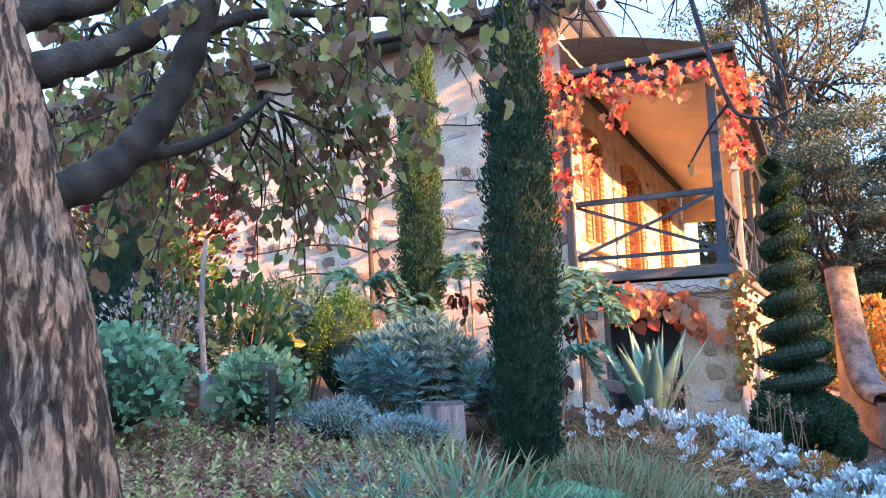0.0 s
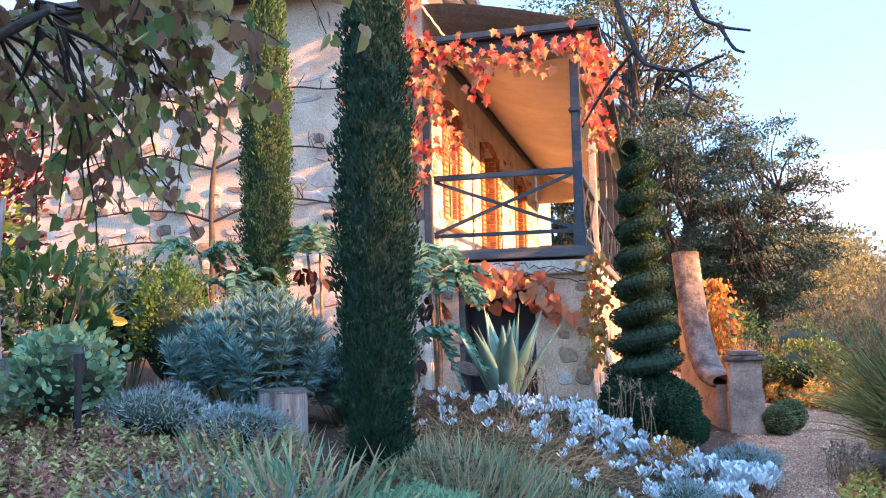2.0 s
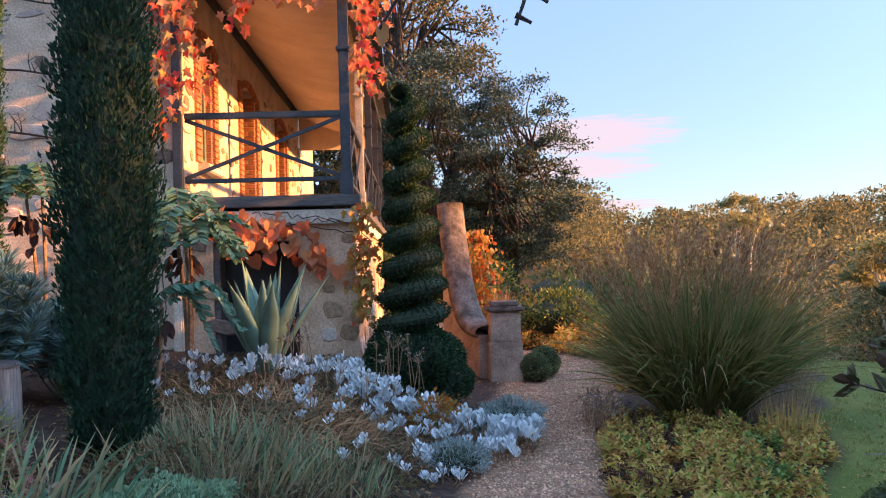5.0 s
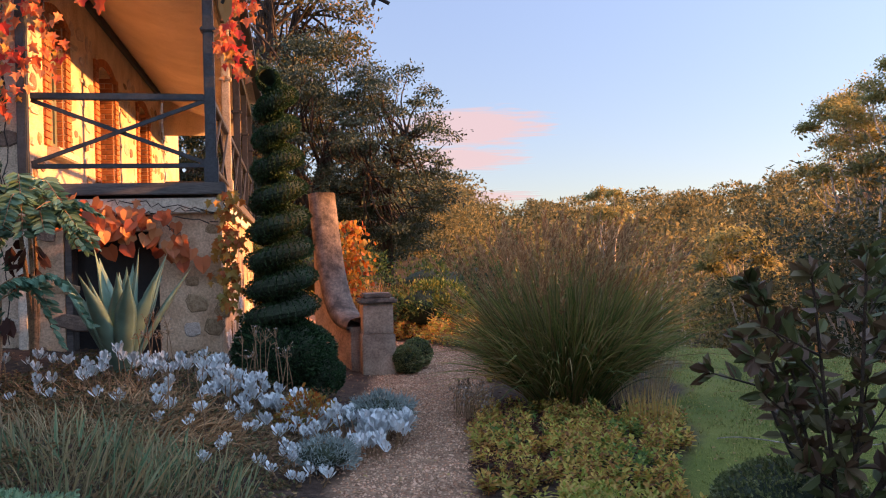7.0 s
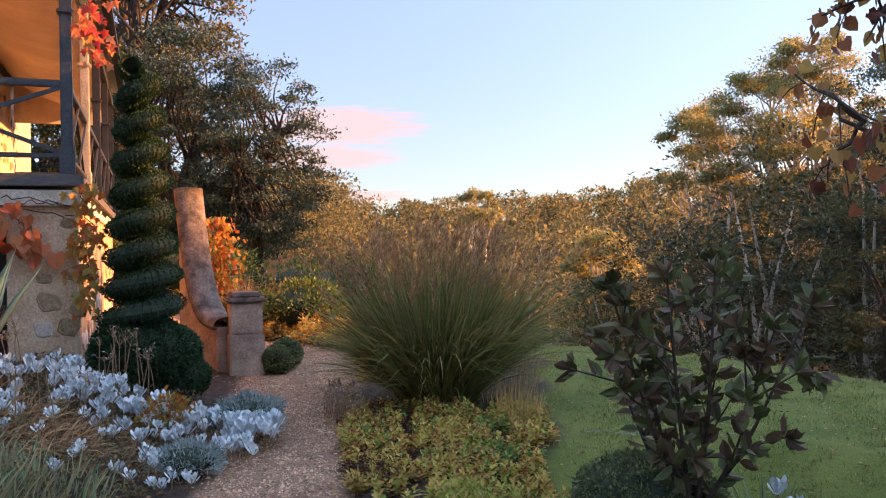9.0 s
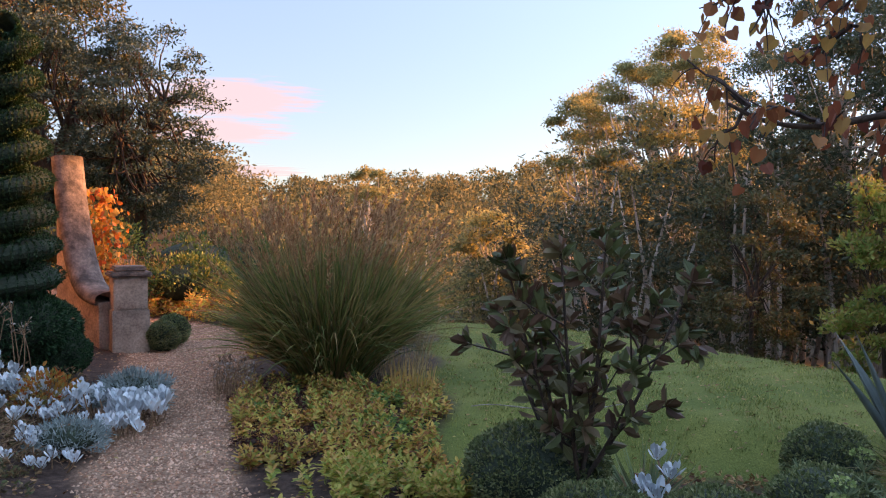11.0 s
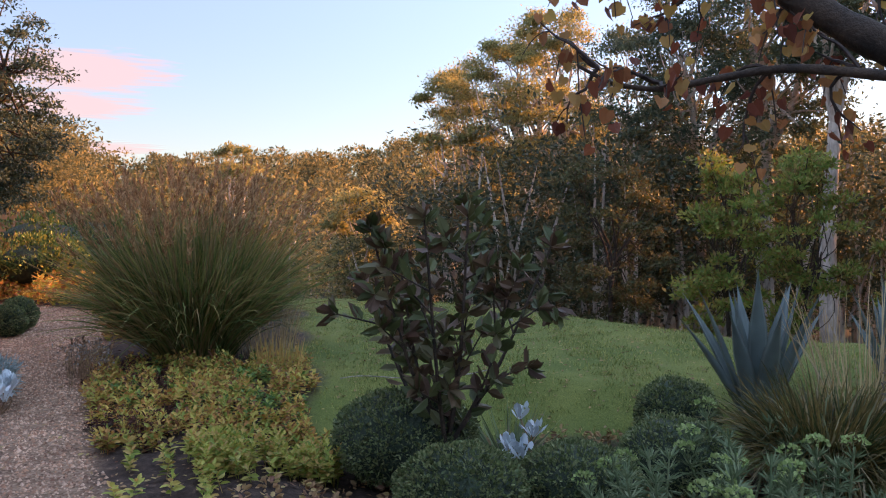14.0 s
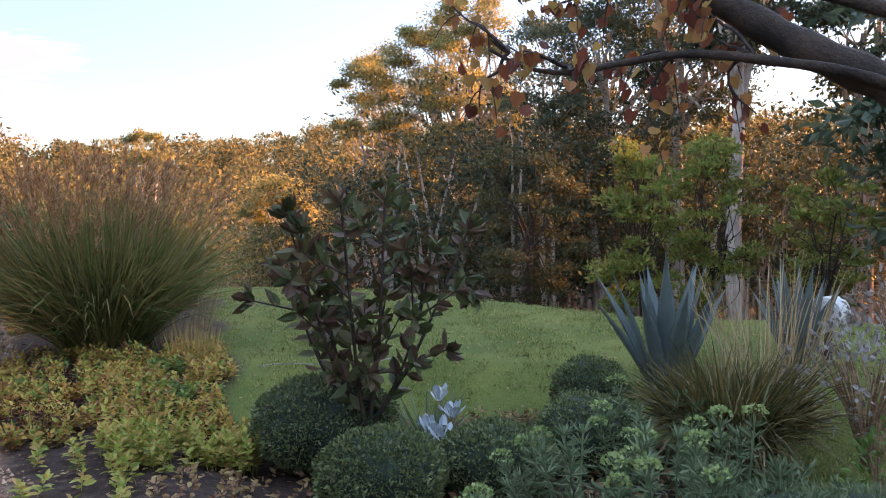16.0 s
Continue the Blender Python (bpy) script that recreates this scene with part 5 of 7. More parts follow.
def old_tree():
    rng = np.random.default_rng(61)
    at = (-1.17, 2.45)
    z = h(*at)
    ob = thing("old_tree", (*at, z), "old tree with fissured bark and yellowing heart-shaped leaves", "tree")
    o = np.array([at[0], at[1], z])
    W = lambda pts: np.array(pts) - o
    line = bend(W([(-1.14, 2.45, z - 0.1), (-1.16, 2.45, 0.9), (-1.23, 2.44, 1.5), (-1.34, 2.42, 2.05), (-1.46, 2.40, 2.6), (-1.55, 2.4, 3.4)]), 40)
    rad = np.interp(np.linspace(0, 1, len(line)), [0, 0.06, 0.3, 0.62, 0.7, 1], [0.28, 0.225, 0.19, 0.168, 0.17, 0.12])
    V, F = tube(line, rad, 96)
    # deep upright fissures between plates of bark
    body = V[:-1].reshape(len(line), 96, 3)
    for k in range(len(line)):
        c = line[k]
        for q in range(96):
            d = body[k, q] - c
            zz, a = c[2], q / 96 * 2 * math.pi
            f = noise.noise(Vector((a * 7, zz * 5, 1.7))) * 0.6 + noise.noise(Vector((a * 17, zz * 13, 4.1))) * 0.8
            f = min(0.35, f) if f > -0.1 else -0.1 + (f + 0.1) * 1.6
            body[k, q] = c + d * (1 + 0.075 * f)
    V[:-1] = body.reshape(-1, 3)
    piece("trunk", V, F, M_BARK, ob, "rough fissured brown trunk", True)
    for pts, r in (([(-1.29, 2.44, 2.02), (-1.17, 2.47, 2.04), (-1.05, 2.54, 2.13), (-0.95, 2.58, 2.26), (-0.86, 2.61, 2.45), (-0.79, 2.63, 2.68), (-0.70, 2.65, 3.0)], (0.070, 0.042)),
                   ([(-1.35, 2.42, 2.36), (-1.22, 2.50, 2.46), (-1.1, 2.62, 2.55), (-0.95, 2.69, 2.67), (-0.80, 2.73, 2.80), (-0.5, 2.8, 3.05), (0.2, 2.9, 3.35), (1.2, 2.8, 3.45), (2.2, 2.6, 3.4)], (0.060, 0.026)),
                   ([(-1.37, 2.42, 2.56), (-1.27, 2.52, 2.66), (-1.15, 2.66, 2.76), (-0.95, 2.75, 3.0), (-0.7, 3.1, 3.3), (-0.4, 3.7, 3.5)], (0.06, 0.025)),
                   ([(-1.0, 2.56, 2.19), (-0.93, 2.72, 2.22), (-0.8, 2.95, 2.35), (-0.7, 3.3, 2.6)], (0.03, 0.012)),
                   ([(-0.80, 2.64, 2.62), (-0.62, 2.75, 2.72), (-0.4, 2.95, 2.8), (-0.1, 3.2, 2.9)], (0.028, 0.010))):
        ln = bend(W(pts), 8)
        rr = np.linspace(r[0], r[1], len(ln)) * (1 + 0.10 * np.sin(np.arange(len(ln)) * 1.3))
        V, F = tube(ln, rr, 12)
        piece("limb", V, F, M_LIMB, ob, "dark gnarled limb", True)
    starts = []
    for x, y, zz, dx, dy in ((-0.95, 3.0, 2.75, 0.3, 0.5), (-0.7, 2.9, 2.85, 0.4, 0.2), (-0.75, 3.3, 2.62, 0.2, 0.4), (-0.4, 3.0, 2.85, 0.5, 0.2), (-0.15, 3.1, 2.95, 0.3, 0.2), (-0.5, 3.5, 2.95, 0.2, 0.3), (-1.1, 3.3, 2.7, -0.1, 0.4),
                             (0.15, 2.9, 3.0, 0.5, 0.0), (0.5, 3.2, 3.05, 0.4, 0.2), (-0.62, 2.7, 2.95, 0.3, -0.1), (-1.3, 3.5, 2.8, -0.2, 0.4), (-0.9, 3.8, 2.8, 0.1, 0.4), (-0.3, 2.6, 2.9, 0.3, -0.1), (0.85, 3.0, 3.05, 0.4, 0.1), (-1.7, 4.0, 3.0, -0.1, 0.3), (-0.9, 3.4, 2.55, 0.2, 0.3), (-1.1, 3.1, 2.5, 0.1, 0.3), (-0.65, 3.2, 2.5, 0.4, 0.1), (-1.25, 3.7, 2.55, 0.0, 0.3), (-1.2, 3.0, 2.95, 0.2, 0.2), (-1.4, 3.2, 2.9, 0.1, 0.2), (-1.0, 3.1, 2.9, 0.2, 0.2), (-1.55, 3.4, 3.0, 0.1, 0.2), (-1.3, 3.6, 2.9, 0.2, 0.1), (-0.45, 3.3, 2.7, 0.4, 0.0)):
        starts.append((np.array((x, y, zz + (0.16 if x > -0.2 else 0.0))) - o, np.array((dx, dy, -0.35)), 0.42 if x > -0.2 else 1.0))
    tubes, pos, way = leafy_twigs(starts, rng, 0.11, 0.075, 2, 0.66, 5)
    # a few long bare twigs over the path
    bare = []
    for pts in ([(0.78, 2.72, 3.3), (0.9, 2.66, 2.6), (0.97, 2.62, 2.30), (1.02, 2.59, 2.24), (1.08, 2.56, 2.22), (1.09, 2.55, 2.16), (1.07, 2.56, 2.09)],
                [(0.97, 2.62, 2.30), (0.93, 2.70, 2.24), (0.90, 2.75, 2.18), (0.87, 2.78, 2.12)],
                [(1.08, 2.56, 2.22), (1.13, 2.52, 2.24), (1.16, 2.50, 2.25)], [(1.09, 2.55, 2.16), (1.12, 2.52, 2.13)], [(1.07, 2.56, 2.11), (1.10, 2.55, 2.095)],
                [(1.1, 2.7, 3.3), (1.12, 2.65, 2.7), (1.14, 2.6, 2.42), (1.18, 2.55, 2.35), (1.24, 2.5, 2.32)],
                [(1.5, 2.6, 3.4), (1.42, 2.5, 2.7), (1.34, 2.45, 2.46), (1.28, 2.42, 2.40)], [(1.18, 2.55, 2.35), (1.20, 2.52, 2.28), (1.22, 2.5, 2.26)],
                [(0.2, 2.9, 3.35), (0.3, 3.0, 3.1), (0.38, 3.1, 2.95), (0.5, 3.15, 2.85), (0.62, 3.1, 2.8)]):
        ln = bend(W(pts), 5)
        bare.append(tube(ln, np.linspace(0.010 if len(pts) > 4 else 0.006, 0.0032, len(ln)) * (1 + 0.22 * (np.arange(len(ln)) % 5 == 0)), 5))
    starts = [(np.array((0.15 + 0.13 * k, 2.85 - 0.05 * (k % 3), 3.08 + 0.05 * (k % 2))) - o, np.array((0.5 * math.sin(k * 2.1), 0.1, -0.5))) for k in range(11)]
    more, _, _ = leafy_twigs(starts, rng, 0.05, 0.05, 0, 0.52, 3)
    V, F = join(tubes + bare + more)
    piece("twig_cluster", V, F, M_TWIG, ob, "thin dark hanging twigs")
    n = len(pos)
    put_leaves("crown", ob, HEART, pos, way, rng.uniform(0.6, 1.15, n) * 0.062, L_TREE, rng, "green, yellow and brown heart-shaped leaves")
    p = W([(1.16, 2.50, 2.25), (0.87, 2.78, 2.13), (0.5, 3.15, 2.85), (0.3, 3.0, 3.1)])
    put_leaves("withered_leaves", ob, HEART, p, np.array([(0.8, 0, -0.4), (0.2, 0, -1), (0, 0, -1), (0.3, 0, -1)]), np.full(4, 0.05), L_TREE_BROWN, rng, "last withered leaves")
    return ob


def second_tree():
    rng = np.random.default_rng(63)
    at = (3.15, -0.55)
    z = h(*at)
    ob = thing("russet_tree", (*at, z), "tree beside the path with russet and yellow hanging leaves", "tree")
    o = np.array([at[0], at[1], z])
    W = lambda pts: np.array(pts) - o
    V, F = tube(bend(W([(3.15, -0.55, z - 0.1), (3.17, -0.5, 0.7), (3.2, -0.35, 1.3), (3.2, -0.2, 1.9), (3.1, -0.2, 3.2)]), 8), np.linspace(0.17, 0.10, 33), 20)
    piece("trunk", V, F, M_BARK, ob, smooth=True)
    limbs = (([(3.19, -0.3, 1.35), (3.21, 0.2, 1.52), (3.22, 0.75, 1.74), (3.25, 0.96, 1.86), (3.27, 1.24, 2.02), (3.25, 1.53, 2.22), (3.2, 1.9, 2.5), (3.1, 2.4, 2.9)], (0.085, 0.035)),
             ([(3.22, 0.85, 1.80), (3.16, 1.07, 1.89), (3.16, 1.41, 1.965), (3.15, 1.59, 1.985), (3.12, 1.78, 1.965), (3.08, 1.95, 1.94), (3.04, 2.10, 1.965), (3.01, 2.22, 2.03)], (0.020, 0.006)),
             ([(3.2, 0.3, 1.56), (3.35, 0.7, 1.98), (3.4, 1.1, 2.18), (3.4, 1.5, 2.3)], (0.04, 0.015)),
             ([(3.15, -0.2, 2.2), (3.2, 0.4, 2.5), (3.3, 1.0, 2.6), (3.3, 1.7, 2.65), (3.2, 2.3, 2.6)], (0.05, 0.02)))
    for pts, r in limbs:
        ln = bend(W(pts), 7)
        V, F = tube(ln, np.linspace(r[0], r[1], len(ln)) * (1 + 0.07 * np.sin(np.arange(len(ln)) * 1.7)), 12)
        piece("limb", V, F, M_LIMB, ob, "dark smooth limb", True)
    starts = []
    for x, y, zz in ((3.16, 1.35, 1.97), (3.15, 1.6, 1.99), (3.08, 1.95, 1.96), (3.02, 2.15, 2.02), (3.4, 1.3, 2.3), (3.2, 1.8, 2.42), (3.25, 1.55, 2.25), (3.3, 1.4, 2.6), (3.25, 2.0, 2.6), (3.2, 0.9, 2.55), (3.2, 2.2, 2.55), (3.3, 1.9, 2.3), (3.3, 2.1, 2.45), (3.4, 1.6, 2.4)):
        starts.append((np.array((x, y, zz)) - o, np.array((rng.normal() * 0.4, 0.5, 0.05))))
    tubes, pos, way = leafy_twigs(starts, rng, 0.03, 0.06, 1, 0.30, 3)
    keep = rng.random(len(pos)) < 0.85
    V, F = join(tubes)
    piece("twig_cluster", V, F, M_TWIG, ob)
    put_leaves("crown", ob, HEART, pos[keep], way[keep], rng.uniform(0.7, 1.15, keep.sum()) * 0.052, L_TREE_BROWN, rng, "russet and yellow hanging leaves")
    return ob


old_tree()
second_tree()


# ---- beds: plants, one function for each kind ----
def shrub(name, at, wide, tall, shape, leaf, n, mat, label, seed, category="shrub", up=0.5, stems=14, low=0.1, group="", bark=M_DRY, core=True, clump=0):
    """A leafy shrub: stems from the base and leaves over an uneven dome."""
    rng = np.random.default_rng(seed)
    ob = thing(name, (*at, h(*at) - 0.02), label, category, group)
    a = rng.uniform(0, 2 * np.pi, stems)
    lines = [tube(bend([(0.04 * math.cos(v), 0.04 * math.sin(v), 0), (0.3 * wide * math.cos(v), 0.3 * wide * math.sin(v), tall * 0.4), (0.6 * wide * math.cos(v + 0.2), 0.6 * wide * math.sin(v + 0.2), tall * rng.uniform(0.6, 0.85))], 4), np.linspace(0.010, 0.004, 9), 5) for v in a]
    V, F = join(lines)
    piece("stem_cluster", V, F, bark, ob)
    if core:
        # dark dome whose colour stands for shade behind the leaves
        bm = bmesh.new()
        bmesh.ops.create_icosphere(bm, subdivisions=3, radius=1)
        for v in bm.verts:
            k = 0.72 + 0.16 * noise.noise(v.co * 1.9 + Vector((seed, 1, 0)))
            v.co = Vector((v.co.x * wide * k, v.co.y * wide * k, tall * (low + (1 - low) * (0.5 + 0.5 * v.co.z * k))))
        part("shade_core", bm, M_CORE, ob, smooth=True)
    d = on_ball(n, rng, -0.6)
    k = 0.88 + 0.20 * np.sin(d[:, 0] * 4 + seed) * np.cos(d[:, 1] * 5 + d[:, 2] * 4) + rng.normal(size=len(d)) * 0.09
    if clump:
        c = on_ball(clump, rng, -0.4)
        d = unit(c[rng.integers(len(c), size=len(d))] + rng.normal(size=d.shape) * 0.13)
    pos = d * np.array([wide, wide, tall * (1 - low) / 2]) * k[:, None] + np.array([0, 0, tall * (low + (1 - low) / 2)])
    way = d * 0.9 + rng.normal(size=d.shape) * 0.55 + np.array([0, 0, up])
    put_leaves("leaves", ob, shape, pos, way, rng.uniform(0.65, 1.25, len(d)) * leaf, mat, rng)
    return ob


def bottlebrush(name, at, wide, tall, n, mat, label, seed, heads=0, head_mat=None, leaf=0.07, stem_mat=L_SPURGE, category="shrub"):
    """Spurge: upright stems, each a brush of narrow leaves, some with a flat lime flower head."""
    rng = np.random.default_rng(seed)
    ob = thing(name, (*at, h(*at) - 0.02), label, category)
    tubes, pos, way, hp, hw = [], [], [], [], []
    for k in range(n):
        a, r = rng.uniform(0, 2 * np.pi), math.sqrt(rng.uniform(0, 1))
        top = tall * (1 - 0.40 * r * r) * rng.uniform(0.78, 1.05)
        e = np.array([math.cos(a) * r * wide, math.sin(a) * r * wide, top])
        s = np.array([math.cos(a) * r * wide * 0.35, math.sin(a) * r * wide * 0.35, 0])
        ln = bend([s, s * 0.5 + e * 0.5 + np.array([0, 0, -0.05]), e], 6)
        tubes.append(tube(ln, np.linspace(0.009, 0.005, len(ln)), 5))
        m = 150 if not heads else 110
        u = rng.uniform(0.50 if not heads else 0.35, 1.0, m) ** 0.7
        i = np.clip((u * (len(ln) - 1)).astype(int), 0, len(ln) - 1)
        ang = rng.uniform(0, 2 * np.pi, m)
        side = np.stack([np.cos(ang), np.sin(ang), np.zeros(m)], -1)
        pos.append(ln[i] + side * 0.006), way.append(side + np.array([0, 0, 1.0]) * (2.6 * u[:, None] ** 2 - 1.35) + rng.normal(size=(m, 3)) * 0.16)
        if k < heads:
            b = on_ball(60, rng, 0.0)
            hp.append(e + np.array([0, 0, 0.02]) + b * np.array([0.052, 0.052, 0.036])), hw.append(b + rng.normal(size=b.shape) * 0.5)
    V, F = join(tubes)
    piece("stem_cluster", V, F, stem_mat, ob)
    P, W = np.concatenate(pos), np.concatenate(way)
    put_leaves("leaves", ob, NEEDLE if leaf < 0.05 else (NEEDLE[0] * np.array([0.62, 1, 1]), NEEDLE[1]), P, W, rng.uniform(0.75, 1.2, len(P)) * leaf, mat, rng)
    if heads:
        P, W = np.concatenate(hp), np.concatenate(hw)
        put_leaves("flower_head", ob, ROUND, P, W, rng.uniform(0.6, 1.2, len(P)) * 0.022, head_mat, rng, "lime-green flat flower heads")
    return ob


def agave(at, n, size, mat, label, seed, lean=0.5, rise=0.0, slim=1.0):
    """An agave: thick, grooved, tapering leaves, each a part of its own."""
    rng = np.random.default_rng(seed)
    ob = thing("agave", (*at, h(*at) - 0.03 + rise), label, "agave", "agaves")
    for k in range(n):
        a = k * 2.39996 + rng.uniform(-0.2, 0.2)
        out = lean * (0.18 + 0.95 * (k / n) ** 0.8)
        ln = size * rng.uniform(0.85, 1.08) * (1.0 - 0.15 * k / n)
        s = np.linspace(0, 1, 12)
        c = np.stack([np.cos(a) * (0.05 + out * ln * (s + 0.15 * s * s)), np.sin(a) * (0.05 + out * ln * (s + 0.15 * s * s)), ln * (s - 0.25 * out * s * s)], -1)
        w = size * 0.040 * slim * (0.75 + 0.9 * np.sin(np.pi * np.clip(s * 0.8 + 0.10, 0, 1))) * np.clip((1 - s) * 2.6, 0.015, 1)
        side = np.array([-math.sin(a), math.cos(a), 0])
        T = unit(np.gradient(c, axis=0))
        nrm = np.cross(T, side)
        V, F = [], []
        for i in range(12):
            for q, lift in ((-1, 0.30), (-0.5, 0.04), (0, -0.06), (0.5, 0.04), (1, 0.30)):
                V.append(c[i] + side * w[i] * q - nrm[i] * w[i] * lift * -1.0)
            for q, lift in ((0.6, -0.14), (0, -0.30), (-0.6, -0.14)):
                V.append(c[i] + side * w[i] * q + nrm[i] * w[i] * lift)
        for i in range(11):
            for q in range(8):
                F.append((i * 8 + q, i * 8 + (q + 1) % 8, (i + 1) * 8 + (q + 1) % 8, (i + 1) * 8 + q))
        piece("leaf", V, F, mat, ob, smooth=True)
    return ob


def succulents(at, wide, n, seed, tall=0.28, leaf=0.085, label="clump of silver-white paddle-leaved succulents on bare stems"):
    rng = np.random.default_rng(seed)
    ob = thing("silver_succulent", (*at, h(*at) - 0.02), label, "succulent", "silver succulents")
    tubes, pos, way = [], [], []
    for k in range(n):
        a, r = rng.uniform(0, 2 * np.pi), math.sqrt(rng.uniform(0, 1))
        x, y = math.cos(a) * r * wide, math.sin(a) * r * wide
        dz = h(at[0] + x, at[1] + y) - h(*at)
        top = tall * rng.uniform(0.55, 1.15) * (1 - 0.35 * r)
        b = np.array([x * 0.75, y * 0.75, dz])
        e = np.array([x, y, dz + top])
        tubes.append(tube(bend([b, (b + e) / 2 + rng.normal(size=3) * 0.03, e], 4), np.linspace(0.007, 0.005, 9), 5))
        m = rng.integers(7, 12)
        ang = np.arange(m) * 2.4 + rng.uniform(0, 6)
        out = np.linspace(0.2, 0.72, m)
        pos.append(e + np.stack([np.cos(ang) * 0.012, np.sin(ang) * 0.012, -0.045 * out], -1))
        way.append(np.stack([np.cos(ang) * out, np.sin(ang) * out, 1.25 - out * 0.7], -1))
    V, F = join(tubes)
    piece("stem_cluster", V, F, M_DRY, ob)
    P, W = np.concatenate(pos), np.concatenate(way)
    put_leaves("leaves", ob, PADDLE, P, W, rng.uniform(0.6, 1.15, len(P)) * leaf * 0.78, L_SILVER, rng, face=np.stack([W[:, 0] * 0, W[:, 1] * 0, np.ones(len(W))], -1) * -1.0 + W * 0.2)
    return ob


def strap_clump(name, at, wide, n, ln, width, mat, label, seed, droop=0.35, lean=0.6, category="grass", k=5):
    rng = np.random.default_rng(seed)
    ob = thing(name, (*at, h(*at) - 0.02), label, category)
    a, r = rng.uniform(0, 2 * np.pi, n), np.sqrt(rng.uniform(0, 1, n))
    x, y = np.cos(a) * r * wide, np.sin(a) * r * wide
    base = np.stack([x, y, height(x + at[0], y + at[1]) - h(*at)], -1)
    a2 = a + rng.normal(size=n) * 0.8
    way = np.stack([np.cos(a2) * lean * rng.uniform(0.2, 1, n), np.sin(a2) * lean * rng.uniform(0.2, 1, n), np.ones(n)], -1)
    long, wid, hang = rng.uniform(0.6, 1.1, n) * ln, rng.uniform(0.7, 1.2, n) * width, rng.uniform(0.3, 1.3, n) * droop
    old = rng.random(n) < 0.14
    for name, pick, skin, note in (("leaves", ~old, mat, ""), ("withered_leaves", old, L_DRYGRASS, "dry straw-coloured old blades")):
        V, F, _ = ribbons(base[pick], way[pick], long[pick], wid[pick], hang[pick] * (1.0 if name == "leaves" else 1.3), k, rng)
        piece(name, V, F, skin, ob, note)
    return ob


def carpet(name, inside, box, n, tall, shape, leaf, mat, label, seed, stalks=0, head=None, up=0.7, category="groundcover"):
    """Low planting over a stretch of bed: many small leafy shoots of uneven height."""
    rng = np.random.default_rng(seed)
    x, y = rng.uniform(box[0], box[1], n * 4), rng.uniform(box[2], box[3], n * 4)
    ok = inside(x, y)
    x, y = x[ok][:n], y[ok][:n]
    n = len(x)
    mound = 0.55 + 0.30 * np.sin(x * 3.1 + seed) * np.cos(y * 2.7) + 0.25 * np.sin(x * 7.3 - y * 6.1) + 0.12 * np.sin(x * 17 + y * 13)
    top = tall * np.clip(mound, 0.15, 1.2)
    g = height(x, y)
    m = 11
    i = np.repeat(np.arange(n), m)
    f = rng.uniform(0.0, 1.0, n * m) ** 0.7
    a = rng.uniform(0, 2 * np.pi, n * m)
    pos = np.stack([x[i] + np.cos(a) * 0.025, y[i] + np.sin(a) * 0.025, g[i] + top[i] * f], -1)
    way = np.stack([np.cos(a), np.sin(a), rng.uniform(-0.2, 1.2, n * m) * up], -1)
    V, F = scatter(shape, pos, way, rng.uniform(0.6, 1.2, n * m) * leaf, rng=rng)
    ob = piece(name, V, F, mat)
    tagged(ob, label, category, kind="stuff")
    if stalks:
        k = rng.integers(n, size=stalks)
        ln = top[k] * rng.uniform(1.0, 1.5, stalks)
        base = np.stack([x[k], y[k], g[k]], -1)
        w = np.stack([rng.normal(size=stalks) * 0.15, rng.normal(size=stalks) * 0.15, np.ones(stalks)], -1)
        V, F, P = ribbons(base, w, ln, 0.004, 0.05, 4, rng)
        parts = [(V, F)]
        if head is not None:
            q = np.repeat(np.arange(stalks), 14)
            b = rng.normal(size=(len(q), 3)) * np.array([0.025, 0.025, 0.008])
            parts.append(scatter(DIAMOND, P[q, -1] + b, b + rng.normal(size=b.shape) * 0.02, 0.022, rng=rng))
        V, F = join(parts)
        tagged(piece("spent_stalk", V, F, head or M_DRY), "dark spent flower stalks over the groundcover", "groundcover", kind="stuff")
    return ob


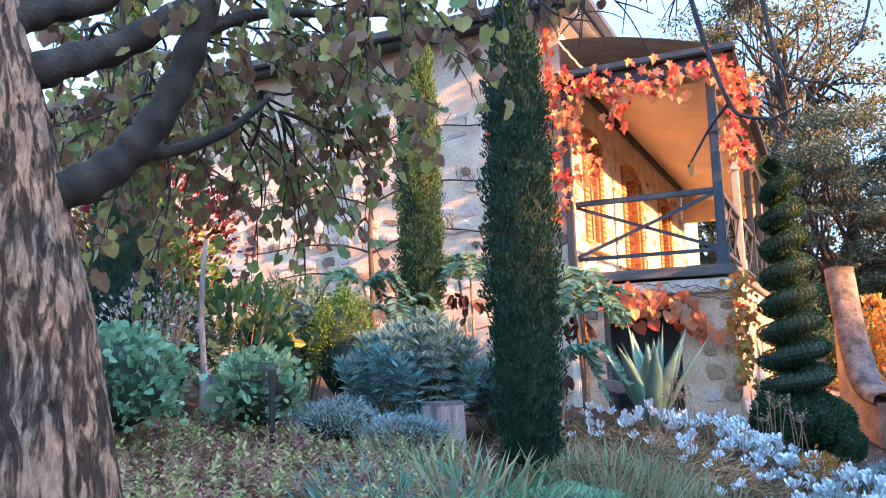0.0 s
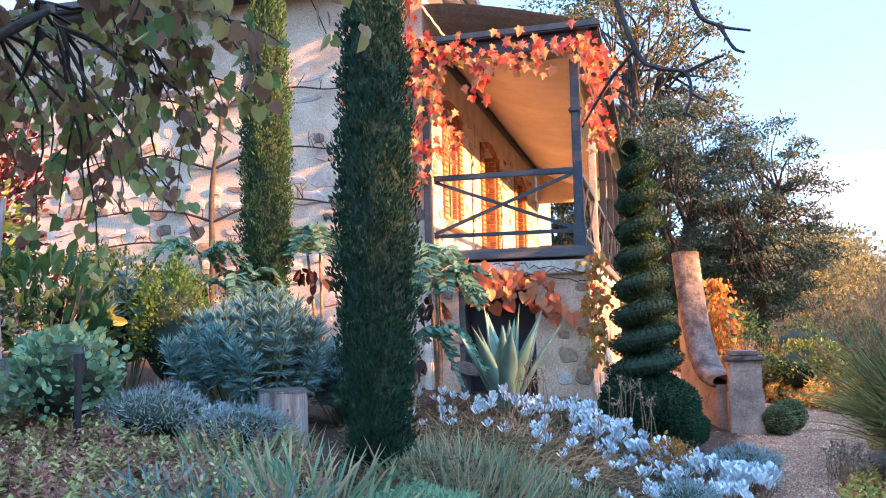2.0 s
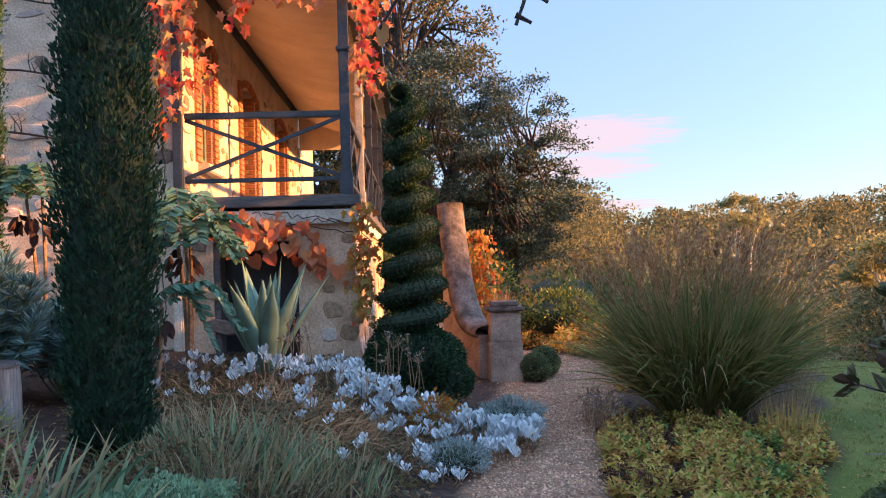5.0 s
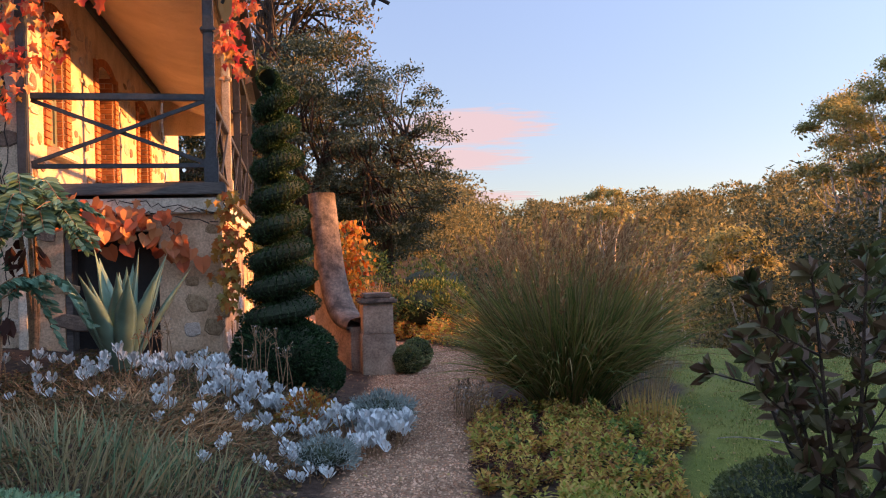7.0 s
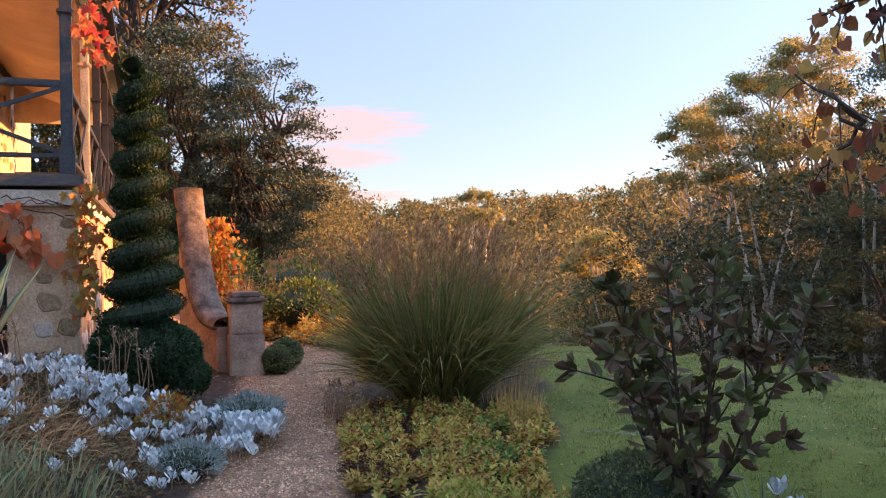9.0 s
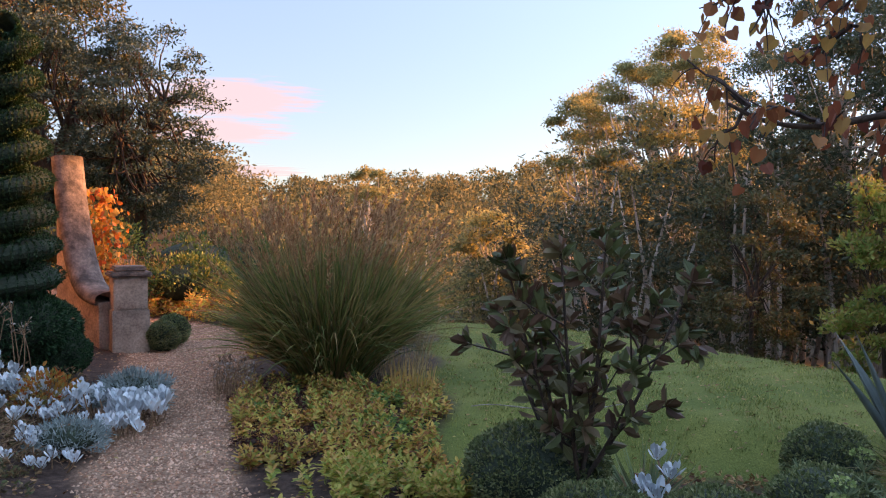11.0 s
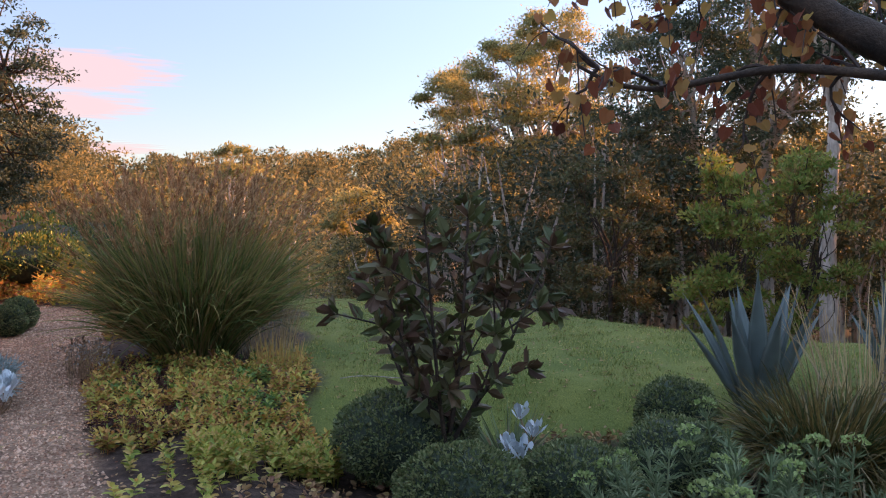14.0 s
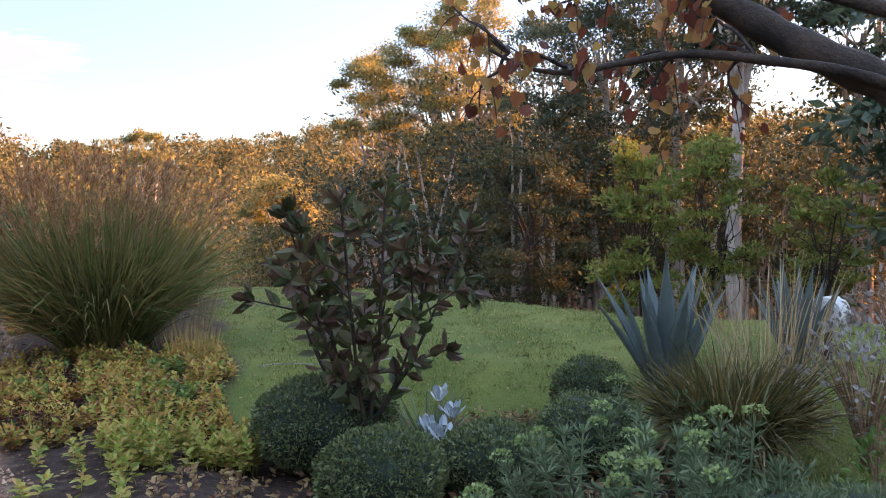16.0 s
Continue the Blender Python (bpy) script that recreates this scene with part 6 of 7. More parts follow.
def shoots(name, inside, box, n, tall, leaf, mat, label, seed, per=13, spread=1.0):
    """Fleshy-leaved groundcover: separate upright shoots, bare below, each ending in a whorl of leaves."""
    rng = np.random.default_rng(seed)
    x, y = rng.uniform(box[0], box[1], n * 5), rng.uniform(box[2], box[3], n * 5)
    gap = np.sin(x * 6.1 + seed) * np.cos(y * 5.3) + 0.6 * np.sin(x * 13.7 - y * 11.9)
    ok = inside(x, y) & (gap > -0.75)
    x, y, gap = x[ok][:n], y[ok][:n], gap[ok][:n]
    n = len(x)
    top = tall * (0.74 + 0.20 * gap) * rng.uniform(0.7, 1.15, n)
    g = height(x, y)
    lean = rng.normal(size=(n, 2)) * 0.16
    base = np.stack([x, y, g - 0.01], -1)
    w = np.stack([lean[:, 0], lean[:, 1], np.ones(n)], -1)
    V1, F1, _ = ribbons(base, w, top, 0.006, 0.04, 3, rng)
    i = np.repeat(np.arange(n), per)
    f = np.tile(np.linspace(0.30, 1.0, per), n)
    a = np.tile(np.arange(per) * 2.4, n) + rng.uniform(0, 6.28, n)[i]
    pos = base[i] + w[i] * (top[i] * f)[:, None]
    rise = 0.15 + 1.0 * np.clip((f - 0.55) / 0.45, 0, 1) ** 2
    way = np.stack([np.cos(a), np.sin(a), rise * spread], -1) + rng.normal(size=(n * per, 3)) * 0.15
    V2, F2 = scatter(OVAL, pos, way, rng.uniform(0.7, 1.2, n * per) * leaf * (1.1 - 0.35 * f), rng=rng, face=np.tile([0, 0, 1.0], (n * per, 1)) + rng.normal(size=(n * per, 3)) * 0.35)
    V, F = join([(V1, F1), (V2, F2)])
    return tagged(piece(name, V, F, mat), label, "groundcover", kind="stuff")


agave((2.30, 9.25), 17, 1.28, L_AGAVE, "large grey-green agave before the dark doorway", 71, 0.48, 0.02, 1.15)
agave((6.66, 2.06), 15, 1.30, L_AGAVE_BLUE, "large blue-grey agave beside the lawn", 72, 0.46, -0.10, 0.78)
agave((7.35, 1.12), 13, 1.0, L_AGAVE_BLUE, "blue-grey agave behind the sedge clump", 73, 0.42, 0.0, 0.8)

for k, (x, y, r, hh) in enumerate(((6.44, 10.68, 0.21, 0.42), (6.82, 11.02, 0.22, 0.46), (6.45, 11.65, 0.2, 0.40))):
    clipped_ball("box_ball", (x, y), r, hh, L_BOX, "small clipped box ball beside the stone pier", 80 + k, 5000, "box balls", 0.020)
clipped_ball("box_dome", (4.72, 3.98), 0.48, 0.60, L_BOX, "clipped box dome beside the magnolia", 84, 11000, "box domes")
clipped_ball("box_dome", (4.10, 3.25), 0.36, 0.50, L_BOX, "low clipped box dome at the bed's edge", 85, 9000, "box domes")
clipped_ball("box_dome", (4.66, 2.78), 0.36, 0.42, L_BOX, "clipped box dome half hidden by spurge", 86, 7000, "box domes")
clipped_ball("box_dome", (5.25, 2.35), 0.36, 0.48, L_BOX, "clipped box dome half hidden by spurge", 87, 6000, "box domes")
clipped_ball("box_dome", (6.15, 2.55), 0.30, 0.52, L_BOX, "clipped box dome beside the blue agave", 88, 7000, "box domes")
clipped_ball("box_dome", (4.42, 9.42), 0.30, 0.50, L_TOPIARY, "dark clipped mound at the foot of the spiral topiary", 89, 9000)


def magnolia(at, tall):
    """Young magnolia: rising forked stems, whorls of stiff dark leaves at their ends."""
    rng = np.random.default_rng(91)
    ob = thing("magnolia", (*at, h(*at) - 0.03), "young magnolia with stiff dark bronze-green leaves", "shrub")
    lines, tips = [], []
    lines.append((np.array([(0, 0, 0), (0.01, 0, 0.15), (0.0, 0.0, 0.34)]), np.array([0.035, 0.030, 0.027])))
    for k in range(9):
        a = k * 0.70 + rng.uniform(-0.2, 0.2)
        s = np.array([0, 0, rng.uniform(0.22, 0.40)])
        r = rng.uniform(0.45, 0.80) if k % 3 else 0.28
        e = np.array([math.cos(a) * r, math.sin(a) * r, tall * rng.uniform(0.66, 0.98) * (1 - 0.25 * r)])
        ln = bend([s, s * 0.6 + e * 0.4 + np.array([math.cos(a), math.sin(a), 0]) * 0.06, e], 7)
        lines.append((ln, np.linspace(0.016, 0.006, len(ln))))
        for m in range(3, len(ln) - 1):
            tips.append((ln[m], unit(ln[m] - ln[m - 1]), 1))
        tips.append((e, unit(e - ln[-3]), 13))
        for _ in range(5):
            m = rng.integers(4, len(ln) - 2)
            w = unit(unit(e - s) + rng.normal(size=3) * 0.6)
            q = ln[m] + w * rng.uniform(0.14, 0.34)
            lines.append((np.array([ln[m], (ln[m] + q) / 2, q]), np.array([0.008, 0.006, 0.005])))
            tips.append((q, w, 10))
            tips.append(((ln[m] + q) / 2, w, 3))
    V, F = limbs_mesh(lines, 7)
    piece("stem_cluster", V, F, M_LIMB, ob)
    pos, way = [], []
    for p, d, n in tips:
        for k in range(n):
            side = unit(np.cross(d, rng.normal(size=3)))
            pos.append(p + d * rng.uniform(-0.03, 0.02)), way.append(d * rng.uniform(0.2, 1.1) + side)
    pos, way = np.array(pos), np.array(way)
    put_leaves("leaves", ob, (OVAL[0] * np.array([0.95, 1, 1.4]), OVAL[1]), pos, way, rng.uniform(0.7, 1.2, len(pos)) * 0.128, L_MAG, rng, "stiff glossy bronze-green leaves")
    return ob


magnolia((4.60, 3.60), 2.12)

# house-side bed
shrub("pale_leaved_shrub", (-2.42, 5.9), 0.52, 0.98, ROUND, 0.066, 1150, L_PALE, "mounded shrub with pale felted round leaves", 101, group="pale shrubs")
shrub("pale_leaved_shrub", (-1.58, 6.90), 0.38, 0.80, ROUND, 0.068, 640, L_PALE, "smaller shrub with pale felted round leaves", 102, group="pale shrubs")
bottlebrush("blue_spurge", (-0.30, 7.75), 0.74, 1.25, 110, L_EUPH, "broad blue-green spurge with brush-like shoots", 103, leaf=0.12)
bottlebrush("blue_spurge", (0.55, 8.15), 0.45, 0.85, 40, L_EUPH, "blue-green spurge beside the log stump", 104, leaf=0.12)
bottlebrush("blue_spurge", (-1.55, 8.6), 0.40, 1.45, 24, L_EUPH, "taller blue-green spurge near the wall", 105, leaf=0.10)
shrub("golden_shrub", (-1.08, 8.5), 0.36, 1.35, OVAL, 0.035, 5200, L_GOLDBOX, "upright shrub with small yellow-green leaves", 106, clump=60)
shrub("broad_leaved_plant", (-2.05, 7.95), 0.55, 1.30, OVAL, 0.17, 230, L_GREENDARK, "tall plant with broad green and yellowing leaves", 107, core=False, up=0.8)
shrub("crimson_shrub", (-3.0, 8.3), 0.85, 2.9, OVAL, 0.075, 1900, L_RED, "open shrub with crimson autumn leaves", 108, clump=70, core=False)
shrub("dark_evergreen", (-3.6, 9.3), 1.0, 2.3, OVAL, 0.10, 3000, L_GREEN, "dark evergreen shrub at the house corner", 109)


shrub("dark_undershrub", (-1.75, 9.0), 0.75, 1.35, OVAL, 0.055, 2600, L_GREENDARK, "dark green undershrub against the stone wall", 115, clump=50)
shrub("dark_undershrub", (-2.75, 8.0), 0.60, 1.30, OVAL, 0.055, 2200, L_GREENDARK, "dark green undershrub behind the pale shrubs", 116, clump=50)
shrub("wiry_shrub", (-2.6, 7.1), 0.55, 1.35, OVAL, 0.045, 900, L_WIRY, "purple-grey twiggy shrub behind the pale shrubs", 117, stems=60, core=False)
shrub("wiry_shrub", (-0.75, 8.75), 0.5, 1.15, OVAL, 0.04, 800, L_UNDER, "dry brown twiggy shrub near the wall", 118, stems=60, core=False)


def honey_bush(at, tall, fronds, seed, label):
    """Large serrated feather leaves in arching fronds on thick stems."""
    rng = np.random.default_rng(seed)
    ob = thing("honey_bush", (*at, h(*at) - 0.02), label, "shrub", "honey bushes")
    tubes, pos, way, size = [], [], [], []
    stems = [np.array([rng.normal() * 0.10, rng.normal() * 0.10, tall * rng.uniform(0.72, 0.98)]) for _ in range(max(2, fronds // 5))]
    for e in stems:
        tubes.append(tube(bend([(0, 0, 0), e * 0.5 + np.array([0.03, 0.02, 0]), e], 5), np.linspace(0.022, 0.014, 11), 7))
    for k in range(fronds):
        e = stems[k % len(stems)]
        a = k * 2.4 + rng.uniform(-0.3, 0.3)
        ln = rng.uniform(0.45, 0.66)
        out = np.array([math.cos(a), math.sin(a), 0])
        rib = bend([e, e + out * ln * 0.55 + np.array([0, 0, rng.uniform(0.05, 0.22)]), e + out * ln + np.array([0, 0, rng.uniform(-0.34, 0.02)])], 15)
        tubes.append(tube(rib, np.linspace(0.006, 0.003, len(rib)), 4))
        side = np.cross(out, (0, 0, 1.0))
        for m in range(3, len(rib)):
            for s in (-1, 1):
                pos.append(rib[m]), way.append(side * s + out * 0.55 + np.array([0, 0, -0.45 + 0.2 * rng.normal()])), size.append(0.135 * (1 - 0.35 * abs(m - 16) / 16))
    V, F = join(tubes)
    piece("stem_cluster", V, F, M_DRY, ob)
    teeth = np.array([(0, 0, 0), (-0.19, 0.3, 0.03), (-0.17, 0.7, 0.03), (0, 1, -0.04), (0.17, 0.7, 0.03), (0.19, 0.3, 0.03)])
    n = len(pos)
    put_leaves("frond_cluster", ob, (teeth, OVAL[1]), np.array(pos), np.array(way), np.array(size), L_MELI, rng, "blue-green feathered fronds", face=np.tile([0, 0, 1.0], (n, 1)) + rng.normal(size=(n, 3)) * 0.8)
    put_leaves("withered_frond_cluster", ob, OVAL, np.array([stems[k % len(stems)] * 0.8 for k in range(14)]) + rng.normal(size=(14, 3)) * 0.06, rng.normal(size=(14, 3)) * 0.4 + np.array([0, 0, -1.0]), np.full(14, 0.17), L_DARKHEAD, rng, "hanging withered brown fronds")
    return ob


honey_bush((1.45, 8.65), 1.70, 24, 111, "blue-green honey bush beside the doorway")
honey_bush((0.30, 9.9), 1.9, 14, 112, "honey bush against the side wall")
honey_bush((-0.72, 9.3), 1.5, 14, 113, "honey bush between wall and conifer")
honey_bush((1.05, 7.9), 0.9, 8, 114, "low honey bush behind the dark conifer")


def log_stump(at, r, tall, label, seed):
    rng = np.random.default_rng(seed)
    ob = thing("log_stump", (*at, h(*at) - 0.06), label, "stump", "log stumps")
    z = np.linspace(0, tall + 0.06, 10)
    V, F = tube([(0.01 * math.sin(v * 5), 0, v) for v in z], np.linspace(r * 1.12, r, 10), 40)
    for k in range(len(V) - 1):
        a = math.atan2(V[k][1], V[k][0])
        f = 1 + 0.05 * noise.noise(Vector((a * 6, V[k][2] * 0.8, seed))) + 0.03 * noise.noise(Vector((a * 17, 0, seed)))
        V[k][:2] *= f
    piece("trunk", V, F[: 9 * 40], M_STUMP, ob, "split grey weathered sides")
    bm = bmesh.new()
    bmesh.ops.create_cone(bm, cap_ends=True, segments=40, radius1=r * 1.03, radius2=r * 0.97, depth=0.025, matrix=Matrix.Translation((0.01, 0, tall + 0.06)))
    part("top", bm, M_LOGTOP, ob, "dark sawn top")


log_stump((-0.06, 7.20), 0.19, 0.40, "weathered grey log stump standing in the bed", 121)
log_stump((-2.00, 7.15), 0.16, 0.50, "old split grey log stump behind pale shrubs", 122)
post = thing("sapling_trunk", (-2.16, 7.2, h(-2.16, 7.2)), "thin grey bare sapling trunk in the bed", "trunk")
V, F = tube(bend([(0, 0, -0.05), (0.02, 0, 0.5), (-0.01, 0.01, 1.1), (0.03, 0, 1.7)], 5), np.linspace(0.035, 0.02, 16), 9)
piece("trunk", V, F, M_STUMP, post, smooth=True)


def bollard(at):
    ob = thing("garden_bollard", (*at, h(*at)), "slim black garden light post in the bed", "bollard light")
    bm = bmesh.new()
    bmesh.ops.create_cone(bm, cap_ends=True, segments=16, radius1=0.024, radius2=0.024, depth=0.60, matrix=Matrix.Translation((0, 0, 0.28)))
    part("stake", bm, M_BLACK, ob, smooth=False)
    bm = bmesh.new()
    bmesh.ops.create_cone(bm, cap_ends=True, segments=16, radius1=0.034, radius2=0.036, depth=0.11, matrix=Matrix.Translation((0, 0, 0.61)))
    part("head", bm, M_BLACK, ob)
    bm = bmesh.new()
    bmesh.ops.create_cone(bm, cap_ends=True, segments=16, radius1=0.037, radius2=0.022, depth=0.03, matrix=Matrix.Translation((0, 0, 0.682)))
    part("cap", bm, M_BLACK, ob)


bollard((-1.38, 6.45))

# silver succulents along the house-side bed
for k, (x, y, w, n, tl, lf) in enumerate(((3.72, 7.45, 0.36, 46, 0.34, 0.12), (3.45, 8.05, 0.30, 30, 0.36, 0.125), (3.05, 8.20, 0.34, 38, 0.40, 0.125), (2.60, 8.35, 0.36, 34, 0.38, 0.12), (2.15, 8.35, 0.36, 32, 0.38, 0.11), (1.65, 8.55, 0.36, 28, 0.36, 0.10),
                                          (3.20, 7.35, 0.40, 30, 0.28, 0.10), (2.55, 7.45, 0.45, 26, 0.30, 0.095), (2.9, 6.75, 0.36, 20, 0.20, 0.085), (1.75, 7.6, 0.50, 22, 0.32, 0.09), (2.25, 6.75, 0.4, 12, 0.26, 0.085), (1.2, 8.2, 0.35, 16, 0.32, 0.095), (2.95, 8.85, 0.4, 26, 0.34, 0.10), (3.3, 9.15, 0.35, 22, 0.30, 0.10),
                                          (-0.35, 7.0, 0.40, 18, 0.34, 0.095), (-0.75, 7.3, 0.35, 12, 0.36, 0.09), (0.75, 7.6, 0.3, 12, 0.34, 0.10))):
    succulents((x, y), w, int(n * (0.66 if x > 2.7 else 0.42)), 130 + k, tl, lf)
succulents((3.92, 7.25), 0.26, 26, 158, 0.30, 0.15)
succulents((3.62, 6.95), 0.20, 12, 159, 0.22, 0.13)
succulents((4.77, 3.17), 0.10, 7, 160, 0.54, 0.135, "tall silver-white paddle-leaved succulent beside the magnolia")
succulents((4.98, 3.05), 0.14, 7, 161, 0.18, 0.11)
strap_clump("yucca", (5.22, 3.45), 0.05, 95, 0.50, 0.015, L_SPURGE, "spiky grey-green yucca behind the succulent", 162, 0.03, 1.3, "yucca")
strap_clump("iris_clump", (-0.35, 4.95), 0.50, 320, 0.40, 0.015, L_BLUEBLADE, "blue-green strap-leaved clump at the bed's front", 163, 0.3, 0.8, "iris")
strap_clump("iris_clump", (0.15, 5.25), 0.45, 190, 0.50, 0.020, L_IRIS, "green strap-leaved iris clump", 164, 0.3, 0.7, "iris")
strap_clump("iris_clump", (-0.25, 6.1), 0.40, 120, 0.45, 0.018, L_IRIS, "green strap-leaved iris clump", 165, 0.3, 0.7, "iris")
strap_clump("iris_clump", (1.20, 6.15), 0.55, 230, 0.40, 0.012, L_IRIS, "grassy iris leaves with straw among them", 166, 0.3, 0.6, "iris")
strap_clump("straw_grass", (1.25, 6.4), 0.75, 800, 0.38, 0.007, L_DRYGRASS, "dry straw-coloured grass at the conifer's foot", 167, 0.4, 0.7)
strap_clump("iris_clump", (1.95, 6.35), 0.40, 200, 0.36, 0.010, L_IRIS, "grassy iris leaves at the bed's edge", 168, 0.3, 0.6, "iris")
strap_clump("wiry_undergrowth", (1.85, 7.6), 0.85, 1500, 0.36, 0.008, leaf_mat("orange_stem", [(0.20, 0.10, 0.045), (0.33, 0.17, 0.08), (0.42, 0.25, 0.13)], 0.8, 0.1), "tangle of bare orange-brown stems", 169, 0.9, 1.2)
strap_clump("wiry_undergrowth", (2.65, 7.4), 0.7, 900, 0.30, 0.007, M_DRY, "tangle of bare brown stems", 170, 0.9, 1.2)


def seed_stalks(at, n, wide, tall, label, seed):
    rng = np.random.default_rng(seed)
    ob = thing("seed_stalks", (*at, h(*at) - 0.02), label, "dry stalks")
    a, r = rng.uniform(0, 2 * np.pi, n), np.sqrt(rng.uniform(0, 1, n)) * wide
    base = np.stack([np.cos(a) * r, np.sin(a) * r, np.zeros(n)], -1)
    way = np.stack([rng.normal(size=n) * 0.12, rng.normal(size=n) * 0.12, np.ones(n)], -1)
    tubes, tips = [], []
    for k in range(n):
        ln = bend([base[k], base[k] + way[k] * tall * 0.5 + rng.normal(size=3) * 0.015, base[k] + way[k] * tall * rng.uniform(0.7, 1.1)], 4)
        tubes.append(tube(ln, np.linspace(0.0055, 0.004, len(ln)), 4))
        for m in range(5):
            e = ln[-1] + rng.normal(size=3) * np.array([0.04, 0.04, 0.03])
            tubes.append(tube([ln[-2], e], [0.003, 0.002], 4))
            tips.append(e)
    V, F = join(tubes)
    piece("stalk_cluster", V, F, M_DRY, ob)
    tips = np.array(tips)
    put_leaves("seed_head_cluster", ob, OVAL, tips, rng.normal(size=tips.shape) + np.array([0, 0, -0.5]), 0.03, L_WIRY, rng)


seed_stalks((3.55, 8.70), 14, 0.30, 0.72, "bare tan seed stalks before the spiral topiary", 171)
seed_stalks((2.55, 8.75), 9, 0.30, 0.62, "bare tan seed stalks beside the agave", 172)
seed_stalks((2.2, 7.3), 8, 0.5, 0.5, "thin dry stalks among the succulents", 173)
shrub("yellow_perennial", (3.42, 7.72), 0.24, 0.42, OVAL, 0.045, 620, L_VINE_GOLD, "yellow autumn perennial between silver succulents", 174, core=False)
shrub("grey_cushion", (4.12, 7.62), 0.32, 0.40, NEEDLE, 0.06, 2600, L_GREY, "fine grey-blue cushion spilling on the path", 175)
shrub("grey_cushion", (3.15, 6.85), 0.26, 0.26, NEEDLE, 0.05, 1800, L_GREY, "fine grey-green cushion at the path's edge", 176)
shrub("grey_cushion", (0.72, 5.15), 0.36, 0.30, OVAL, 0.025, 3800, L_PALE, "pale grey-green low cushion plant", 177)
shrub("grey_cushion", (0.15, 4.75), 0.28, 0.22, OVAL, 0.025, 2600, L_PALE, "pale grey-green low cushion plant", 178)
shrub("grey_cushion", (1.25, 5.15), 0.30, 0.24, OVAL, 0.022, 3000, L_PALE, "pale grey-green low cushion plant", 179)
shrub("grey_cushion", (-0.95, 6.9), 0.42, 0.42, NEEDLE, 0.055, 2400, L_GREY, "soft grey mound among the perennials", 180)
shrub("grey_cushion", (-0.35, 6.75), 0.36, 0.34, NEEDLE, 0.055, 1800, L_GREY, "soft grey mound among the perennials", 181)
russet_bed = lambda x, y: (y > 3.2 - 0.3 * x) & (path_side(x, y)[0] > 1.9) & (x < 0.05 + 0.12 * (7 - y))
shoots("russet_groundcover", russet_bed, (-3.6, 0.4, 3.0, 7.2), 900, 0.24, 0.055, L_RUSSET, "low russet and plum autumn groundcover", 183, 14)
shoots("straw_groundcover", russet_bed, (-3.6, 0.4, 3.0, 7.2), 900, 0.26, 0.052, L_STRAWLEAF, "straw and lime-green autumn groundcover", 195, 14)
carpet("russet_stems", russet_bed, (-3.6, 0.4, 3.0, 7.2), 500, 0.24, OVAL, 0.04, L_RUSSET, "thin russet stems and small leaves in the bed", 196, 300, L_RUSSET)
carpet("mixed_groundcover", lambda x, y: (path_side(x, y)[0] > 0.75) & (path_side(x, y)[0] < 3.2), (0.4, 4.4, 5.0, 10.0), 2200, 0.18, OVAL, 0.035, L_UNDER, "low brown and olive undergrowth between the succulents", 184, 120, None)

# path-side bed towards the lawn
in_bed = lambda x, y: (-path_side(x, y)[0] > path_side(x, y)[1] + 0.02) & (lawn_mask(x, y) < 0.4)
cover = lambda x, y: in_bed(x, y) & (-path_side(x, y)[0] > path_side(x, y)[1] + 0.10 + 0.12 * np.sin(x * 9.0 + 3 * np.sin(y * 4.1))) & (x + 0.55 * y < 9.8) & (y > 4.25 + 0.22 * (x - 4.0)) & (x - y < 0.25)
front = lambda x, y: x + 0.9 * y < 8.6
shoots("yellowing_groundcover", lambda x, y: cover(x, y) & ~front(x, y), (2.5, 8.5, 3.8, 9.0), 1500, 0.19, 0.058, L_SEDUM, "yellowing green and rust groundcover between path and lawn", 185)
shoots("lime_groundcover", lambda x, y: cover(x, y) & front(x, y), (2.5, 8.5, 3.8, 9.0), 170, 0.18, 0.066, L_LIMELEAF, "lime-green fleshy whorls at the bed's front edge", 188)
shoots("lime_groundcover", lambda x, y: cover(x, y) & (x > 4.4), (2.5, 8.5, 3.8, 9.0), 330, 0.18, 0.055, L_GREEN, "darker green whorls among the yellowing ones", 189)
carpet("spent_groundcover", lambda x, y: cover(x, y) & (path_side(x, y)[0] > -1.35), (2.5, 8.5, 5.2, 9.0), 260, 0.16, OVAL, 0.045, L_DARKHEAD, "dark withered leaves along the path's edge", 182, 200, L_DARKHEAD)
carpet("border_groundcover", lambda x, y: in_bed(x, y) & (y > 9.2) & (-path_side(x, y)[0] < path_side(x, y)[1] + 1.6 + 1.2 * (y > 12.5)), (5.5, 13, 9.2, 18.0), 2600, 0.50, OVAL, 0.075, L_SEDUM, "yellow-green border beside the far path", 186)
carpet("dark_mulch_plants", lambda x, y: in_bed(x, y) & (y < 4.3) & (x > 2.2), (2.2, 6.5, 1.2, 4.4), 500, 0.10, OVAL, 0.05, L_FALLEN, "leaf litter and small plants on dark mulch", 187)
for k, (x0, y0, r0) in enumerate(((3.74, 4.72, 0.27), (4.26, 4.46, 0.24))):
    shoots("lime_mound", lambda x, y: np.hypot(x - x0, y - y0) < r0, (x0 - r0, x0 + r0, y0 - r0, y0 + r0), 95, 0.27, 0.056, L_LIMELEAF, "loose mound of lime-green fleshy whorls", 190 + k, 16)
strap_clump("golden_grass", (5.95, 6.05), 0.20, 110, 0.40, 0.008, leaf_mat("golden_stem", [(0.45, 0.25, 0.07), (0.55, 0.35, 0.12), (0.35, 0.30, 0.10)], 0.6, 0.4), "upright golden grass tuft at the lawn's edge", 198, 0.1, 0.3)
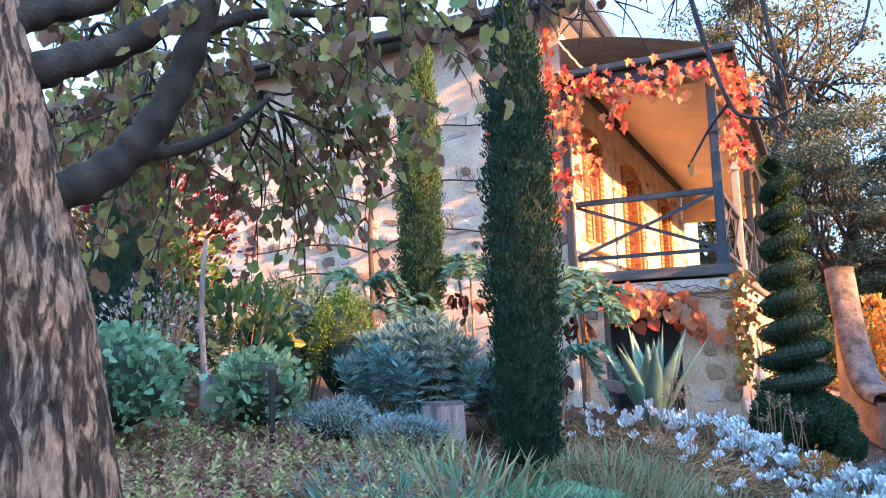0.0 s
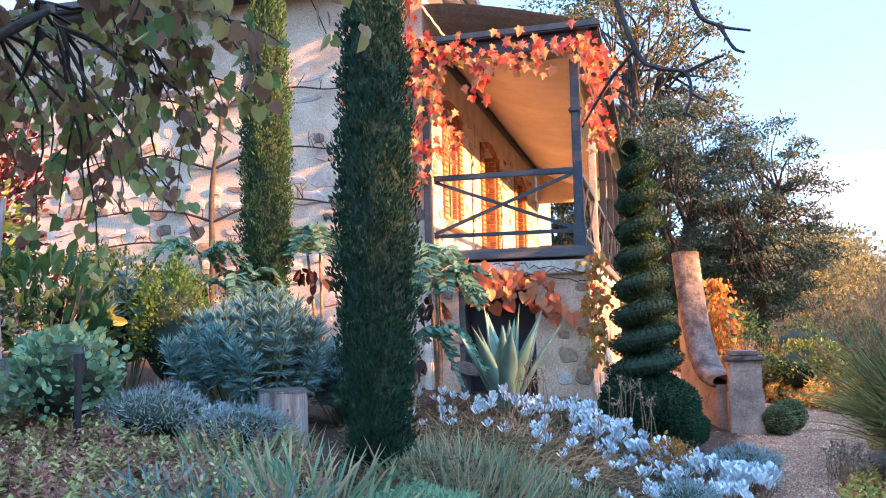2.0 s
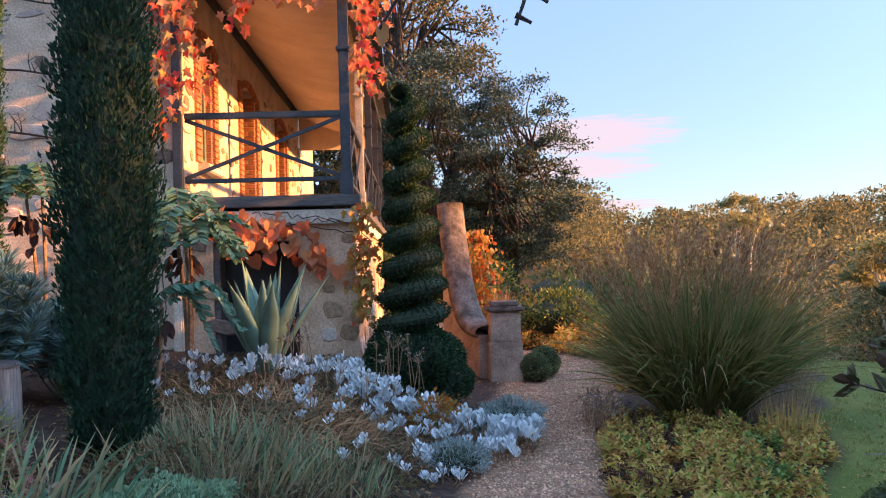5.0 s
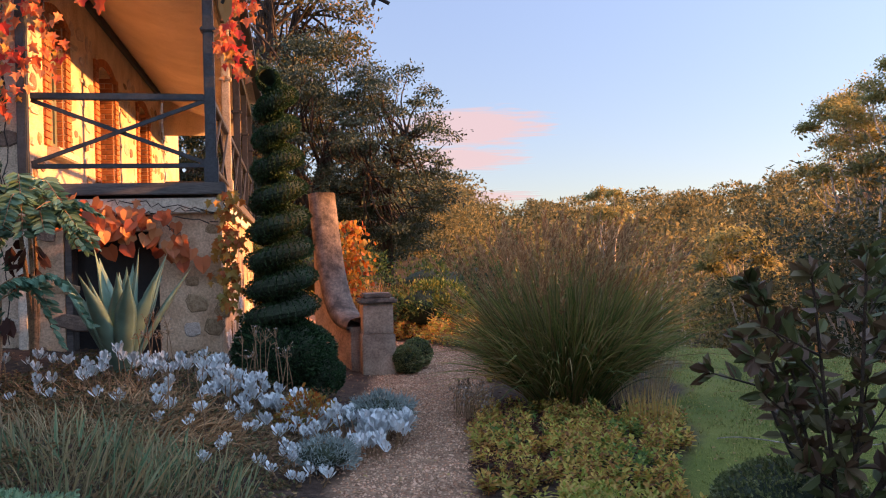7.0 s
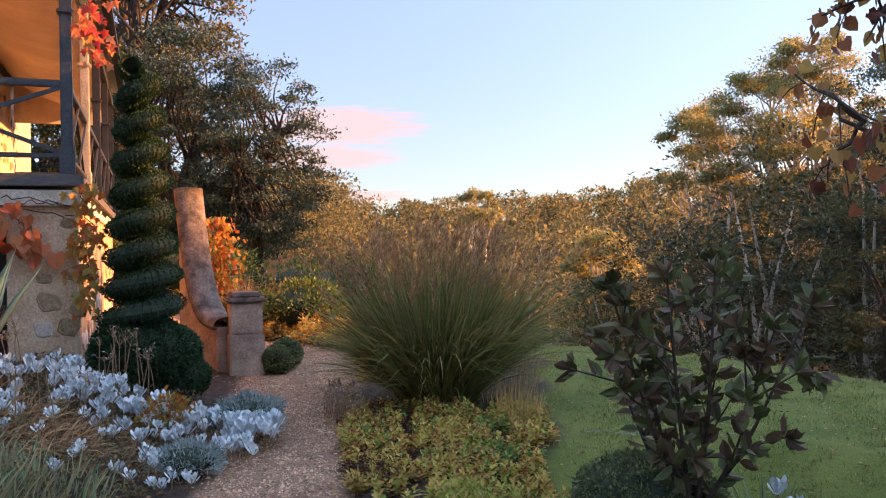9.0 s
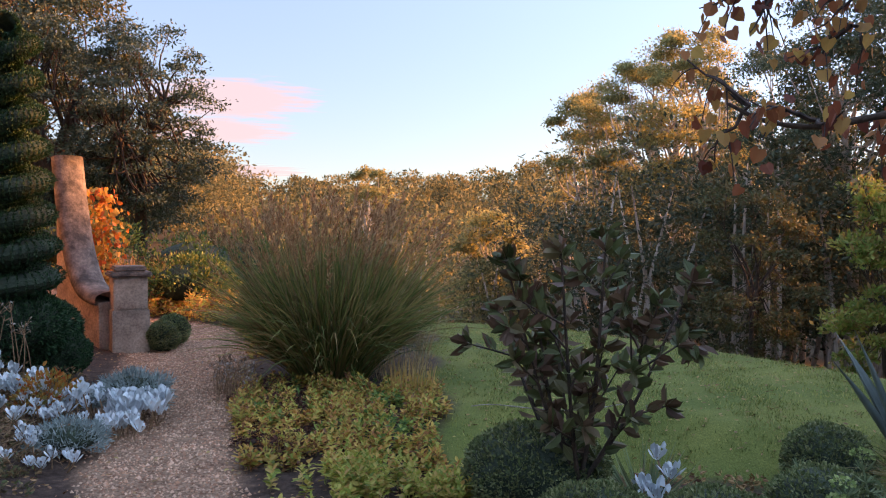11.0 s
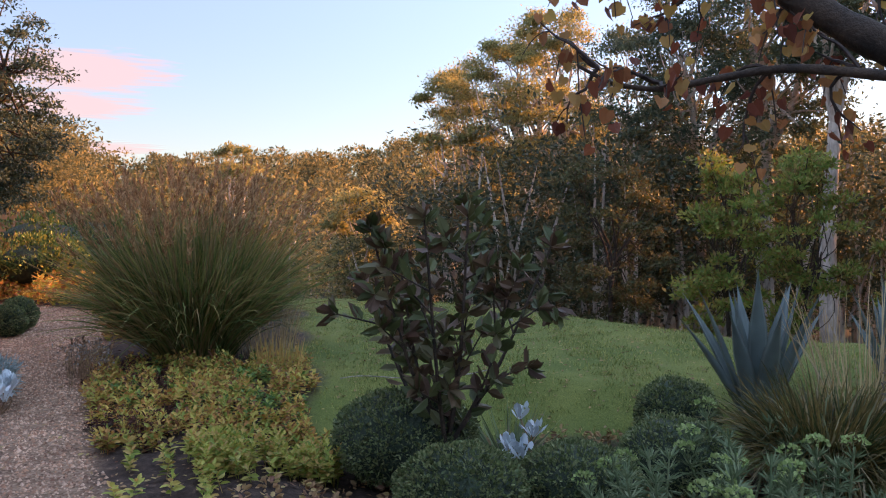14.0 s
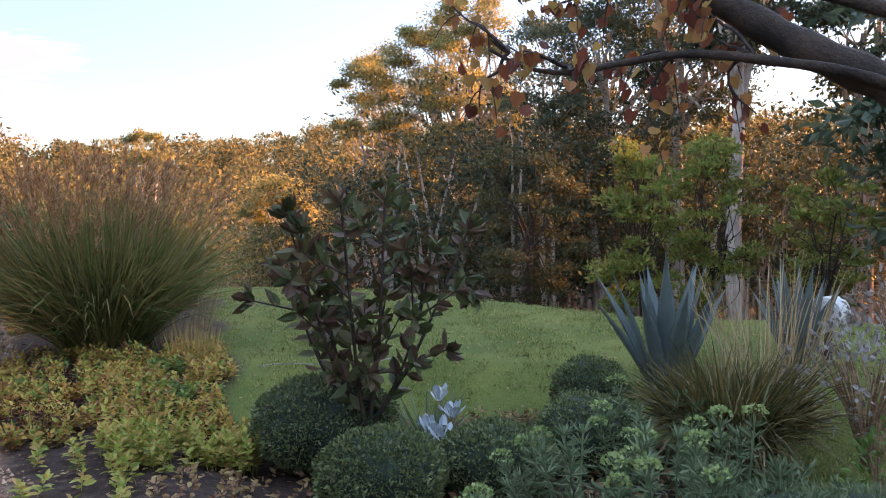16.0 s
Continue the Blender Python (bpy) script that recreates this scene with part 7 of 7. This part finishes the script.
strap_clump("feather_grass", (6.62, 6.75), 0.28, 170, 0.80, 0.005, L_FEATHER, "fine straw-coloured grass at the lawn's edge", 199, 0.25, 0.4)
strap_clump("rust_grass", (9.2, 15.6), 0.7, 900, 1.25, 0.012, L_PLUME, "rust-brown ornamental grass beside the far path", 200, 0.2, 0.5)
for k, (x, y, w, tl) in enumerate(((9.6, 14.6, 0.9, 1.1), (10.9, 16.4, 1.2, 1.5), (9.0, 17.4, 1.2, 1.6), (12.6, 17.2, 1.3, 1.5), (7.6, 18.6, 1.2, 1.7))):
    shrub("border_shrub", (x, y), w, tl, OVAL, 0.075, 2600, L_GREENDARK, "dark green leafy shrub closing the border", 240 + k, group="border shrubs", clump=60)
for k, (x, y) in enumerate(((5.15, 7.55), (5.35, 7.85), (4.95, 7.3))):
    seed_stalks((x, y), 16, 0.20, 0.34, "dark spent flower heads beside the path", 201 + k)

# lawn-side bed, nearest the second tree
for k, (x, y, w, tl, n, hd) in enumerate(((4.35, 2.25, 0.42, 0.58, 15, 6), (4.15, 1.72, 0.40, 0.70, 15, 5), (3.60, 2.50, 0.32, 0.40, 11, 3), (5.10, 1.95, 0.38, 0.68, 13, 6), (4.75, 1.45, 0.35, 0.55, 13, 3), (3.72, 1.95, 0.35, 0.44, 13, 2), (5.35, 2.5, 0.3, 0.5, 9, 4))):
    bottlebrush("lime_spurge", (x, y), w, tl, n, L_SPURGE, "grey-green spurge with pale lime flower heads", 210 + k, hd, L_LIME, 0.085)
strap_clump("sedge_clump", (5.58, 1.54), 0.20, 3000, 0.98, 0.012, L_CAREX, "broad arching olive sedge clump", 220, 0.75, 0.60, k=7)
strap_clump("feather_grass", (6.30, 1.35), 0.24, 130, 1.45, 0.008, L_FEATHER, "tall golden feather grass stems behind the sedge", 221, 0.25, 0.32)
shrub("wiry_shrub", (5.85, 0.72), 0.50, 0.95, OVAL, 0.05, 620, L_WIRY, "dry grey twiggy shrub with withered leaves", 222, stems=70, core=False)
shrub("wiry_shrub", (6.6, 0.35), 0.50, 1.1, OVAL, 0.05, 500, L_WIRY, "dry grey twiggy shrub with withered leaves", 223, stems=60, core=False)
for k, (x, y) in enumerate(((4.00, 1.02), (3.95, 1.42), (4.5, 0.85), (3.75, 0.7), (4.4, 1.2))):
    shrub("grey_cushion", (x, y), 0.30, 0.32, OVAL if k % 2 else NEEDLE, 0.05, 1700, L_GREY if k % 2 else L_SPURGE, "low grey-green cushion plant", 224 + k)
shrub("lime_shoots", (4.95, 0.75), 0.16, 0.50, OVAL, 0.05, 160, L_GOLDBOX, "upright lime-green leafy shoots", 230, core=False)

# ---- climbers on the house ----
def vine(name, label, runs, leaf, mat, seed, per=7, spread=0.09, woody=True, shape=LOBED):
    """A climber: thin stems along runs in house space, with large hanging leaves."""
    rng = np.random.default_rng(seed)
    ob = thing(name, HOUSE_AT, label, "climber", turn=HOUSE_TURN)
    tubes, pos, way = [], [], []
    for pts, n in runs:
        ln = bend(pts, 8)
        ln[1:-1] += rng.normal(size=ln[1:-1].shape) * 0.02
        tubes.append(tube(ln, np.full(len(ln), 0.006), 4))
        i = rng.integers(len(ln), size=n * per)
        pos.append(ln[i] + rng.normal(size=(len(i), 3)) * np.array([spread, 0.05, spread]) + np.array([0, -0.05, -0.04]))
        way.append(np.stack([rng.normal(size=len(i)) * 0.45, -0.25 + rng.normal(size=len(i)) * 0.3, -np.ones(len(i))], -1))
    V, F = join(tubes)
    piece("stem_cluster", V, F, M_TWIG if woody else M_DRY, ob)
    P, W = np.concatenate(pos), np.concatenate(way)
    put_leaves("leaves", ob, shape, P, W, rng.uniform(0.6, 1.25, len(P)) * leaf, mat, rng, face=np.stack([rng.normal(size=len(P)) * 0.4, np.full(len(P), -1.0), rng.normal(size=len(P)) * 0.3], -1))
    return ob


T = 5.02
vine("red_vine", "red and orange vine hanging along the verandah eave",
     [([(-0.35, -0.14, T + 0.1), (0.3, -0.16, T + 0.12), (1.0, -0.16, T - 0.02), (1.6, -0.16, T - 0.05), (2.05, -0.14, T + 0.02)], 15),
      ([(0.1, -0.14, T), (0.22, -0.14, T - 0.4), (0.35, -0.14, T - 0.8), (0.3, -0.14, T - 1.2)], 6),
      ([(0.75, -0.14, T), (0.85, -0.14, T - 0.3), (0.8, -0.14, T - 0.5)], 3),
      ([(-0.12, -0.12, 5.9), (-0.15, -0.12, 5.0), (-0.12, -0.12, 4.2), (-0.08, -0.12, 3.3)], 10),
      ([(-0.5, -0.1, 5.6), (-0.35, -0.1, 5.2), (-0.2, -0.1, 4.9)], 5)], 0.12, L_VINE, 301, 11, 0.12)
vine("red_vine", "scarlet vine trailing down the verandah corner post",
     [([(2.15, -0.12, T + 0.05), (2.25, -0.06, T - 0.4), (2.22, 0.0, T - 0.85), (2.3, 0.05, T - 1.2)], 9), ([(2.1, -0.1, T), (2.4, 0.3, T - 0.1), (2.35, 0.9, T - 0.3)], 5)], 0.10, L_VINE, 302, 12, 0.09)
vine("red_vine", "large rust-red vine leaves over the dark doorway",
     [([(0.42, -0.14, 2.26), (0.75, -0.16, 2.22), (1.1, -0.16, 2.16), (1.45, -0.14, 2.12)], 7), ([(0.62, -0.16, 2.2), (0.8, -0.18, 2.05), (1.05, -0.16, 2.0)], 4), ([(1.45, -0.12, 2.1), (1.65, -0.12, 1.9), (1.75, -0.12, 1.75)], 2), ([(1.5, -0.12, 1.85), (1.6, -0.12, 1.65)], 1)], 0.16, L_VINE_RUST, 303, 6, 0.09, shape=HEART)
vine("gold_vine", "orange and yellow creeper at the verandah's corner",
     [([(2.12, -0.08, 2.3), (2.2, -0.06, 2.0), (2.16, -0.06, 1.7)], 9), ([(2.12, -0.08, 1.7), (2.16, -0.06, 1.4), (2.14, -0.06, 1.1)], 7)], 0.085, L_VINE_GOLD, 304, 11, 0.09)
vine("bare_vine", "bare tangled vine stems along the pale band",
     [([(0.9, -0.10, 2.30), (1.3, -0.12, 2.26), (1.8, -0.12, 2.22), (2.1, -0.10, 2.12)], 1), ([(1.0, -0.11, 2.18), (1.5, -0.12, 2.12), (2.05, -0.10, 2.06)], 0), ([(1.1, -0.11, 2.10), (1.6, -0.12, 2.20), (2.05, -0.10, 2.16)], 0),
      ([(-0.12, -0.06, 0.8), (-0.15, -0.06, 2.0), (-0.10, -0.06, 3.2), (-0.14, -0.06, 4.6)], 1), ([(-0.22, -0.06, 0.8), (-0.18, -0.06, 2.2), (-0.24, -0.06, 3.6), (-0.15, -0.06, 5.2)], 1), ([(-0.8, -0.06, 4.75), (-0.75, -0.06, 5.0), (-0.7, -0.06, 5.4)], 1)], 0.10, L_VINE, 305, 2, 0.05)
vine("red_vine", "few scarlet leaves against the pale side wall", [([(-1.05, -0.05, 4.3), (-1.0, -0.06, 4.6), (-0.95, -0.06, 4.9)], 3), ([(-0.45, -0.05, 4.3), (-0.5, -0.05, 5.1), (-0.4, -0.05, 5.8)], 6)], 0.13, L_VINE, 306, 3, 0.08)

creeper = thing("gold_vine", (6.95, 13.05, 0.1), "orange and yellow creeper behind the stair parapet", "climber")
rng_c = np.random.default_rng(307)
V, F = tube(bend([(0, 0, 0), (0.05, 0, 0.8), (0.0, 0.02, 1.6), (0.05, 0, 2.1)], 6), np.linspace(0.02, 0.01, 19), 6)
piece("stem_cluster", V, F, M_DRY, creeper)
n = 420
P = np.stack([rng_c.normal(size=n) * 0.14, rng_c.normal(size=n) * 0.14, rng_c.uniform(0.7, 2.15, n)], -1)
put_leaves("leaves", creeper, HEART, P, rng_c.normal(size=(n, 3)) * 0.5 + np.array([0, 0, -0.8]), rng_c.uniform(0.06, 0.11, n), L_VINE_GOLD, rng_c)


def espalier():
    """Bare trained fruit tree flat against the side wall."""
    rng = np.random.default_rng(310)
    x0 = -3.05
    ob = thing("espalier_tree", HOUSE_AT, "bare espaliered fruit tree trained on the stone wall", "tree", turn=HOUSE_TURN)
    trunk = bend([(x0 - 0.06, -0.12, 0.7), (x0, -0.09, 2.2), (x0 - 0.02, -0.09, 3.4), (x0 + 0.08, -0.09, 4.2), (x0 + 0.16, -0.09, 4.72)], 8)
    V, F = tube(trunk, np.linspace(0.048, 0.022, len(trunk)), 10)
    piece("trunk", V, F, M_TWIG, ob, smooth=True)
    for z, w in ((2.62, 2.4), (3.12, 2.4), (3.86, 2.2), (4.68, 2.1)):
        for s in (-1, 1):
            pts = [(x0 + s * u, -0.075 + rng.normal() * 0.01, z + 0.10 * math.sin(u * 1.8) + 0.08 * u - 0.02 + rng.normal() * 0.02) for u in np.linspace(0, w, 6)]
            pts[0] = (x0 + (0.16 if z > 4.5 else 0.0), -0.085, z - 0.08)
            ln = bend(pts, 6)
            tubes = [tube(ln, np.linspace(0.020, 0.008, len(ln)), 6)]
            for k in range(16):
                i = rng.integers(2, len(ln) - 1)
                e = ln[i] + np.array([rng.normal() * 0.06, -0.02, rng.uniform(0.06, 0.24)])
                mid = (ln[i] + e) / 2 + rng.normal(size=3) * 0.02
                tubes.append(tube([ln[i], mid, e], [0.007, 0.006, 0.004], 4))
                tubes.append(tube([mid, mid + np.array([rng.normal() * 0.06, 0, 0.07])], [0.005, 0.003], 4))
            V, F = join(tubes)
            piece("branch", V, F, M_TWIG, ob)


espalier()

# ---- odds and ends ----
drum = thing("garden_pot", (7.75, 0.88, h(7.75, 0.88)), "small white rounded pot lying among the agaves", "pot")
bm = bmesh.new()
bmesh.ops.create_cone(bm, cap_ends=True, segments=28, radius1=0.15, radius2=0.13, depth=0.34, matrix=pose(0, 0, 0.42, 90, 0, 70))
bmesh.ops.bevel(bm, geom=[e for e in bm.edges if e.calc_face_angle(0) > 0.8], offset=0.02, segments=2, affect="EDGES")
part("body", bm, M_WHITE, drum)
part("stand", box_bm((0.06, 0.06, 0.30), (0, 0, 0.13), 0.01), M_DECK, drum)
stone = thing("flat_stone", (4.55, 4.62, h(4.55, 4.62)), "flat pale stone lying at the lawn's edge", "stone")
part("slab", box_bm((0.16, 0.09, 0.03), (0, 0, 0.10), 0.01), M_WHITE, stone)
hose = thing("garden_hose", (0, 0, 0), "thin pale hose lying across the lawn", "hose")
hl = np.array([(6.0 + 0.9 * s, 5.4 - 0.9 * s + 0.15 * math.sin(s * 5)) for s in np.linspace(0, 1, 24)])
V, F = tube(np.concatenate([hl, (height(hl[:, 0], hl[:, 1]) + 0.03)[:, None]], 1), np.full(24, 0.005), 6)
piece("tube", V, F, M_STUMP, hose)
urn = thing("terracotta_pot", HOUSE_AT, "terracotta pot standing on the verandah floor", "pot", turn=HOUSE_TURN)
bm = bmesh.new()
bmesh.ops.create_cone(bm, cap_ends=True, segments=28, radius1=0.13, radius2=0.20, depth=0.30, matrix=Matrix.Translation((0.55, 3.6, DECK + 0.15)))
bmesh.ops.create_cone(bm, cap_ends=True, segments=28, radius1=0.215, radius2=0.215, depth=0.05, matrix=Matrix.Translation((0.55, 3.6, DECK + 0.29)))
part("body", bm, M_BRICK, urn)


def turf():
    """Short grass over the nearer lawn."""
    rng = np.random.default_rng(320)
    n = 190000
    a, r = radians(1) * rng.uniform(28, 100, n), 4.0 + 9.5 * rng.uniform(0, 1, n) ** 0.8
    x, y = np.sin(a) * r + 0.3, np.cos(a) * r + 1.3
    tuft = np.sin(x * 11 + 2 * np.sin(y * 5)) * np.cos(y * 13 + np.sin(x * 7)) + 0.7 * np.sin(x * 3.1 - y * 4.7)
    ok = (lawn_mask(x, y) > 0.5) & (tuft + rng.normal(size=n) * 0.5 > -0.1)
    x, y = x[ok], y[ok]
    n = len(x)
    way = np.stack([rng.normal(size=n) * 0.45, rng.normal(size=n) * 0.45, np.ones(n)], -1)
    V, F = scatter(NEEDLE, np.stack([x, y, height(x, y) - 0.003], -1), way, rng.uniform(0.018, 0.05, n), rng=rng)
    tagged(piece("turf", V, F, L_TURF), "short mown green lawn grass", "grass", kind="stuff")


def litter():
    """Fallen leaves on lawn, path and mulch."""
    rng = np.random.default_rng(321)
    n = 8500
    a, r = radians(1) * rng.uniform(-10, 100, n), 3.0 + 11 * rng.uniform(0, 1, n) ** 0.8
    x, y = np.sin(a) * r + 0.3, np.cos(a) * r + 1.3
    g = np.abs(path_side(x, y)[0]) < path_side(x, y)[1] * 0.9
    ok = ~g | (rng.random(n) < 0.35)
    x, y = x[ok], y[ok]
    n = len(x)
    way = np.stack([rng.normal(size=n), rng.normal(size=n), rng.normal(size=n) * 0.12], -1)
    V, F = scatter(OVAL, np.stack([x, y, height(x, y) + 0.014], -1), way, rng.uniform(0.02, 0.05, n), rng=rng, face=np.tile([0, 0, 1.0], (n, 1)) + rng.normal(size=(n, 3)) * 0.3)
    tagged(piece("fallen_leaves", V, F, L_FALLEN), "scattered fallen brown and yellow leaves", "leaf litter", kind="stuff")


def gravel():
    """Loose stones over the nearer path."""
    rng = np.random.default_rng(322)
    n = 150000
    x, y = rng.uniform(1.0, 9.5, n), rng.uniform(2.5, 14.5, n)
    l, half = path_side(x, y)
    ok = np.abs(l) < half + rng.normal(size=n) * 0.05
    x, y = x[ok], y[ok]
    n = len(x)
    s = rng.uniform(0.006, 0.013, n) * np.where(rng.random(n) < 0.12, 1.7, 1.0)
    T = np.array([(1, 0, 0), (0, 1, 0), (-1, 0, 0), (0, -1, 0), (0.1, 0.1, 0.8)])
    Fq = np.array([(0, 1, 4), (1, 2, 4), (2, 3, 4), (3, 0, 4)])
    a = rng.uniform(0, 6.28, n)
    c, d = np.cos(a), np.sin(a)
    X = T[None, :, 0] * c[:, None] - T[None, :, 1] * d[:, None] * 0.75
    Y = T[None, :, 0] * d[:, None] + T[None, :, 1] * c[:, None] * 0.75
    V = np.stack([x[:, None] + X * s[:, None], y[:, None] + Y * s[:, None], height(x, y)[:, None] + T[None, :, 2] * s[:, None]], -1).reshape(-1, 3)
    F = (Fq[None] + (np.arange(n) * 5)[:, None, None]).reshape(-1, 3)
    m = leaf_mat("gravel_stone", [(0.12, 0.062, 0.04), (0.33, 0.185, 0.12), (0.57, 0.38, 0.27), (0.42, 0.22, 0.135), (0.20, 0.10, 0.065)], 0.9, 0.0, 2)
    tagged(piece("gravel", V, F, m), "loose pinkish gravel on the path", "gravel", kind="stuff")


turf()
litter()
gravel()


def cloud(yaw, up, wide, tall, seed):
    """A far bank of evening cloud."""
    r = 2600.0
    x, y = polar(yaw, r)
    m, t, p = nodes_of("evening_cloud")
    n = noise_of(t, 2.2, 6, 0.6, (1.0, 3.2, 1))
    n.inputs["Distortion"].default_value = 0.5
    co = t.nodes.new("ShaderNodeTexCoord")
    g = t.nodes.new("ShaderNodeTexGradient")
    g.gradient_type = "SPHERICAL"
    t.links.new(co.outputs["Object"], g.inputs[0])
    mul = t.nodes.new("ShaderNodeMath")
    mul.operation = "MULTIPLY_ADD"
    t.links.new(g.outputs["Fac"], mul.inputs[0])
    mul.inputs[1].default_value = 0.9
    t.links.new(n.outputs[0], mul.inputs[2])
    alpha = ramp(t, mul.outputs[0], [(0.68, (0, 0, 0)), (0.95, (0.85, 0.85, 0.85))])
    em = t.nodes.new("ShaderNodeEmission")
    em.inputs[0].default_value, em.inputs[1].default_value = (0.62, 0.48, 0.51, 1), 0.25
    tr = t.nodes.new("ShaderNodeBsdfTransparent")
    mx = t.nodes.new("ShaderNodeMixShader")
    t.links.new(alpha, mx.inputs[0])
    t.links.new(tr.outputs[0], mx.inputs[1])
    t.links.new(em.outputs[0], mx.inputs[2])
    t.links.new(mx.outputs[0], t.nodes["Material Output"].inputs[0])
    V = [(-1, -1, 0), (1, -1, 0), (1, 1, 0), (-1, 1, 0)]
    ob = piece("backdrop", V, [(0, 1, 2, 3)], m)
    ob.matrix_basis = pose(x, y, math.tan(radians(up)) * r, 90, 0, -yaw) @ Matrix.Diagonal((r * math.tan(radians(wide)), r * math.tan(radians(tall)), 1, 1))
    ob.visible_shadow = False
    tagged(ob, "low bank of pinkish evening cloud", "cloud", kind="structure")


cloud(38.0, 8.9, 7.6, 2.0, 1)
cloud(37.0, 6.7, 6.6, 1.2, 2)
cloud(38.0, 4.0, 6.0, 0.7, 3)
